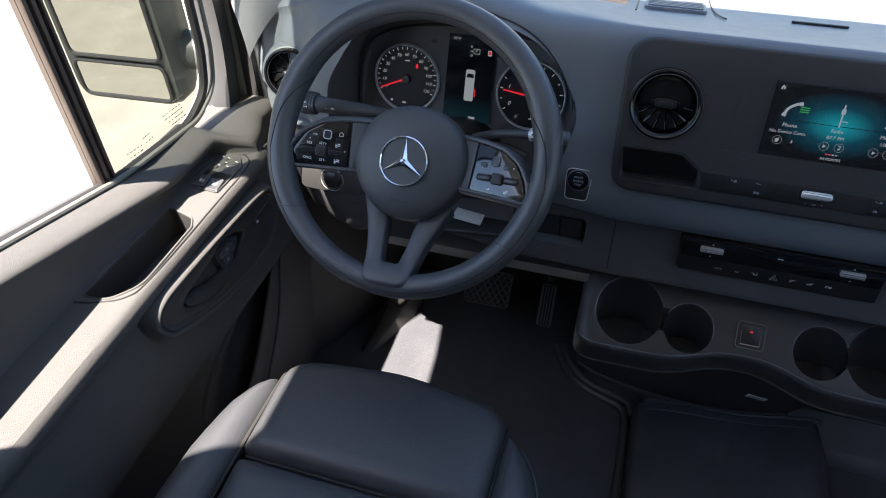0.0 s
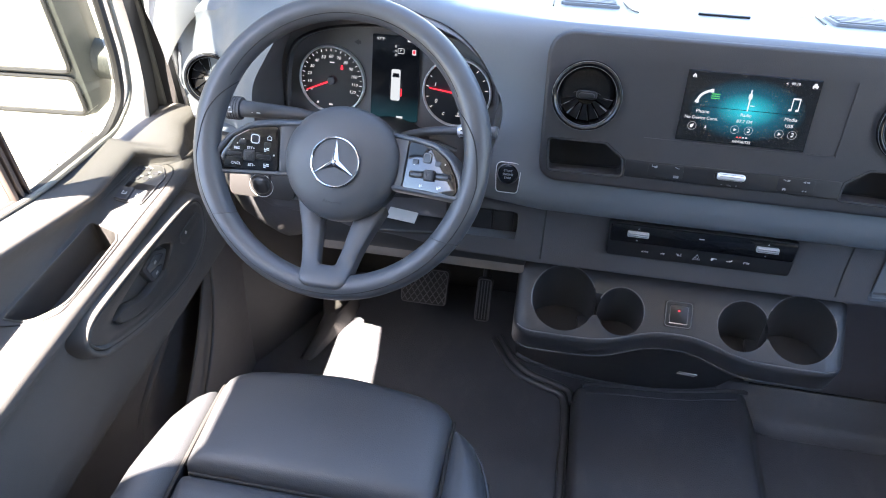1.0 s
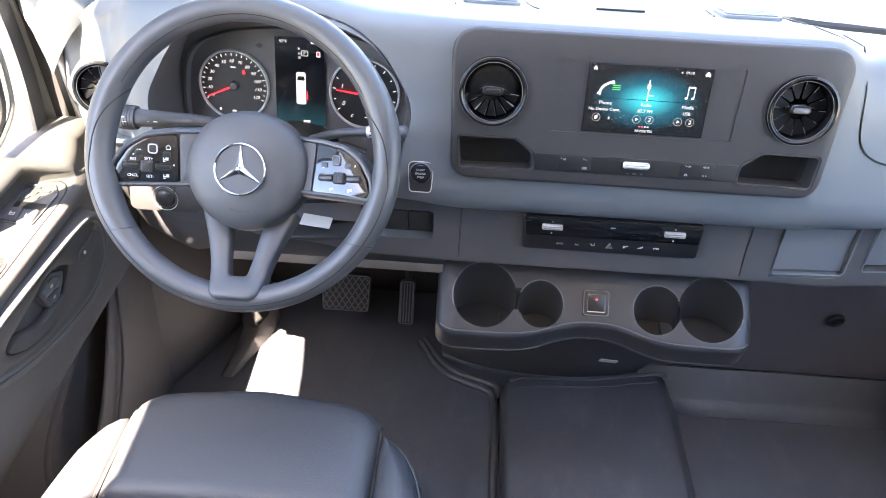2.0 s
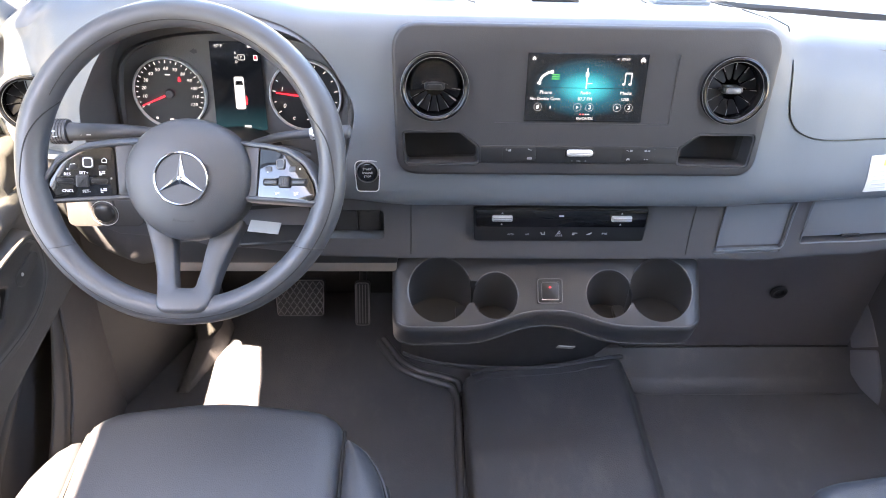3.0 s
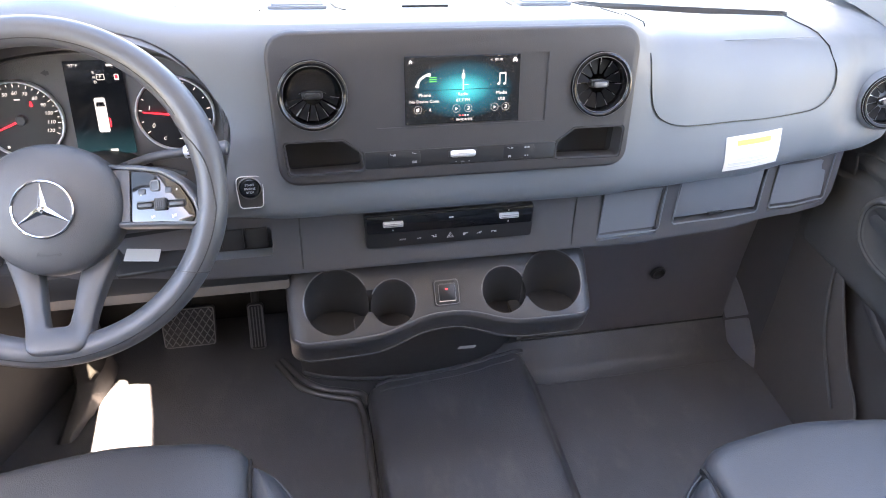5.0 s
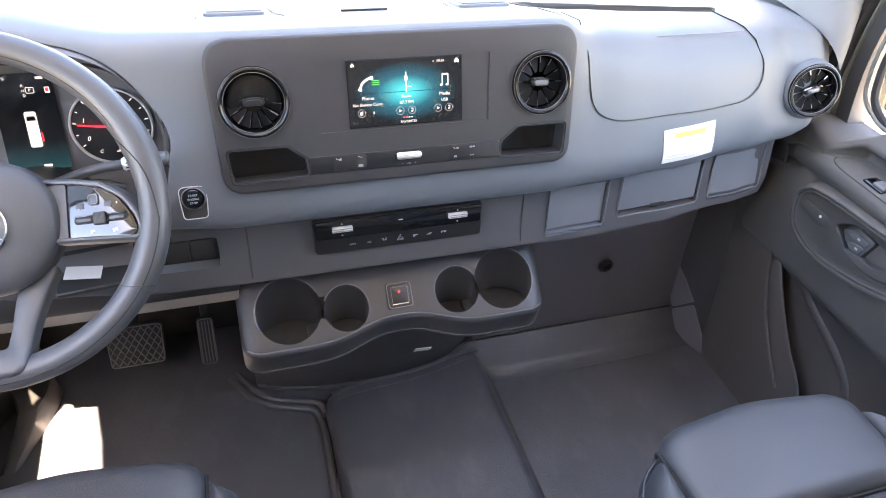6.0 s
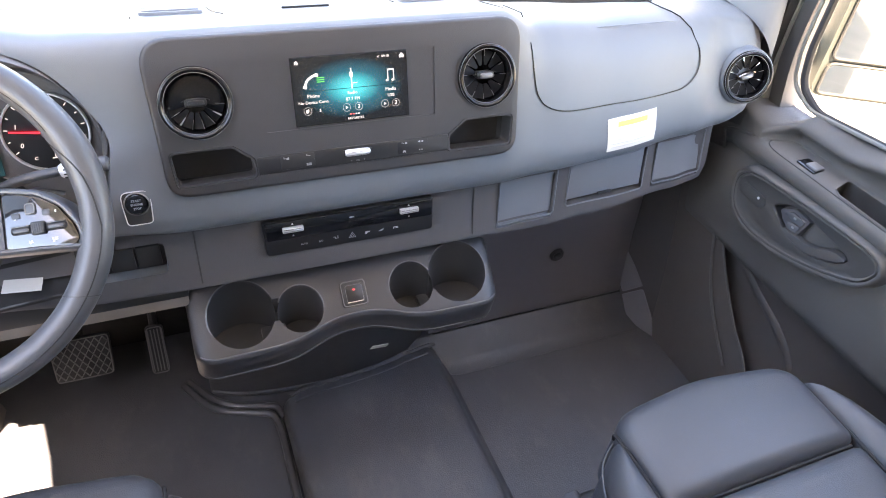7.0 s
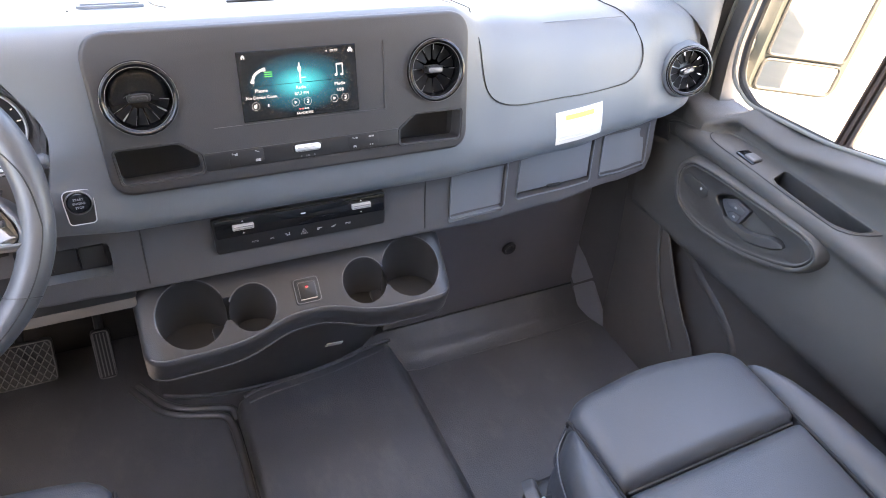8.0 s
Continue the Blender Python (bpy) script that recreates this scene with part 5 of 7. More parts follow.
def door(sg, name, label):
    d = thing(name, label, "door", kind="structure")
    X = lambda x: x if sg < 0 else -x
    skin = part("inner_panel", door_skin(sg), M_DOOR, d)
    skin.data.materials.append(M_DOOR_SHADE)
    cuts = []
    # pull pocket in the armrest
    b = bmesh.new()
    o = round_poly([(X(-0.856), -0.346), (X(-0.822), -0.344), (X(-0.795), -0.31), (X(-0.797), -0.190), (X(-0.806), -0.174), (X(-0.852), -0.160)], [.006, .03, .05, .012, .012, .008], 5)
    slab(b, o, 0.604, 0.674)
    cuts.append(solid(b))
    cut(skin, cuts)
    b = bmesh.new()
    vs = grid(b, [[(p[0], p[1], z) for p in o] for z in (0.654, 0.6045)], close_v=True)
    b.faces.new(vs[-1])
    part("pull_pocket", b, M_DOOR_DARK, d, "dark pull pocket in the armrest")
    b = bmesh.new()
    tube(b, [(p[0], p[1], 0.6555) for p in inset(o, -0.001)], 0.0014, 6, True)
    part("pocket_rim", b, M_DOOR, d)
    b = bmesh.new()
    tubes_through(b, [(X(-0.815), -0.010, 0.6552), (X(-0.800), -0.019, 0.6548), (X(-0.7925), -0.045, 0.6535), (X(-0.7920), -0.12, 0.6535), (X(-0.7920), -0.29, 0.6535), (X(-0.800), -0.332, 0.6550), (X(-0.830), -0.351, 0.6552), (X(-0.858), -0.360, 0.657)], 0.0012, 6)
    part("armrest_seam", b, M_RUBBER, d, "dark seam round the armrest pad")
    if sg < 0:
        # switch panel sunk into the armrest, with a bright edge
        ring = round_poly([(-0.846, -0.108), (-0.850, -0.045), (-0.842, -0.021), (-0.815, -0.019), (-0.799, -0.044), (-0.802, -0.112)], [.004, .012, .012, .012, .012, .004], 5)
        b = bmesh.new()
        slab(b, ring, 0.650, 0.6572, 0.0008)
        plate = part("switch_plate", b, M_SWITCH, d)
        b = bmesh.new()
        tube(b, [(x, y, 0.6573) for x, y in ring], 0.0009, 6, True)
        part("bright_edge", b, M_HUB, plate, "thin bright edge")
        b = bmesh.new()
        slab(b, round_poly([(-0.8465, -0.107), (-0.8480, -0.064), (-0.8010, -0.068), (-0.8020, -0.111)], .003, 3), 0.655, 0.6578, 0.0004)
        well = part("switch_well", b, M_DULL, plate)
        for xx, yy in ((-0.8360, -0.0935), (-0.8125, -0.0965)):
            b = bmesh.new()
            o = round_poly([(-0.0108, -0.014), (0.0108, -0.014), (0.0108, 0.010), (-0.0108, 0.010)], .002, 3)
            rows = [[(x * g, y * g, z + 0.12 * (y + 0.014) * (z > 0)) for x, y in o] for g, z in ((1.0, -0.002), (1.0, 0.0012), (0.93, 0.0022), (0.5, 0.0016), (0.0, 0.0013))]
            grid(b, rows, close_v=True)
            sw = part("window_switch", b, M_STALK, well, m=pose(xx, yy, 0.6580))
            for dx, dy, w, l in ((0, 0.003, 0.007, 0.0009), (0, -0.003, 0.007, 0.0009), (-0.0032, 0, 0.0009, 0.006), (0.0032, 0, 0.0009, 0.006), (0, 0, 0.0045, 0.0009)):
                b = bmesh.new()
                box(b, (dx, dy, 0.0), (w, l, 0.0004))
                part("mark", b, M_WHITE, sw, m=pose(0, -0.001, 0.0033, 7, 0, 0), smooth=False)
        for xx, yy, w, l in ((-0.8385, -0.0285, 0.011, 0.0065), (-0.8275, -0.0300, 0.009, 0.0065), (-0.8105, -0.0365, 0.011, 0.0075), (-0.8330, -0.0510, 0.009, 0.0085), (-0.8190, -0.0505, 0.009, 0.0085), (-0.8260, -0.0415, 0.007, 0.0070)):
            b = bmesh.new()
            slab(b, round_poly(rect(-w / 2, -l / 2, w, l), .0025, 3), -0.001, 0.0018, 0.0006)
            mb = part("mirror_button", b, M_LIP, plate, m=pose(xx, yy, 0.6572, 0, 0, -12))
            b = bmesh.new()
            box(b, (0, 0, 0.0021), (w * 0.5, l * 0.22, 0.0004))
            part("mark", b, M_PALE_INK, mb, smooth=False)
    else:
        b = bmesh.new()
        slab(b, round_poly([(0.802, -0.127), (0.803, -0.083), (0.834, -0.083), (0.834, -0.122)], .004, 4), 0.650, 0.6575, 0.0008)
        plate = part("switch_frame", b, M_GLOSS, d)
        b = bmesh.new()
        box(b, (0.819, -0.111, 0.659), (0.022, 0.024, 0.006), 0.0028, 3)
        part("window_switch", b, M_TREAD, plate)
    # lower bezel with the door handle
    pod_m = (Matrix.Translation((X(-0.785), -0.146, 0.550)) @ Matrix.Scale(0.975, 4) @ (Matrix(((0, 0, 1, 0), (1, 0, 0, 0), (0, 1, 0, 0), (0, 0, 0, 1))) if sg < 0 else Matrix(((0, 0, -1, 0), (1, 0, 0, 0), (0, 1, 0, 0), (0, 0, 0, 1)))))
    b = bmesh.new()
    po = [(q.x, q.y) for q in smooth_path([(0.158, 0.010, 0), (0.140, 0.046, 0), (0.10, 0.060, 0), (0.0, 0.068, 0), (-0.12, 0.073, 0), (-0.162, 0.070, 0), (-0.181, 0.056, 0), (-0.184, 0.036, 0), (-0.166, 0.006, 0), (-0.12, -0.022, 0), (-0.03, -0.053, 0), (0.07, -0.066, 0), (0.135, -0.044, 0)], 8, True)]
    # the raised double edge is strong above and behind, and fades below
    rise = lambda p: 0.25 + 0.75 * min(1.0, max(0.0, (p[1] - 0.02 + 0.20 * max(0.0, -0.10 - p[0]) / 0.08 * 0.3) / 0.03))
    rows = []
    for dd, z in ((-0.010, -0.030), (-0.006, -0.008), (-0.003, 0.004), (0.000, 0.008), (0.003, 0.0088), (0.0055, 0.0065), (0.0066, 0.0025), (0.0076, 0.0025), (0.0086, 0.0060), (0.0100, 0.0066), (0.0114, 0.0050), (0.0130, 0.0)):
        rows.append([(p[0], p[1], z if z < 0 else z * rise(q)) for p, q in zip(inset(po, dd), po)])
    # dished pocket for the handle, sunk into the plate
    dish = [(q.x, q.y) for q in smooth_path([(0.050, 0.022, 0), (0.008, 0.046, 0), (-0.057, 0.040, 0), (-0.110, 0.033, 0), (-0.123, 0.022, 0), (-0.100, 0.002, 0), (-0.047, -0.018, 0), (0.002, -0.013, 0), (0.032, 0.004, 0)], 8, True)]
    cx, cy = -0.035, 0.015
    polar = sorted((math.atan2(y - cy, x - cx), math.hypot(x - cx, y - cy)) for x, y in dish)
    ang = np.array([a for a, r in polar])
    rad = np.array([r for a, r in polar])
    dish = [(cx + r * math.cos(a), cy + r * math.sin(a)) for a, r in ((math.atan2(p[1] - cy, p[0] - cx), float(np.interp(math.atan2(p[1] - cy, p[0] - cx), ang, rad, period=2 * math.pi))) for p in po)]
    flat_in = inset(po, 0.013)
    for g in (0.5, 0.96):
        rows.append([(f[0] + (q[0] - f[0]) * g, f[1] + (q[1] - f[1]) * g, 0.0) for f, q in zip(flat_in, dish)])
    for g, z in ((1.0, -0.0008), (0.985, -0.004), (0.95, -0.014), (0.85, -0.019), (0.4, -0.020), (0.0, -0.020)):
        rows.append([(cx + (q[0] - cx) * g, cy + (q[1] - cy) * g, z) for q in dish])
    grid(b, rows, close_v=True)
    bezel = part("handle_bezel", b, M_DOOR, d, m=pod_m, angle=60)
    bezel.data.materials.append(M_BEZEL)
    bezel.data.materials.append(M_DULL)
    for f in bezel.data.polygons:
        ring_i = f.index // len(po)
        f.material_index = 2 if ring_i >= 15 else (1 if ring_i >= 11 else 0)
    b = bmesh.new()
    tube(b, [(p[0], p[1], 0.0027 * rise(q)) for p, q in zip(inset(po, 0.0071), po)], 0.0009, 6, True)
    part("bezel_groove", b, M_RUBBER, bezel)
    b = bmesh.new()
    slab(b, round_poly([(0.040, 0.020), (0.010, 0.040), (-0.028, 0.036), (-0.016, -0.004), (0.004, -0.009), (0.028, 0.006)], .006, 4), -0.016, -0.005, 0.0015)
    part("lock_plate", b, M_LIP, bezel)
    for k, o in enumerate(([(0.029, 0.020), (0.010, 0.032), (-0.020, 0.031), (-0.016, 0.018), (0.006, 0.015)], [(0.006, 0.0125), (-0.0155, 0.0155), (-0.0115, 0.0), (0.002, -0.004), (0.018, 0.006)])):
        b = bmesh.new()
        slab(b, round_poly(o, .003, 3), -0.006, -0.0030, 0.0008)
        lb = part("lock_button", b, M_LOCK, bezel, "smooth grey lock button")
        b = bmesh.new()
        box(b, (0.002 - 0.004 * k, 0.024 - 0.018 * k, -0.0029), (0.006, 0.004, 0.0006))
        part("mark", b, M_GREY_INK, lb, smooth=False)
    b = bmesh.new()
    low = smooth_path([(0.016, -0.008, 0), (-0.006, -0.0145, 0), (-0.044, -0.0175, 0), (-0.076, -0.009, 0), (-0.101, 0.0035, 0), (-0.121, 0.0205, 0)], 4)
    high = smooth_path([(0.012, -0.003, 0), (-0.012, -0.002, 0), (-0.040, -0.001, 0), (-0.066, 0.008, 0), (-0.092, 0.023, 0), (-0.119, 0.0245, 0)], 4)
    rows = [[(p.x, p.y, -0.018), (p.x, p.y, 0.001), (p.x * 0.85 + q.x * 0.15, p.y * 0.85 + q.y * 0.15, 0.0035), (p.x * 0.5 + q.x * 0.5, p.y * 0.5 + q.y * 0.5, 0.0025), (p.x * 0.1 + q.x * 0.9, p.y * 0.1 + q.y * 0.9, 0.001), (q.x, q.y, -0.002), (q.x, q.y, -0.012)] for p, q in zip(low, high)]
    vs = grid(b, rows, close_v=True)
    b.faces.new(vs[0])
    b.faces.new(vs[-1][::-1])
    part("door_handle", b, M_BEZEL, bezel)
    b = bmesh.new()
    slab(b, round_poly([(0.074, 0.020), (0.128, 0.022), (0.142, 0.008), (0.130, -0.002), (0.080, -0.006), (0.068, 0.006)], .008, 5), -0.003, 0.0018, 0.0008)
    cover = part("cover", b, M_DOOR_DARK, bezel)
    b = bmesh.new()
    lathe(b, [(0, 0.0015), (0.0022, 0.0012), (0.003, 0.0)], 12)
    part("cover_pin", b, M_SATIN, cover, m=pose(0.088, 0.012, 0.0018))
    # the dark jamb before the panel's curved front edge
    line = smooth_path([(0.098, 0.62, 0), (0.063, 0.523, 0), (0.008, 0.412, 0), (-0.047, 0.325, 0), (-0.111, 0.244, 0), (-0.17, 0.185, 0), (-0.24, 0.06, 0), (-0.26, 0.0, 0)], 4)
    b = bmesh.new()
    grid(b, [[(X(-0.815 - 0.030 * (0.62 - q.y) / 0.62 + 0.004 * (t > 0)), q.x + (0.17 - q.x) * t, q.y) for t in (0, 0.05, 0.5, 1.0)] for q in line])
    part("jamb", b, M_CARPET, d)
    b = bmesh.new()
    crease = [(-0.862, -0.15, 0.657), (-0.858, -0.06, 0.6565), (-0.850, -0.026, 0.656), (-0.826, -0.014, 0.656), (-0.806, -0.002, 0.655), (-0.799, 0.03, 0.648), (-0.806, 0.07, 0.636)]
    rim = crease + [(-0.811 - 0.030 * (0.62 - q.y) / 0.62, q.x, q.y) for q in line]
    tube(b, smooth_path([(X(x), y, z) for x, y, z in rim], 3), 0.0026, 6)
    part("panel_edge", b, M_DOOR, d)
    b = bmesh.new()
    tubes_through(b, [(X(-0.817), 0.036, 0.440), (X(-0.818), 0.004, 0.343), (X(-0.821), -0.034, 0.262), (X(-0.824), -0.080, 0.200), (X(-0.828), -0.13, 0.14)], 0.0032, 8)
    part("aperture_seal", b, M_DOOR, d, "rounded grey seal of the door opening")
    # rib in the same shade-darkened door colour
    b = bmesh.new()
    tubes_through(b, [(X(-0.878), 0.0, 0.385), (X(-0.880), -0.087, 0.33), (X(-0.883), -0.172, 0.288), (X(-0.886), -0.23, 0.24), (X(-0.889), -0.26, 0.15)], 0.018, 12)
    part("moulded_rib", b, M_DOOR_SHADE, d)
    return d


door_1 = door(-1, "door_1", "grey plastic driver's door with armrest, switches and closed window")
door_2 = door(1, "door_2", "grey plastic passenger door with pull pocket and closed window")

# ---- side windows, pillars, windscreen ----
def side_window(sg, name):
    w = thing(name, "closed side window with black rubber seal and brown divider bar", "window", kind="structure")
    X = lambda x: sg * x
    top = 1.42
    lean = lambda z: 0.905 - 0.09 * (z - 0.70)
    out = [(-0.71, sill(-0.71) + 0.015), (-0.6, sill(-0.6) + 0.015), (-0.2, sill(-0.2) + 0.015), (-0.02, sill(0) + 0.012), (0.035, 0.735), (0.045, 0.80), (0.035, 0.95), (-0.02, 1.20), (-0.10, 1.42), (-0.36, 1.50), (-0.537, 1.585), (-0.81, 1.66), (-0.94, 1.71)]
    o = round_poly(out, [.02, .3, .3, .07, .05, .2, .3, .1, .06, .1, .1, .1, .02], 5)
    b = bmesh.new()
    rows = []
    tube(b, [(X(lean(z) - 0.012), y, z) for y, z in o], 0.007, 8, True)
    part("seal", b, M_RUBBER, w)
    b = bmesh.new()
    tube(b, [(X(lean(z) - 0.020), y + (0.014 if y > -0.3 else 0), z + (0.0)) for y, z in o], 0.004, 8, True)
    part("seal_lip", b, M_PILLAR, w)
    bar_y = lambda z: -0.207 - 0.07 * (z - 0.70)
    for front in (False, True):
        b = bmesh.new()
        q = []
        for (y0, z0), (y1, z1) in zip(o, o[1:] + o[:1]):
            d0, d1 = y0 - bar_y(z0), y1 - bar_y(z1)
            if (d0 > 0) == front:
                q.append((y0, z0))
            if d0 * d1 < 0:
                k = d0 / (d0 - d1)
                q.append((y0 + (y1 - y0) * k, z0 + (z1 - z0) * k))
        f = [b.verts.new((X(lean(z)), y, z)) for y, z in q]
        b.faces.new(f)
        g = part("pane", b, (M_GLASS_DUSTY if sg < 0 else M_GLASS_FRONT) if front else M_GLASS, w, "tinted quarter pane" if front else "clear pane", smooth=False)
        if not front:
            g.visible_shadow = False
    b = bmesh.new()
    for dx, dy, ww, dd in ((0.004, 0.0, 0.028, 0.010), (-0.003, -0.010, 0.007, 0.008), (-0.003, 0.001, 0.007, 0.008), (-0.003, 0.0115, 0.005, 0.008)):
        rows = []
        for z in (0.695, 1.44):
            qx, qy = lean(z) - 0.008 + dx, bar_y(z) + dy
            rows.append([(X(qx + sx * dd / 2), qy + sy * ww / 2, z) for sx, sy in ((-1, -.7), (-.6, -1), (1, -1), (1, 1), (-.6, 1), (-1, .7))])
        grid(b, rows, close_v=True)
    part("divider_bar", b, M_FRAME, w, "brown grey divider bar")
    if sg < 0:
        rnd = random.Random(7)
        for y0, z0, dy, dz, n in ((-0.150, 0.733, 0.0075, -0.0010, 5), (-0.146, 0.724, 0.0080, -0.0010, 4), (-0.112, 0.736, 0.0060, 0.0, 3), (-0.108, 0.726, 0.0070, 0.0, 3), (-0.060, 0.742, 0.0080, -0.0006, 6), (-0.056, 0.734, 0.0080, -0.0006, 6), (-0.050, 0.726, 0.0080, -0.0006, 5), (-0.044, 0.718, 0.0080, -0.0006, 5), (-0.030, 0.7505, 0.0055, -0.0004, 5)):
            for k in range(n):
                b = bmesh.new()
                z = z0 + dz * k
                box(b, (X(lean(z) - 0.0012), y0 + dy * k, z), (0.0006, dy * rnd.uniform(0.25, 0.8), rnd.uniform(0.0007, 0.0014)))
                part("printed_bar", b, M_FADED, w, smooth=False)
    return w


side_window(-1, "window_1")
side_window(1, "window_2")


def pillar(sg, name):
    """The A-pillar: painted frame, rubber seal and inner trim."""
    p = thing(name, "slanted windscreen pillar with grey trim and black door seal", "pillar", kind="structure")
    X = lambda x: sg * x
    def strip(label, mat, pts, w, d):
        b = bmesh.new()
        rows = []
        for q in smooth_path(pts, 6):
            rows.append([(X(q.x + sx * w), q.y + sy * d, q.z) for sx, sy in ((-.5, -.35), (0, -.5), (.5, -.35), (.5, .5), (-.5, .5))])
        vs = grid(b, rows, close_v=True)
        b.faces.new(vs[0])
        b.faces.new(vs[-1][::-1])
        part(label, b, mat, p)
    dy = 0.012 if sg < 0 else -0.008
    sh = lambda pts, k: [(x, y + k + dy, z) for x, y, z in pts]
    strip("door_frame", M_DOOR_DARK, sh([(0.905, 0.075, 0.68), (0.90, 0.09, 0.80), (0.89, 0.075, 0.95), (0.87, 0.02, 1.20), (0.84, -0.09, 1.46)], 0.0), 0.05, 0.036)
    strip("body_frame", M_PILLAR, sh([(0.895, 0.125, 0.60), (0.89, 0.135, 0.80), (0.875, 0.115, 0.97), (0.85, 0.06, 1.22), (0.82, -0.06, 1.48)], -0.020), 0.04, 0.024)
    strip("seal", M_RUBBER, sh([(0.872, 0.150, 0.55), (0.870, 0.160, 0.80), (0.855, 0.135, 0.98), (0.83, 0.08, 1.23), (0.80, -0.04, 1.50)], -0.034), 0.034, 0.030)
    strip("pillar_edge", M_PILLAR, sh([(0.872, 0.150, 0.55), (0.866, 0.160, 0.80), (0.851, 0.135, 0.98), (0.826, 0.08, 1.23), (0.796, -0.04, 1.50)], -0.004), 0.034, 0.026)
    strip("inner_trim", M_PILLAR_GREY, sh([(0.865, 0.30, 0.62), (0.855, 0.35, 0.80), (0.84, 0.31, 0.95), (0.81, 0.21, 1.22), (0.78, 0.07, 1.52)], -0.03), 0.08, 0.29)
    b = bmesh.new()
    foot = smooth_path([(0.815, 0.066, 0.785), (0.798, 0.078, 0.815), (0.784, 0.108, 0.838), (0.768, 0.150, 0.852), (0.752, 0.195, 0.862), (0.742, 0.240, 0.864), (0.738, 0.330, 0.852)], 4)
    crown = smooth_path([(0.872, 0.128, 0.860), (0.866, 0.130, 0.930), (0.852, 0.140, 0.985), (0.838, 0.160, 1.010), (0.824, 0.195, 1.020), (0.812, 0.240, 1.020), (0.800, 0.330, 1.010)], 4)
    rows = []
    for t in (0.0, 0.04, 0.3, 0.65, 1.0):
        bulge = 0.012 * math.sin(math.pi * t)
        rows.append([(X(q.x + (c.x - q.x) * t - bulge), q.y + (c.y - q.y) * t - bulge, q.z + (c.z - q.z) * t + (0.002 if t == 0.04 else 0)) for q, c in zip(foot, crown)])
    grid(b, rows)
    part("corner_trim", b, M_PILLAR_GREY, p, "grey trim between pillar and dashboard")
    return p


pillar(-1, "pillar_1")
pillar(1, "pillar_2")

ws = thing("windscreen", "large raked windscreen above the dashboard", "windscreen", kind="structure")
b = bmesh.new()
rows = []
for k in range(9):
    t = k / 8
    rows.append([(x * (1 - 0.08 * t), 0.70 - 0.90 * t - 0.10 * (abs(x) / 0.85) ** 2 * (1 - 0.3 * t), 0.80 + 0.72 * t) for x in np.linspace(-0.86, 0.86, 13)])
grid(b, rows)
pane = part("pane", b, M_GLASS_SCREEN, ws)
pane.visible_shadow = False
b = bmesh.new()
tube(b, smooth_path([(x, 0.69 - 0.10 * (abs(x) / 0.85) ** 2, 0.805) for x in np.linspace(-0.86, 0.86, 9)], 4), 0.018, 8)
part("lower_seal", b, M_RUBBER, ws)

# the body panels below the windows and beside the windscreen
b = bmesh.new()
for s in (-1, 1):
    box(b, (s * 0.955, -0.45, 0.27), (0.03, 2.2, 0.74), 0.01)
    box(b, (s * 0.90, 0.36, 0.34), (0.10, 0.44, 0.86), 0.01)
    rear = [(-0.71, 0.68), (-0.71, 0.84), (-0.94, 1.71), (-0.94, 1.80), (-1.52, 1.80), (-1.52, 0.68)]
    vs = grid(b, [[(s * (0.905 - 0.09 * (z - 0.70) + dx), y, z) for y, z in rear] for dx in (-0.012, 0.03)], close_v=True)
    b.faces.new(vs[0])
    b.faces.new(vs[1])
tagged(part("wall_sides", b, M_BODY), "pale painted side panels of the van body", "wall", kind="structure")
b = bmesh.new()
for s in (-1, 1):
    rows = []
    for y, z in ((-1.52, 1.72), (-0.94, 1.71), (-0.81, 1.66), (-0.537, 1.585), (-0.36, 1.50), (-0.08, 1.43)):
        x = 0.905 - 0.09 * (z - 0.70)
        rows.append([(s * (x + 0.006), y, z), (s * (x - 0.012), y, z), (s * (x - 0.03), y, z + 0.06), (s * (x - 0.05), y, 1.82), (s * (x + 0.12 * (1.82 - z)), y, 1.82)])
    grid(b, rows, close_v=True)
tagged(part("roof_rail", b, M_LINING), "pale lined rails above the side windows", "trim", kind="structure")

# footwell sides
for s in (-1, 1):
    b = bmesh.new()
    rows = []
    for y, x0, z0 in ((0.44, 0.70, 0.30), (0.30, 0.74, 0.30), (0.22, 0.78, 0.26), (0.15, 0.815, 0.22), (0.11, 0.84, 0.2)):
        rows.append([(s * x0, y, -0.01), (s * x0, y, z0), (s * (x0 + 0.02), y, 0.64), (s * 0.90, y, 0.66), (s * 0.90, y, -0.01)])
    vs = grid(b, rows, close_v=True)
    b.faces.new(vs[0])
    b.faces.new(vs[-1][::-1])
    tagged(part("footwell_trim", b, M_FOOTWELL), "dark moulded trim at the footwell's side", "trim", kind="structure")

# unseen rear body, added to shade the ground the right mirror reflects
b = bmesh.new()
box(b, (0, -3.8, 0.78), (1.94, 4.5, 2.3), 0.05, 3)
tagged(part("unseen_cargo_body", b, M_BODY), "unseen white cargo body, added to shade the ground beside the van", "van body", kind="structure")

# ---- outside mirrors ----
M_MIRROR = material("mirror_glass", (0.58, 0.58, 0.565), 0.02, metal=1.0, vary=0.0, rough_vary=0.01)


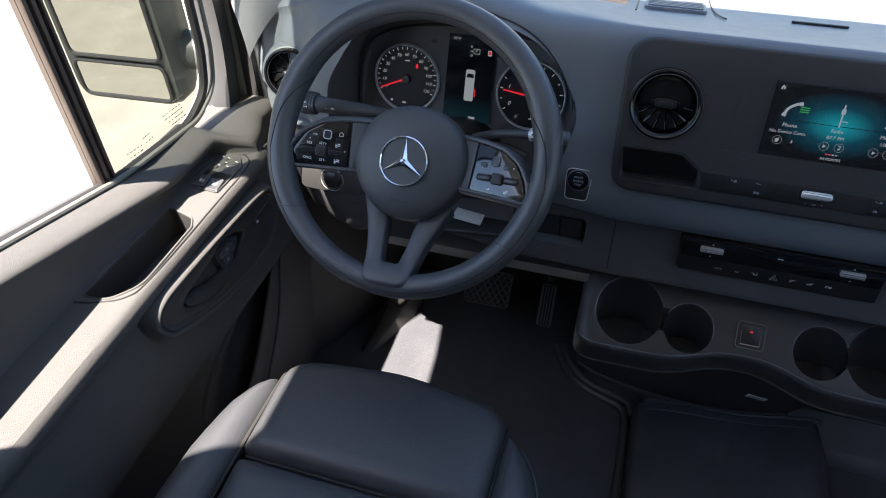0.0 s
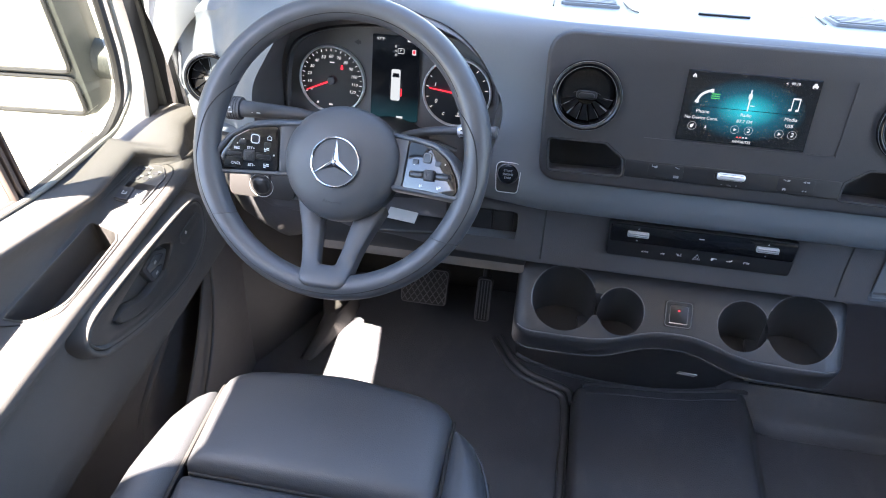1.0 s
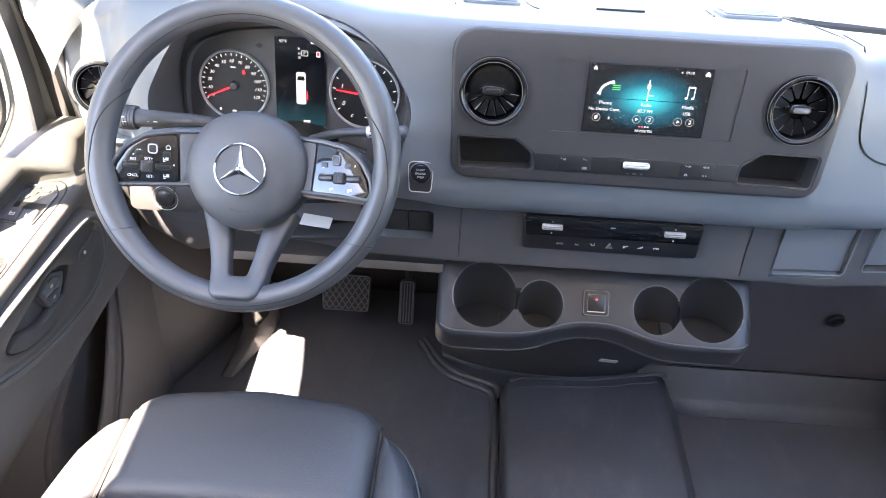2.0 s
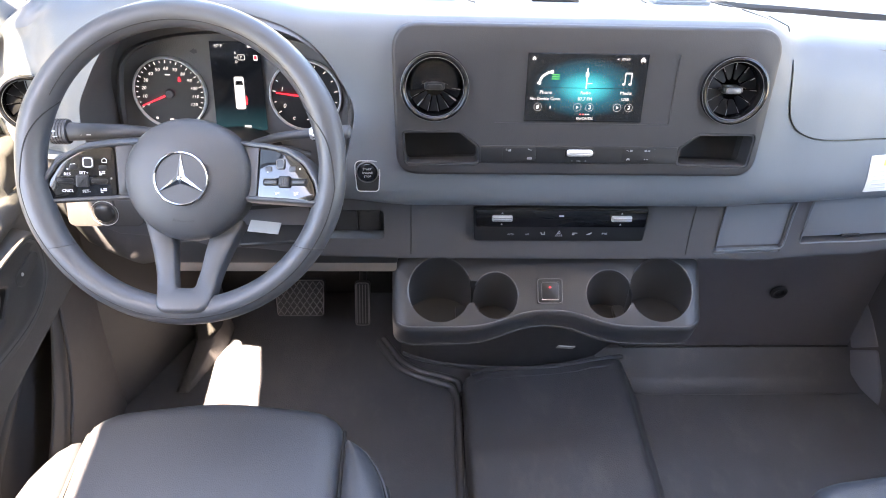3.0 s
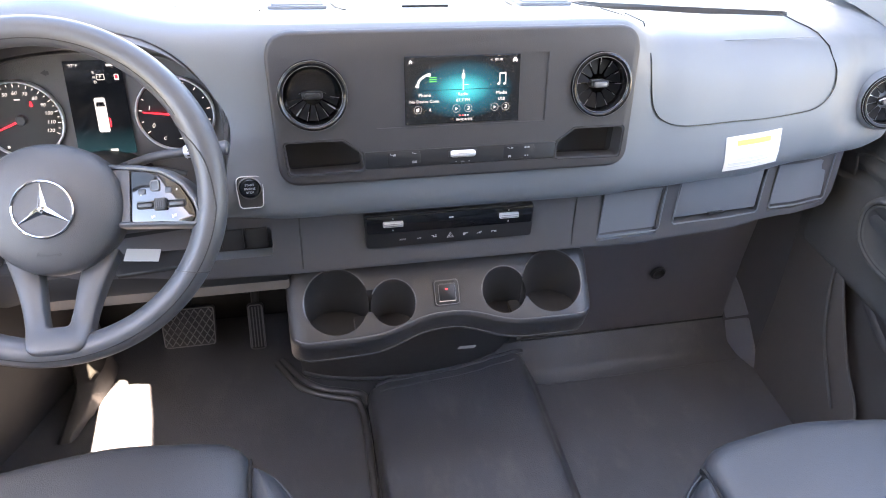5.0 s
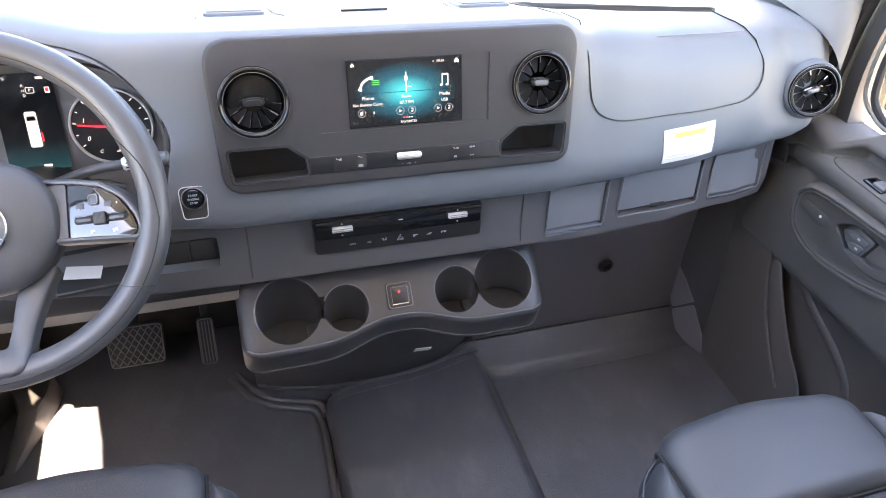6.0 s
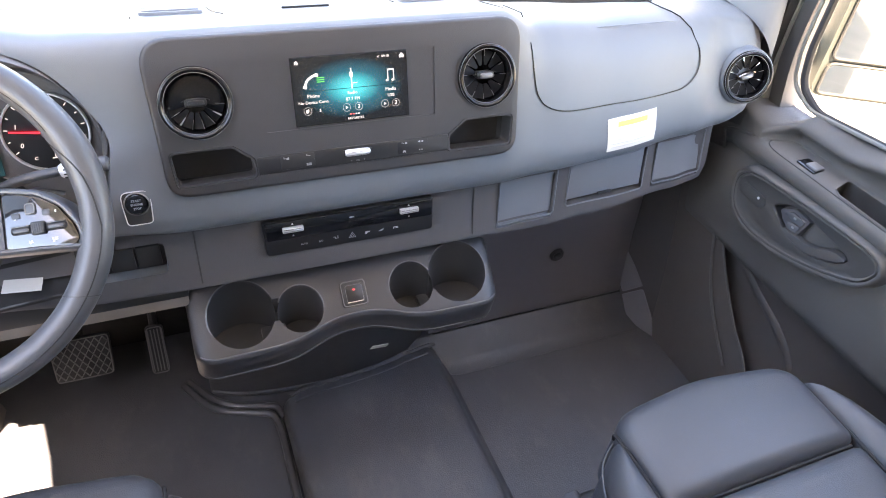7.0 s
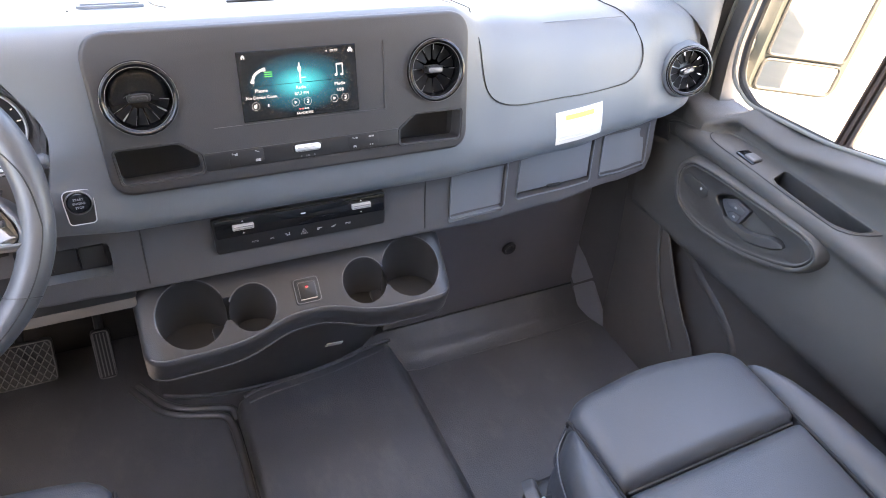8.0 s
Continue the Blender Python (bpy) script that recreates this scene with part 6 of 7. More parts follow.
def wing_mirror(sg, name, cx, half, turn):
    w = thing(name, "tall black wing mirror with two mirror glasses", "wing mirror", pose(sg * cx, 0.28, 0.63, 0, 0, turn), group="wing mirrors")
    b = bmesh.new()
    o = round_poly([(-half - 0.02, -0.105), (half + 0.02, -0.105), (half + 0.02, 0.27), (-half - 0.02, 0.27)], .04, 6)
    rows = []
    for g, z in ((0.96, 0.02), (1.0, 0.0), (1.0, -0.04), (0.9, -0.09), (0.6, -0.12), (0.0, -0.125)):
        rows.append([(p[0] * g, -z, 0.08 + (p[1] - 0.08) * g) for p in o])
    vs = grid(b, rows, close_v=True)
    b.faces.new(vs[0])
    part("housing", b, M_HOUSING, w)
    for z0, z1 in ((0.004, 0.245), (-0.088, -0.008)):
        oo = round_poly([(-half, z0), (half, z0), (half, z1), (-half, z1)], .018, 5)
        b = bmesh.new()
        f = [b.verts.new((x, -0.0245, z)) for x, z in oo]
        b.faces.new(f)
        mg = part("mirror_glass", b, M_MIRROR, w, smooth=False)
        b = bmesh.new()
        tube(b, [(x, -0.025, z) for x, z in oo], 0.004, 6, True)
        part("glass_rim", b, M_BLACK, w)
    b = bmesh.new()
    tubes_through(b, [(-sg * half, 0.05, 0.0), (-sg * (half + 0.10), 0.06, -0.02), (-sg * (cx - 0.95), 0.02, -0.03)], 0.04, 10)
    part("arm", b, M_HOUSING, w)
    return w


M_HOUSING = material("mirror_housing", (0.05, 0.055, 0.05), 0.5)
wing_mirror(-1, "wing_mirror", 1.268, 0.105, 4)
wing_mirror(1, "wing_mirror", 1.415, 0.102, -28)


# ---- screen and buttons of the centre panel ----
def screen_material():
    m = bpy.data.materials.new("screen_picture")
    m.use_nodes = True
    nt = m.node_tree
    bs = nt.nodes["Principled BSDF"]
    bs.inputs["Base Color"].default_value = (0.011, 0.010, 0.010, 1)
    bs.inputs["Roughness"].default_value = 0.2
    tc = nt.nodes.new("ShaderNodeTexCoord")
    mp = nt.nodes.new("ShaderNodeMapping")
    mp.inputs["Scale"].default_value = (14.5, 26, 0)
    gr = nt.nodes.new("ShaderNodeTexGradient")
    gr.gradient_type = "SPHERICAL"
    rp = nt.nodes.new("ShaderNodeValToRGB")
    rp.color_ramp.elements[0].color = (0.001, 0.002, 0.003, 1)
    rp.color_ramp.elements[1].color = (0.02, 0.62, 0.72, 1)
    e = rp.color_ramp.elements.new(0.45)
    e.color = (0.004, 0.085, 0.13, 1)
    nt.links.new(tc.outputs["Object"], mp.inputs[0])
    nt.links.new(mp.outputs[0], gr.inputs[0])
    nt.links.new(gr.outputs["Fac"], rp.inputs[0])
    nt.links.new(rp.outputs[0], bs.inputs["Emission Color"])
    bs.inputs["Emission Strength"].default_value = 0.052
    return m


M_LIT = glow("screen_white", (0.9, 0.95, 1.0), 0.042)
M_LIT_GREEN = glow("screen_green", (0.1, 0.7, 0.15), 0.06)
M_LIT_RED = glow("screen_red", (0.9, 0.12, 0.12), 0.07)
b = bmesh.new()
slab(b, [(-0.0765, -0.0435), (0.0765, -0.0435), (0.0765, 0.0425), (-0.0765, 0.0425)], -0.006, 0.0085, 0.0006, 1)
screen = part("screen", b, screen_material(), centre_panel, "lit screen with phone, radio and media menu", smooth=False)


SZ = 0.0087
for tx, sz, x, y in (("Phone", 0.0064, -0.051, -0.006), ("No Device Conn.", 0.0056, -0.051, -0.0140), ("Radio", 0.0058, 0.0, -0.006), ("87.7 FM", 0.0058, 0.0, -0.0140), ("Media", 0.0062, 0.052, -0.006), ("USB", 0.0056, 0.052, -0.0140), ("FAVORITES", 0.0044, 0.002, -0.0392), ("09:10", 0.0046, 0.047, 0.0363)):
    text(tx, sz, M_LIT, screen, pose(x, y, SZ))
b = bmesh.new()
tube(b, smooth_path([(-0.061, 0.004, SZ), (-0.0575, 0.013, SZ), (-0.050, 0.0185, SZ), (-0.043, 0.020, SZ)], 6), [0.0024] * 3 + [0.0016] * 12 + [0.0022] * 4, 6, False, 0.15)
part("phone_icon", b, M_LIT, screen)
for k in range(3):
    flat(rect(-0.040, 0.011 + 0.0026 * k, 0.010, 0.0009), SZ, M_LIT_GREEN, screen)
flat(rect(0.0, 0.012, 0.0016, 0.026), SZ, M_LIT, screen)
flat(round_poly(rect(0.0, 0.017, 0.0045, 0.007), .002, 3), SZ, M_LIT, screen)
flat(rect(0.0045, 0.006, 0.006, 0.001), SZ, M_LIT, screen)
for dx in (-0.003, 0.005):
    flat(rect(0.052 + dx, 0.012, 0.0012, 0.015), SZ, M_LIT, screen)
    flat([(0.0505 + dx + 0.0018 * math.cos(a), 0.0055 + 0.0015 * math.sin(a)) for a in np.linspace(0, 6.283, 10, endpoint=False)], SZ, M_LIT, screen)
flat(rect(0.053, 0.019, 0.009, 0.002), SZ, M_LIT, screen)
flat([(-0.0709, 0.0338), (-0.0694, 0.0338), (-0.0694, 0.0356), (-0.0681, 0.0356), (-0.0681, 0.0338), (-0.0666, 0.0338), (-0.0666, 0.0366), (-0.06875, 0.0390), (-0.0709, 0.0366)], SZ, M_LIT, screen)
flat(round_poly(rect(0.069, 0.0352, 0.0066, 0.0030), .001, 2), SZ, M_LIT, screen)
flat([(0.0668, 0.0366), (0.0712, 0.0366), (0.0703, 0.0388), (0.0677, 0.0388)], SZ, M_LIT, screen)
for dx in (-0.0022, 0.0022):
    flat(rect(0.069 + dx, 0.0334, 0.0014, 0.0012), SZ, M_LIT, screen)
flat([(0.0355, 0.0362), (0.0385, 0.0348), (0.0376, 0.0362), (0.0385, 0.0376)], SZ, M_LIT, screen)
for cx in (-0.060, -0.009, 0.007, 0.043, 0.058):
    b = bmesh.new()
    tube(b, [(cx + 0.0050 * math.cos(a), -0.0245 + 0.0050 * math.sin(a), SZ) for a in np.linspace(0, 6.283, 20, endpoint=False)], 0.00014, 4, True)
    part("icon_ring", b, M_LIT, screen)
for cx in (-0.009, 0.043):
    flat([(cx - 0.0014, -0.0266), (cx + 0.0022, -0.0245), (cx - 0.0014, -0.0224)], SZ, M_LIT, screen)
for cx in (0.007, 0.058):
    flat(rect(cx + 0.0012, -0.0240, 0.0008, 0.0042), SZ, M_LIT, screen)
    flat(rect(cx + 0.0002, -0.0223, 0.0028, 0.0010), SZ, M_LIT, screen)
    flat([(cx - 0.0002 + 0.0013 * math.cos(a), -0.0260 + 0.0010 * math.sin(a)) for a in np.linspace(0, 6.283, 8, endpoint=False)], SZ, M_LIT, screen)
flat(round_poly(rect(-0.0607, -0.0248, 0.0030, 0.0042), .0006, 2), SZ, M_LIT, screen)
flat(rect(-0.0590, -0.0236, 0.0012, 0.0040), SZ, M_LIT, screen)
flat([(-0.0452, -0.0262), (-0.0428, -0.0262), (-0.0434, -0.0250), (-0.0446, -0.0250)], SZ, M_LIT, screen)
flat([(-0.0440 + 0.0009 * math.cos(a), -0.0238 + 0.0009 * math.sin(a)) for a in np.linspace(0, 6.283, 8, endpoint=False)], SZ, M_LIT, screen)
for k in range(4):
    flat(rect(-0.004 + 0.0035 * k, -0.0335, 0.0022, 0.0014), SZ, M_LIT_RED if k < 2 else M_LIT, screen)

flat(rect(0.0, 0.0, 0.126, 0.0007), SZ - 0.0001, M_GLOSS, screen, "menu_line")
b = bmesh.new()
slab(b, round_poly([(-0.1310, -0.0995), (0.1310, -0.0995), (0.1320, -0.076), (-0.1320, -0.076)], .003, 3), 0.004, 0.0095, 0.0012)
bar = part("button_bar", b, M_BAR, centre_panel, "dark bar of flat buttons")
b = bmesh.new()
tube(b, [(-0.0165, -0.0845, 0.0100), (-0.014, -0.0845, 0.0105), (0.014, -0.0845, 0.0105), (0.0165, -0.0845, 0.0100)], [0.0035, 0.0048, 0.0048, 0.0035], 16)
roller = part("volume_roller", b, M_SATIN, bar, "smooth silver volume roller")
for dy, dz in ((-0.0030, 0.0037), (0.0012, 0.0047), (0.0036, 0.0032)):
    b = bmesh.new()
    box(b, (0, -0.0845 + dy, 0.0105 + dz), (0.0290, 0.0005, 0.0004))
    part("roller_groove", b, M_DULL, roller, smooth=False)
for k in (-1, 1):
    b = bmesh.new()
    box(b, (k * 0.0182, -0.0845, 0.0098), (0.0030, 0.0085, 0.0026), 0.0009, 2)
    part("roller_cheek", b, M_DULL, bar)
# rounded button fields at both ends and their small symbols
for cx in (-0.080, 0.079):
    b = bmesh.new()
    slab(b, round_poly(rect(cx, -0.0868, 0.044, 0.0185), .003, 3), 0.0090, 0.0099, 0.0004)
    part("button_field", b, M_BAR, bar)
SYMBOLS = {
    "lamp": ((-0.0022, 0, 0.0030, 0.0006), (-0.0036, 0.0010, 0.0006, 0.0022), (0.0012, -0.0006, 0.0036, 0.0022), (0.0020, 0.0010, 0.0018, 0.0008)),
    "curve": ((-0.0012, 0.0006, 0.0024, 0.0006), (0.0012, -0.0002, 0.0030, 0.0006), (-0.0024, 0.0012, 0.0008, 0.0010)),
    "block": ((0, 0.0014, 0.0064, 0.0006), (0, 0.0002, 0.0064, 0.0008), (0, -0.0010, 0.0064, 0.0008)),
    "key": ((-0.0024, 0.0006, 0.0022, 0.0007), (-0.0006, -0.0004, 0.0020, 0.0007), (0.0018, 0.0, 0.0006, 0.0026), (0.0034, 0.0, 0.0024, 0.0020)),
    "car": ((0, -0.0002, 0.0044, 0.0014), (0, 0.0010, 0.0028, 0.0010), (-0.0016, -0.0014, 0.0009, 0.0009), (0.0016, -0.0014, 0.0009, 0.0009)),
    "horn": ((-0.0026, 0, 0.0016, 0.0014), (-0.0012, 0, 0.0014, 0.0026), (0.0010, 0.0, 0.0006, 0.0018), (0.0030, 0.0, 0.0022, 0.0020)),
    "dots": ((-0.0016, 0, 0.0018, 0.0014), (0.0018, 0, 0.0018, 0.0014)),
}
for kind, x, y in (("lamp", -0.094, -0.0815), ("curve", -0.066, -0.0810), ("block", -0.066, -0.0925), ("key", 0.066, -0.0810), ("car", 0.066, -0.0925), ("horn", 0.090, -0.0810), ("dots", 0.090, -0.0925)):
    for dx, dy, w, h in SYMBOLS[kind]:
        flat(rect(x + dx, y + dy, w, h), 0.0100, M_GREY_INK, bar, "mark")
text("VOL", 0.0030, M_GREY_INK, bar, pose(0, -0.0960, 0.0096))
flat(rect(-0.009, -0.0955, 0.0018, 0.0006), 0.0096, M_GREY_INK, bar, "mark")
flat(rect(0.009, -0.0955, 0.0018, 0.0006), 0.0096, M_GREY_INK, bar, "mark")
flat(rect(0.009, -0.0955, 0.0006, 0.0018), 0.0096, M_GREY_INK, bar, "mark")

# ---- climate controls on the lower face ----
LOWER = pose(0, -0.0075, 0.6195, 90 - 12, 0, 0)
climate = thing("climate_controls", "gloss black climate control strip with two silver toggles", "climate controls", LOWER)
b = bmesh.new()
slab(b, round_poly([(-0.128, -0.028), (0.130, -0.028), (0.132, 0.027), (-0.131, 0.027)], .006, 4), -0.004, 0.006, 0.002)
part("housing", b, M_BAR, climate)
b = bmesh.new()
slab(b, round_poly([(-0.126, -0.003), (0.128, -0.003), (0.129, 0.025), (-0.128, 0.025)], .004, 4), 0.005, 0.0085, 0.001)
strip = part("gloss_strip", b, M_GLOSS, climate)
for sx in (-0.088, 0.090):
    b = bmesh.new()
    slab(b, round_poly(rect(sx, 0.0125, 0.030, 0.0078), .0012, 3), 0.008, 0.0140, 0.002, 3)
    toggle = part("toggle", b, M_SATIN, strip, "silver toggle")
    for dy in (-0.0016, 0.0016):
        b = bmesh.new()
        box(b, (sx, 0.0125 + dy, 0.0140), (0.027, 0.0005, 0.0005))
        part("groove", b, M_DULL, toggle, smooth=False)
    for dy in (0.0205, 0.002):
        flat([(sx - 0.0015, dy - 0.001), (sx + 0.0015, dy - 0.001), (sx, dy + 0.001)], 0.0085, M_WHITE, strip, "mark")
for x in (0.0,):
    flat(rect(x, 0.016, 0.007, 0.0016), 0.0085, M_WHITE, strip, "mark")
for k, x in enumerate((-0.073, -0.048, -0.025, 0.0, 0.024, 0.046, 0.069)):
    if k == 3:
        b = bmesh.new()
        tube(b, [(x - 0.005, -0.019, 0.0062), (x + 0.005, -0.019, 0.0062), (x, -0.0105, 0.0062)], 0.0006, 4, True)
        part("warning_triangle", b, M_WHITE, climate)
        b = bmesh.new()
        tube(b, [(x - 0.0022, -0.0175, 0.0062), (x + 0.0022, -0.0175, 0.0062), (x, -0.0138, 0.0062)], 0.0005, 4, True)
        part("warning_triangle", b, M_WHITE, climate)
    elif k < 2:
        text("AUTO" if k == 0 else "A/C", 0.0036, M_WHITE, climate, pose(x, -0.0165, 0.0061))
    else:
        for dx, dy, w, h in (((-0.0030, 0.0012, 0.0022, 0.0009), (-0.0012, -0.0002, 0.0010, 0.0034), (0.0016, -0.0012, 0.0042, 0.0009), (0.0026, 0.0014, 0.0010, 0.0030)), ((0.0, 0.0010, 0.0076, 0.0009), (-0.0020, -0.0006, 0.0040, 0.0009), (-0.0026, -0.0018, 0.0022, 0.0008)), ((-0.0014, -0.0010, 0.0056, 0.0009), (0.0010, 0.0004, 0.0044, 0.0009), (0.0026, 0.0016, 0.0014, 0.0009)), ((0.0, 0.0010, 0.0080, 0.0009), (0.0020, -0.0006, 0.0040, 0.0009), (-0.0034, -0.0004, 0.0009, 0.0022)))[k - 2 - (k > 3)]:
            flat(rect(x + dx, -0.015 + dy, w, h), 0.006, M_WHITE, climate, "mark")

# seams of the lower face
for x in (-0.222, 0.204):
    b = bmesh.new()
    tube(b, [dash_face(x, z, 0.0002) for z in (0.648, 0.62, 0.60, 0.58, 0.565)], 0.0011, 6)
    part("seam", b, M_BLACK, dashboard)
b = bmesh.new()
tube(b, [(x, dash_section(x)[13][0] - 0.001, dash_section(x)[13][1]) for x in np.linspace(-0.62, 0.68, 40)], 0.0016, 6)
part("seam", b, M_BLACK, dashboard)

# slot cover beside the wheel
b = bmesh.new()
box(b, (-0.318, 0.010, 0.613), (0.110, 0.006, 0.046), 0.002)
for k in range(3):
    box(b, (-0.352 + 0.034 * k, 0.006, 0.613), (0.031, 0.006, 0.036), 0.002)
part("switch_cover", b, M_BLACK, dashboard)

# start button
START = Matrix.Translation((-0.281, dash_face(-0.281, 0.718).y, 0.718)) @ pose(0, 0, 0, 90 - 14, 0, 0) @ Matrix.Scale(0.95, 4)
start = thing("start_button", "round engine start button in a chrome-edged black plate", "start button", START)
b = bmesh.new()
so = round_poly([(-0.0155, -0.022), (0.0155, -0.022), (0.0175, 0.006), (0.0175, 0.0245), (-0.0175, 0.0245), (-0.0175, 0.006)], [.006, .006, .02, .0165, .0165, .02], 6)
slab(b, so, -0.006, 0.002, 0.001)
part("plate", b, M_BLACK, start)
b = bmesh.new()
tube(b, [(p[0], p[1], 0.0022) for p in so], 0.0007, 6, True)
part("trim", b, M_SATIN, start)
b = bmesh.new()
lathe(b, [(0, 0.0055), (0.0125, 0.005), (0.0142, 0.003), (0.0145, 0.0)], 32)
knob = part("button", b, M_GLOSS, start, m=pose(0, 0.0075, 0))
b = bmesh.new()
lathe(b, [(0.0143, 0.001), (0.0150, 0.0042), (0.0160, 0.0035), (0.0163, 0.0)], 40)
part("button_ring", b, M_HUB, start, m=pose(0, 0.0075, 0))
for k, tx in enumerate(("START", "ENGINE", "STOP")):
    text(tx, 0.0042, M_GREY_INK, knob, pose(0, 0.0055 - 0.0055 * k, 0.0057))

# ---- glovebox lid, label, shelf flap ----
def top_z(x, y):
    sec = dash_section(x)
    for (y0, z0), (y1, z1) in zip(sec, sec[1:]):
        if y1 <= y <= y0:
            return z0 + (z1 - z0) * (y0 - y) / max(y0 - y1, 1e-6)
    return sec[5][1]


def on_dash(points, lift=0.0004, n=6, closed=False):
    fine = smooth_path([(x, 0, z) for x, z in points], n, closed)
    return [dash_face(p.x, p.z, lift) for p in fine]


b = bmesh.new()
tube(b, [Vector((x, y, top_z(x, y) + 0.0045)) for x, y in ((0.268, 0.11), (0.270, 0.09), (0.272, 0.075), (0.274, 0.062))] + on_dash([(0.275, 0.870), (0.278, 0.852), (0.285, 0.812), (0.293, 0.793), (0.308, 0.779), (0.335, 0.770), (0.38, 0.766), (0.46, 0.765), (0.55, 0.767), (0.586, 0.771), (0.607, 0.784), (0.616, 0.803), (0.613, 0.828), (0.606, 0.842)], 0.0014) + [Vector((x, y, top_z(x, y) + 0.0034)) for x, y in ((0.601, 0.063), (0.596, 0.072), (0.590, 0.084), (0.583, 0.10), (0.576, 0.12), (0.570, 0.15))], 0.0011, 6)
part("lid_seam", b, M_VENT, dashboard, "dark gap round the glovebox lid")
b = bmesh.new()
tube(b, [(x, 0.062 + 0.02 * (x - 0.3), 0.8685 - 0.002 * abs(x - 0.45)) for x in np.linspace(0.315, 0.575, 14)], 0.0011, 6)
part("lid_crease", b, M_DASH, dashboard)
label_ob = thing("warning_label", "white paper warning label with a yellow heading on the dashboard", "label")


def sticker(x0, x1, z0, z1, lift, mat, name, skew=0.06):
    b = bmesh.new()
    rows = []
    for i in range(5):
        row = []
        for j in range(4):
            z = z0 + (z1 - z0) * j / 3
            x = x0 + (x1 - x0) * i / 4
            row.append(dash_face(x + 0.13 * (0.716 - z), z + skew * (x - 0.48), lift))
        rows.append(row)
    back = [[(p.x, p.y + lift * 0.9, p.z) for p in r] for r in rows]
    vs = grid(b, rows)
    vb = grid(b, back)
    for ring in ([(0, j) for j in range(4)], [(4, j) for j in range(4)], [(i, 0) for i in range(5)], [(i, 3) for i in range(5)]):
        for (a, c), (d_, e_) in zip(ring, ring[1:]):
            b.faces.new((vs[a][c], vs[d_][e_], vb[d_][e_], vb[a][c]))
    return part(name, b, mat, label_ob, smooth=False)


sticker(0.432, 0.532, 0.688, 0.744, 0.0016, M_PAPER, "sheet")
sticker(0.452, 0.512, 0.729, 0.737, 0.0020, M_YELLOW, "heading")
for k in range(5):
    sticker(0.440, 0.500 + 0.01 * (k % 3), 0.694 + 0.0065 * k, 0.6956 + 0.0065 * k, 0.0020, M_PALE_INK, "line_of_print")
x0, x1, z0, z1 = SHELVES[1]
b = bmesh.new()
c = dash_face((x0 + x1) / 2, (z0 + z1) / 2)
flap_turn = pose(0, 0, 0, -10, 0, 4)
box(b, (c.x - 0.001, c.y + 0.009, c.z + 0.001), (x1 - x0 - 0.006, 0.006, z1 - z0 - 0.010), 0.0015, 2, flap_turn)
flap = part("shelf_flap", b, M_SHELF, dashboard, "flat grey flap in the shelf")
b = bmesh.new()
box(b, (c.x, c.y - 0.003, z0 + 0.009), (0.030, 0.005, 0.004), 0.0012, 2, flap_turn)
part("flap_catch", b, M_BLACK, flap)
for x0, x1, z0, z1 in SHELVES:
    b = bmesh.new()
    tube(b, [dash_face(x, z, 0.0006) for x, z in [(x0, z1 - 0.004), (x0, z0 + 0.004), (x0 + 0.004, z0)] + [(x, z0) for x in np.linspace(x0 + 0.01, x1 - 0.01, 8)] + [(x1 - 0.004, z0), (x1, z0 + 0.004), (x1, z1 - 0.004)]], 0.0013, 6)
    part("shelf_lip", b, M_DASH, dashboard)
for (x0, x1, z0, z1), lift in ((SHELVES[0], -0.0045), (SHELVES[2], -0.0030)):
    b = bmesh.new()
    grid(b, [[dash_face(x, z, lift) for x in np.linspace(x0 + 0.004, x1 - 0.004, 10)] for z in np.linspace(z0 + 0.004, z1 - 0.002, 5)])
    part("shelf_liner", b, M_SHELF, dashboard, "smooth grey liner of the shelf")
# pale strip under the dashboard's driver side, beige for sun bounced off the floor
b = bmesh.new()
box(b, (-0.425, 0.022, 0.514), (0.36, 0.030, 0.022), 0.003, 2)
_b = bmesh.new()
box(_b, (-0.425, 0.030, 0.545), (0.365, 0.05, 0.046), 0.006, 2)
part("lower_edge", _b, M_BLACK, dashboard)
part("lower_strip", b, M_BEIGE, dashboard, "beige strip under the dashboard, coloured for bounced sunlight")

# ---- grilles and seams on the dashboard's top ----
for sx in (-0.198, 0.178):
    grille = thing("speaker_grille", "slatted black grille in the dashboard's top", "grille", pose(sx, 0.226, top_z(sx, 0.226) + 0.002, -13, 0, 0), group="dashboard grilles")
    b = bmesh.new()
    slab(b, round_poly(rect(0, 0, 0.084, 0.075), .008, 4), -0.006, 0.0015, 0.001)
    part("frame", b, M_DASH, grille)
    b = bmesh.new()
    slab(b, round_poly(rect(0, 0, 0.076, 0.066), .006, 4), 0.000, 0.0019)
    part("backing", b, M_BLACK, grille)
    for k in range(6):
        b = bmesh.new()
        box(b, (0, -0.028 + 0.0112 * k, 0.0018), (0.074, 0.0050, 0.003), 0.0008, 1)
        part("slat", b, M_DASH, grille)
b = bmesh.new()
box(b, (-0.012, 0.194, top_z(0, 0.194) + 0.0002), (0.070, 0.0026, 0.003))
part("slot", b, M_BLACK, dashboard, smooth=False)
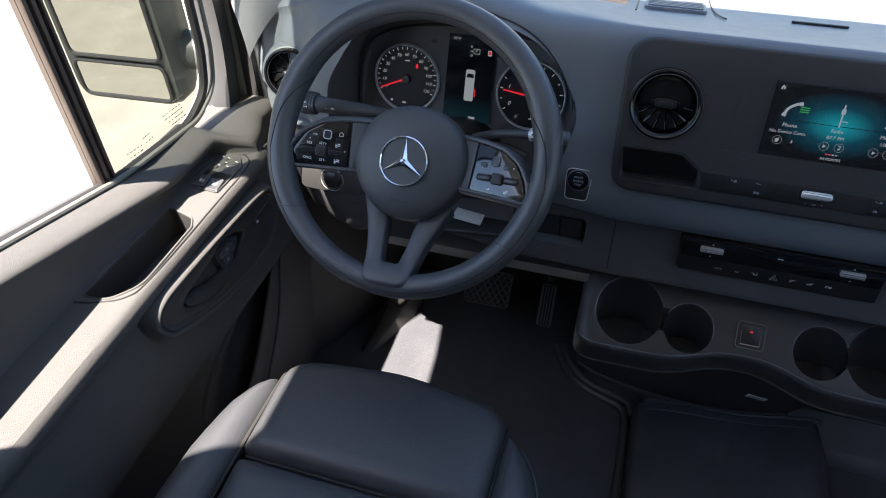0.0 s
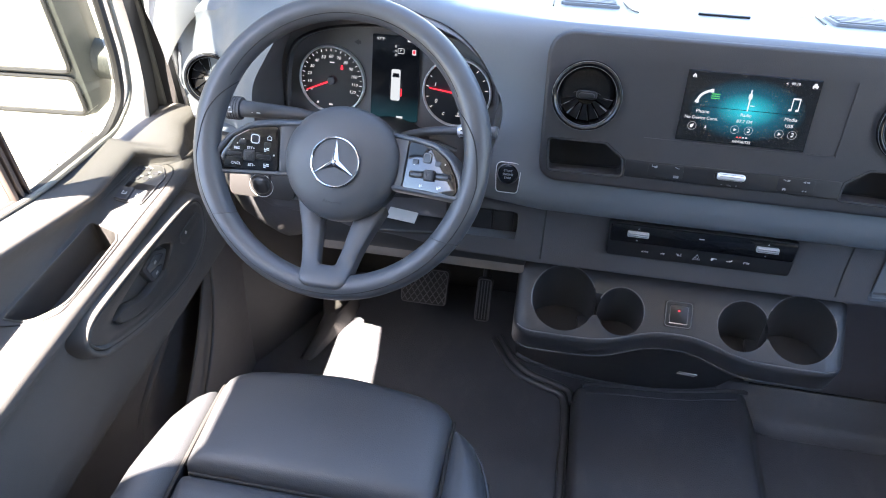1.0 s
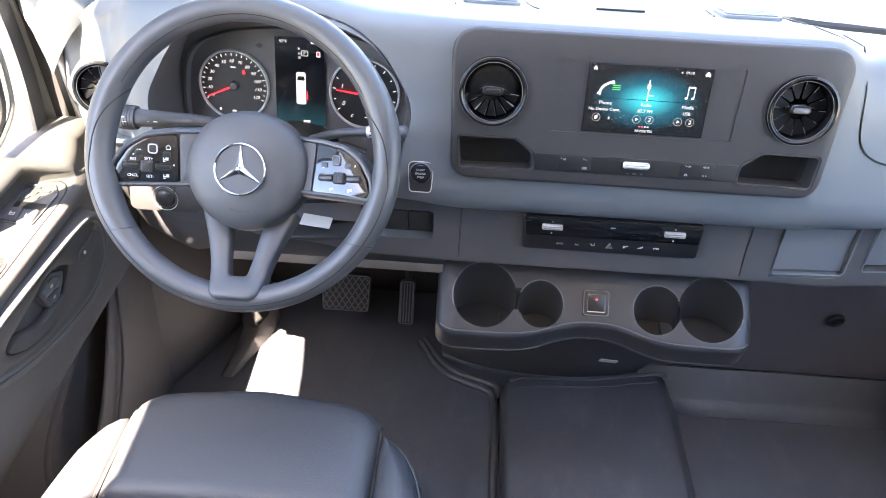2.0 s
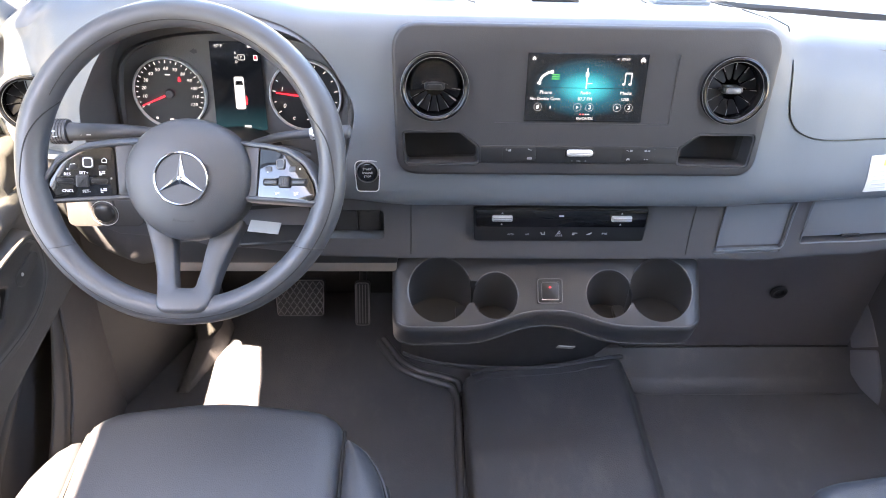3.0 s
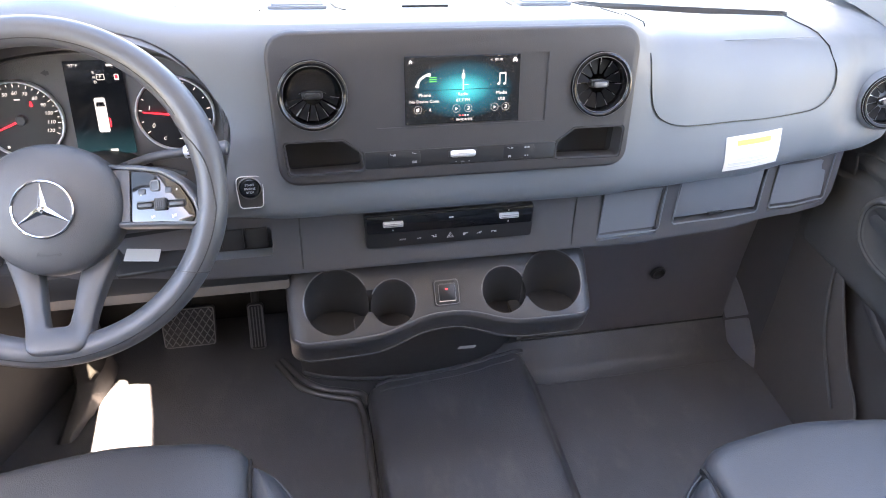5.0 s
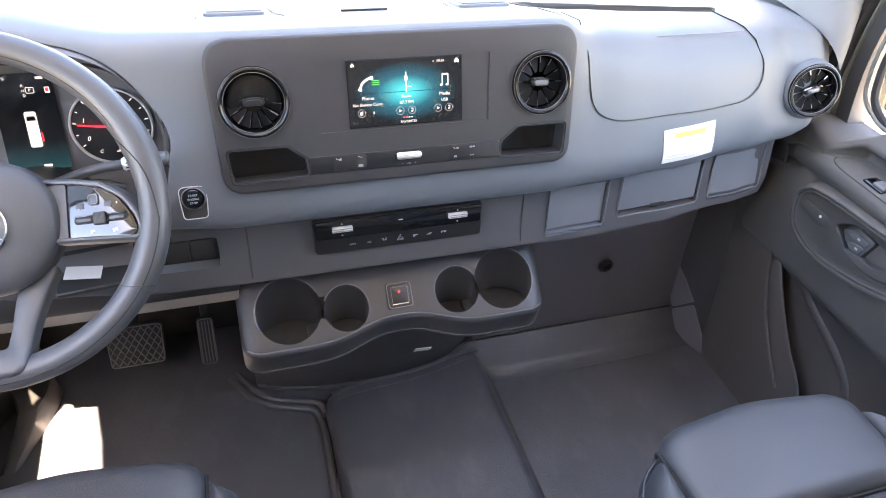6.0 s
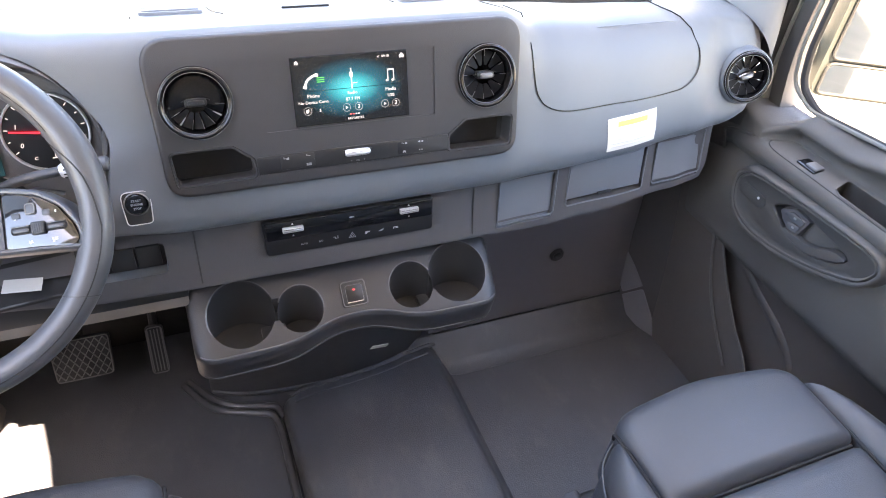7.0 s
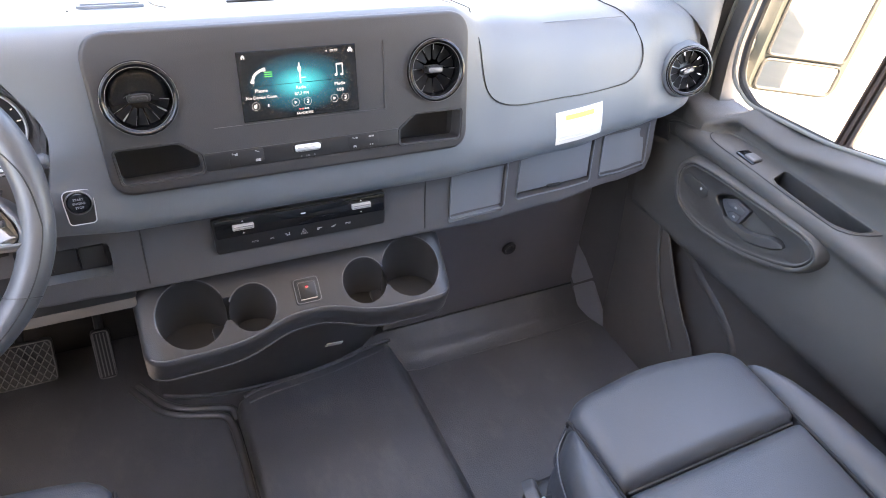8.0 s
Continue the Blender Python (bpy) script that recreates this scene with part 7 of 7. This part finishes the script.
for pts in ([(-0.250, 0.33), (-0.250, 0.16)], [(-0.152, 0.33), (-0.147, 0.23), (-0.141, 0.185), (-0.132, 0.165)], [(0.128, 0.33), (0.124, 0.22), (0.122, 0.19)], [(0.226, 0.33), (0.228, 0.215), (0.248, 0.178)], [(0.258, 0.17), (0.266, 0.12), (0.272, 0.09)]):
    b = bmesh.new()
    tube(b, [(q.x, q.y, top_z(q.x, q.y) + 0.0003) for q in smooth_path([(q[0], q[1], 0) for q in pts], 5)], 0.0011, 6)
    part("seam", b, M_BLACK, dashboard)

# ---- under the wheel ----
footrest = thing("footrest", "dark moulded footrest on the floor beside the pedals", "footrest")
b = bmesh.new()
rows = []
for x0, x1, y, z in ((-0.736, -0.722, 0.140, 0.001), (-0.732, -0.716, 0.155, 0.008), (-0.720, -0.694, 0.205, 0.030), (-0.712, -0.680, 0.246, 0.050), (-0.712, -0.676, 0.256, 0.054), (-0.722, -0.664, 0.285, 0.056), (-0.740, -0.660, 0.330, 0.056)):
    rows.append([(x0 - 0.012, y, -0.002), (x0 - 0.004, y, z * 0.85), (x0, y, z), (x1, y, z), (x1 + 0.004, y, z * 0.85), (x1 + 0.010, y, -0.002)])
vs = grid(b, rows, close_v=True)
b.faces.new(vs[0])
b.faces.new(vs[-1][::-1])
part("pad", b, M_FOOTWELL, footrest, angle=50)

cubby_papers = thing("papers", "white papers and a dark booklet in the open cubby", "papers", pose(-0.43, 0.02, 0.585))
b = bmesh.new()
box(b, (0.0, 0.0, 0.006), (0.10, 0.08, 0.008), 0.002, 1, pose(0, 0, 0, 8, 0, 6))
part("booklet", b, M_BLACK, cubby_papers)
b = bmesh.new()
box(b, (-0.012, -0.016, 0.014), (0.046, 0.024, 0.002), 0.0005, 1, pose(0, 0, 0, 4, 4, -4))
part("sheet", b, M_PAPER, cubby_papers)
b = bmesh.new()
box(b, (0.01, 0.0, 0.001), (0.11, 0.05, 0.004), 0.001, 1)
part("sheet", b, M_PAPER, cubby_papers)

lights = thing("light_switch", "headlight switch unit with a round knob beside the column", "light switch", Matrix.Translation((-0.675, 0.014, 0.618)) @ pose(0, 0, 0, 90 - 14, 0, 0))
b = bmesh.new()
slab(b, round_poly([(-0.055, -0.022), (0.055, -0.022), (0.058, 0.022), (-0.050, 0.024)], .012, 5), -0.012, 0.004, 0.002)
part("plate", b, M_BLACK, lights)
b = bmesh.new()
lathe(b, [(0, 0.009), (0.011, 0.009), (0.014, 0.007), (0.0155, 0.003), (0.019, 0.002)], 32)
part("knob", b, M_DULL, lights, m=pose(0.002, 0, 0))
b = bmesh.new()
lathe(b, [(0.0185, 0.003), (0.0195, 0.005), (0.0205, 0.003)], 32)
part("knob_ring", b, M_SATIN, lights, m=pose(0.002, 0, 0))
b = bmesh.new()
rows = []
for x in np.linspace(-0.81, -0.585, 13):
    drop = 0.048 * math.exp(-((x + 0.715) / 0.08) ** 2)
    q = dash_section(x)[16]
    rows.append([(x, q[0] + 0.006, q[1] + 0.012), (x, q[0] + 0.010, q[1] - 0.03), (x, q[0] + 0.025, q[1] - 0.065 - 0.6 * drop), (x, q[0] + 0.05, q[1] - 0.085 - drop), (x, q[0] + 0.10, q[1] - 0.09 - drop), (x, q[0] + 0.12, q[1])])
vs = grid(b, rows, close_v=True)
b.faces.new(vs[0])
b.faces.new(vs[-1][::-1])
part("knee_panel", b, M_LOWER, dashboard)

# a pale two-piece plate on the passenger footwell's side
def footwell_plate(outline):
    b = bmesh.new()
    on = lambda y, z, d: (0.740 + 0.50 * (0.30 - y) - d, y, z)
    rows = [[on(p[0], p[1], d) for p in q] for q, d in ((outline, -0.02), (outline, 0.001), (inset(outline, 0.0015), 0.0025))]
    vs = grid(b, rows, close_v=True)
    b.faces.new(vs[-1])
    tagged(part("footwell_plate", b, M_PLATE, smooth=False), "pale grey plate on the side of the footwell", "trim", kind="structure")


footwell_plate(round_poly([(0.276, 0.224), (0.241, 0.171), (0.195, 0.08), (0.155, 0.131), (0.189, 0.178), (0.231, 0.225)], .004, 3))
footwell_plate(round_poly([(0.194, 0.073), (0.17, 0.02), (0.137, 0.002), (0.088, -0.003), (0.118, 0.06), (0.152, 0.124)], .006, 3))
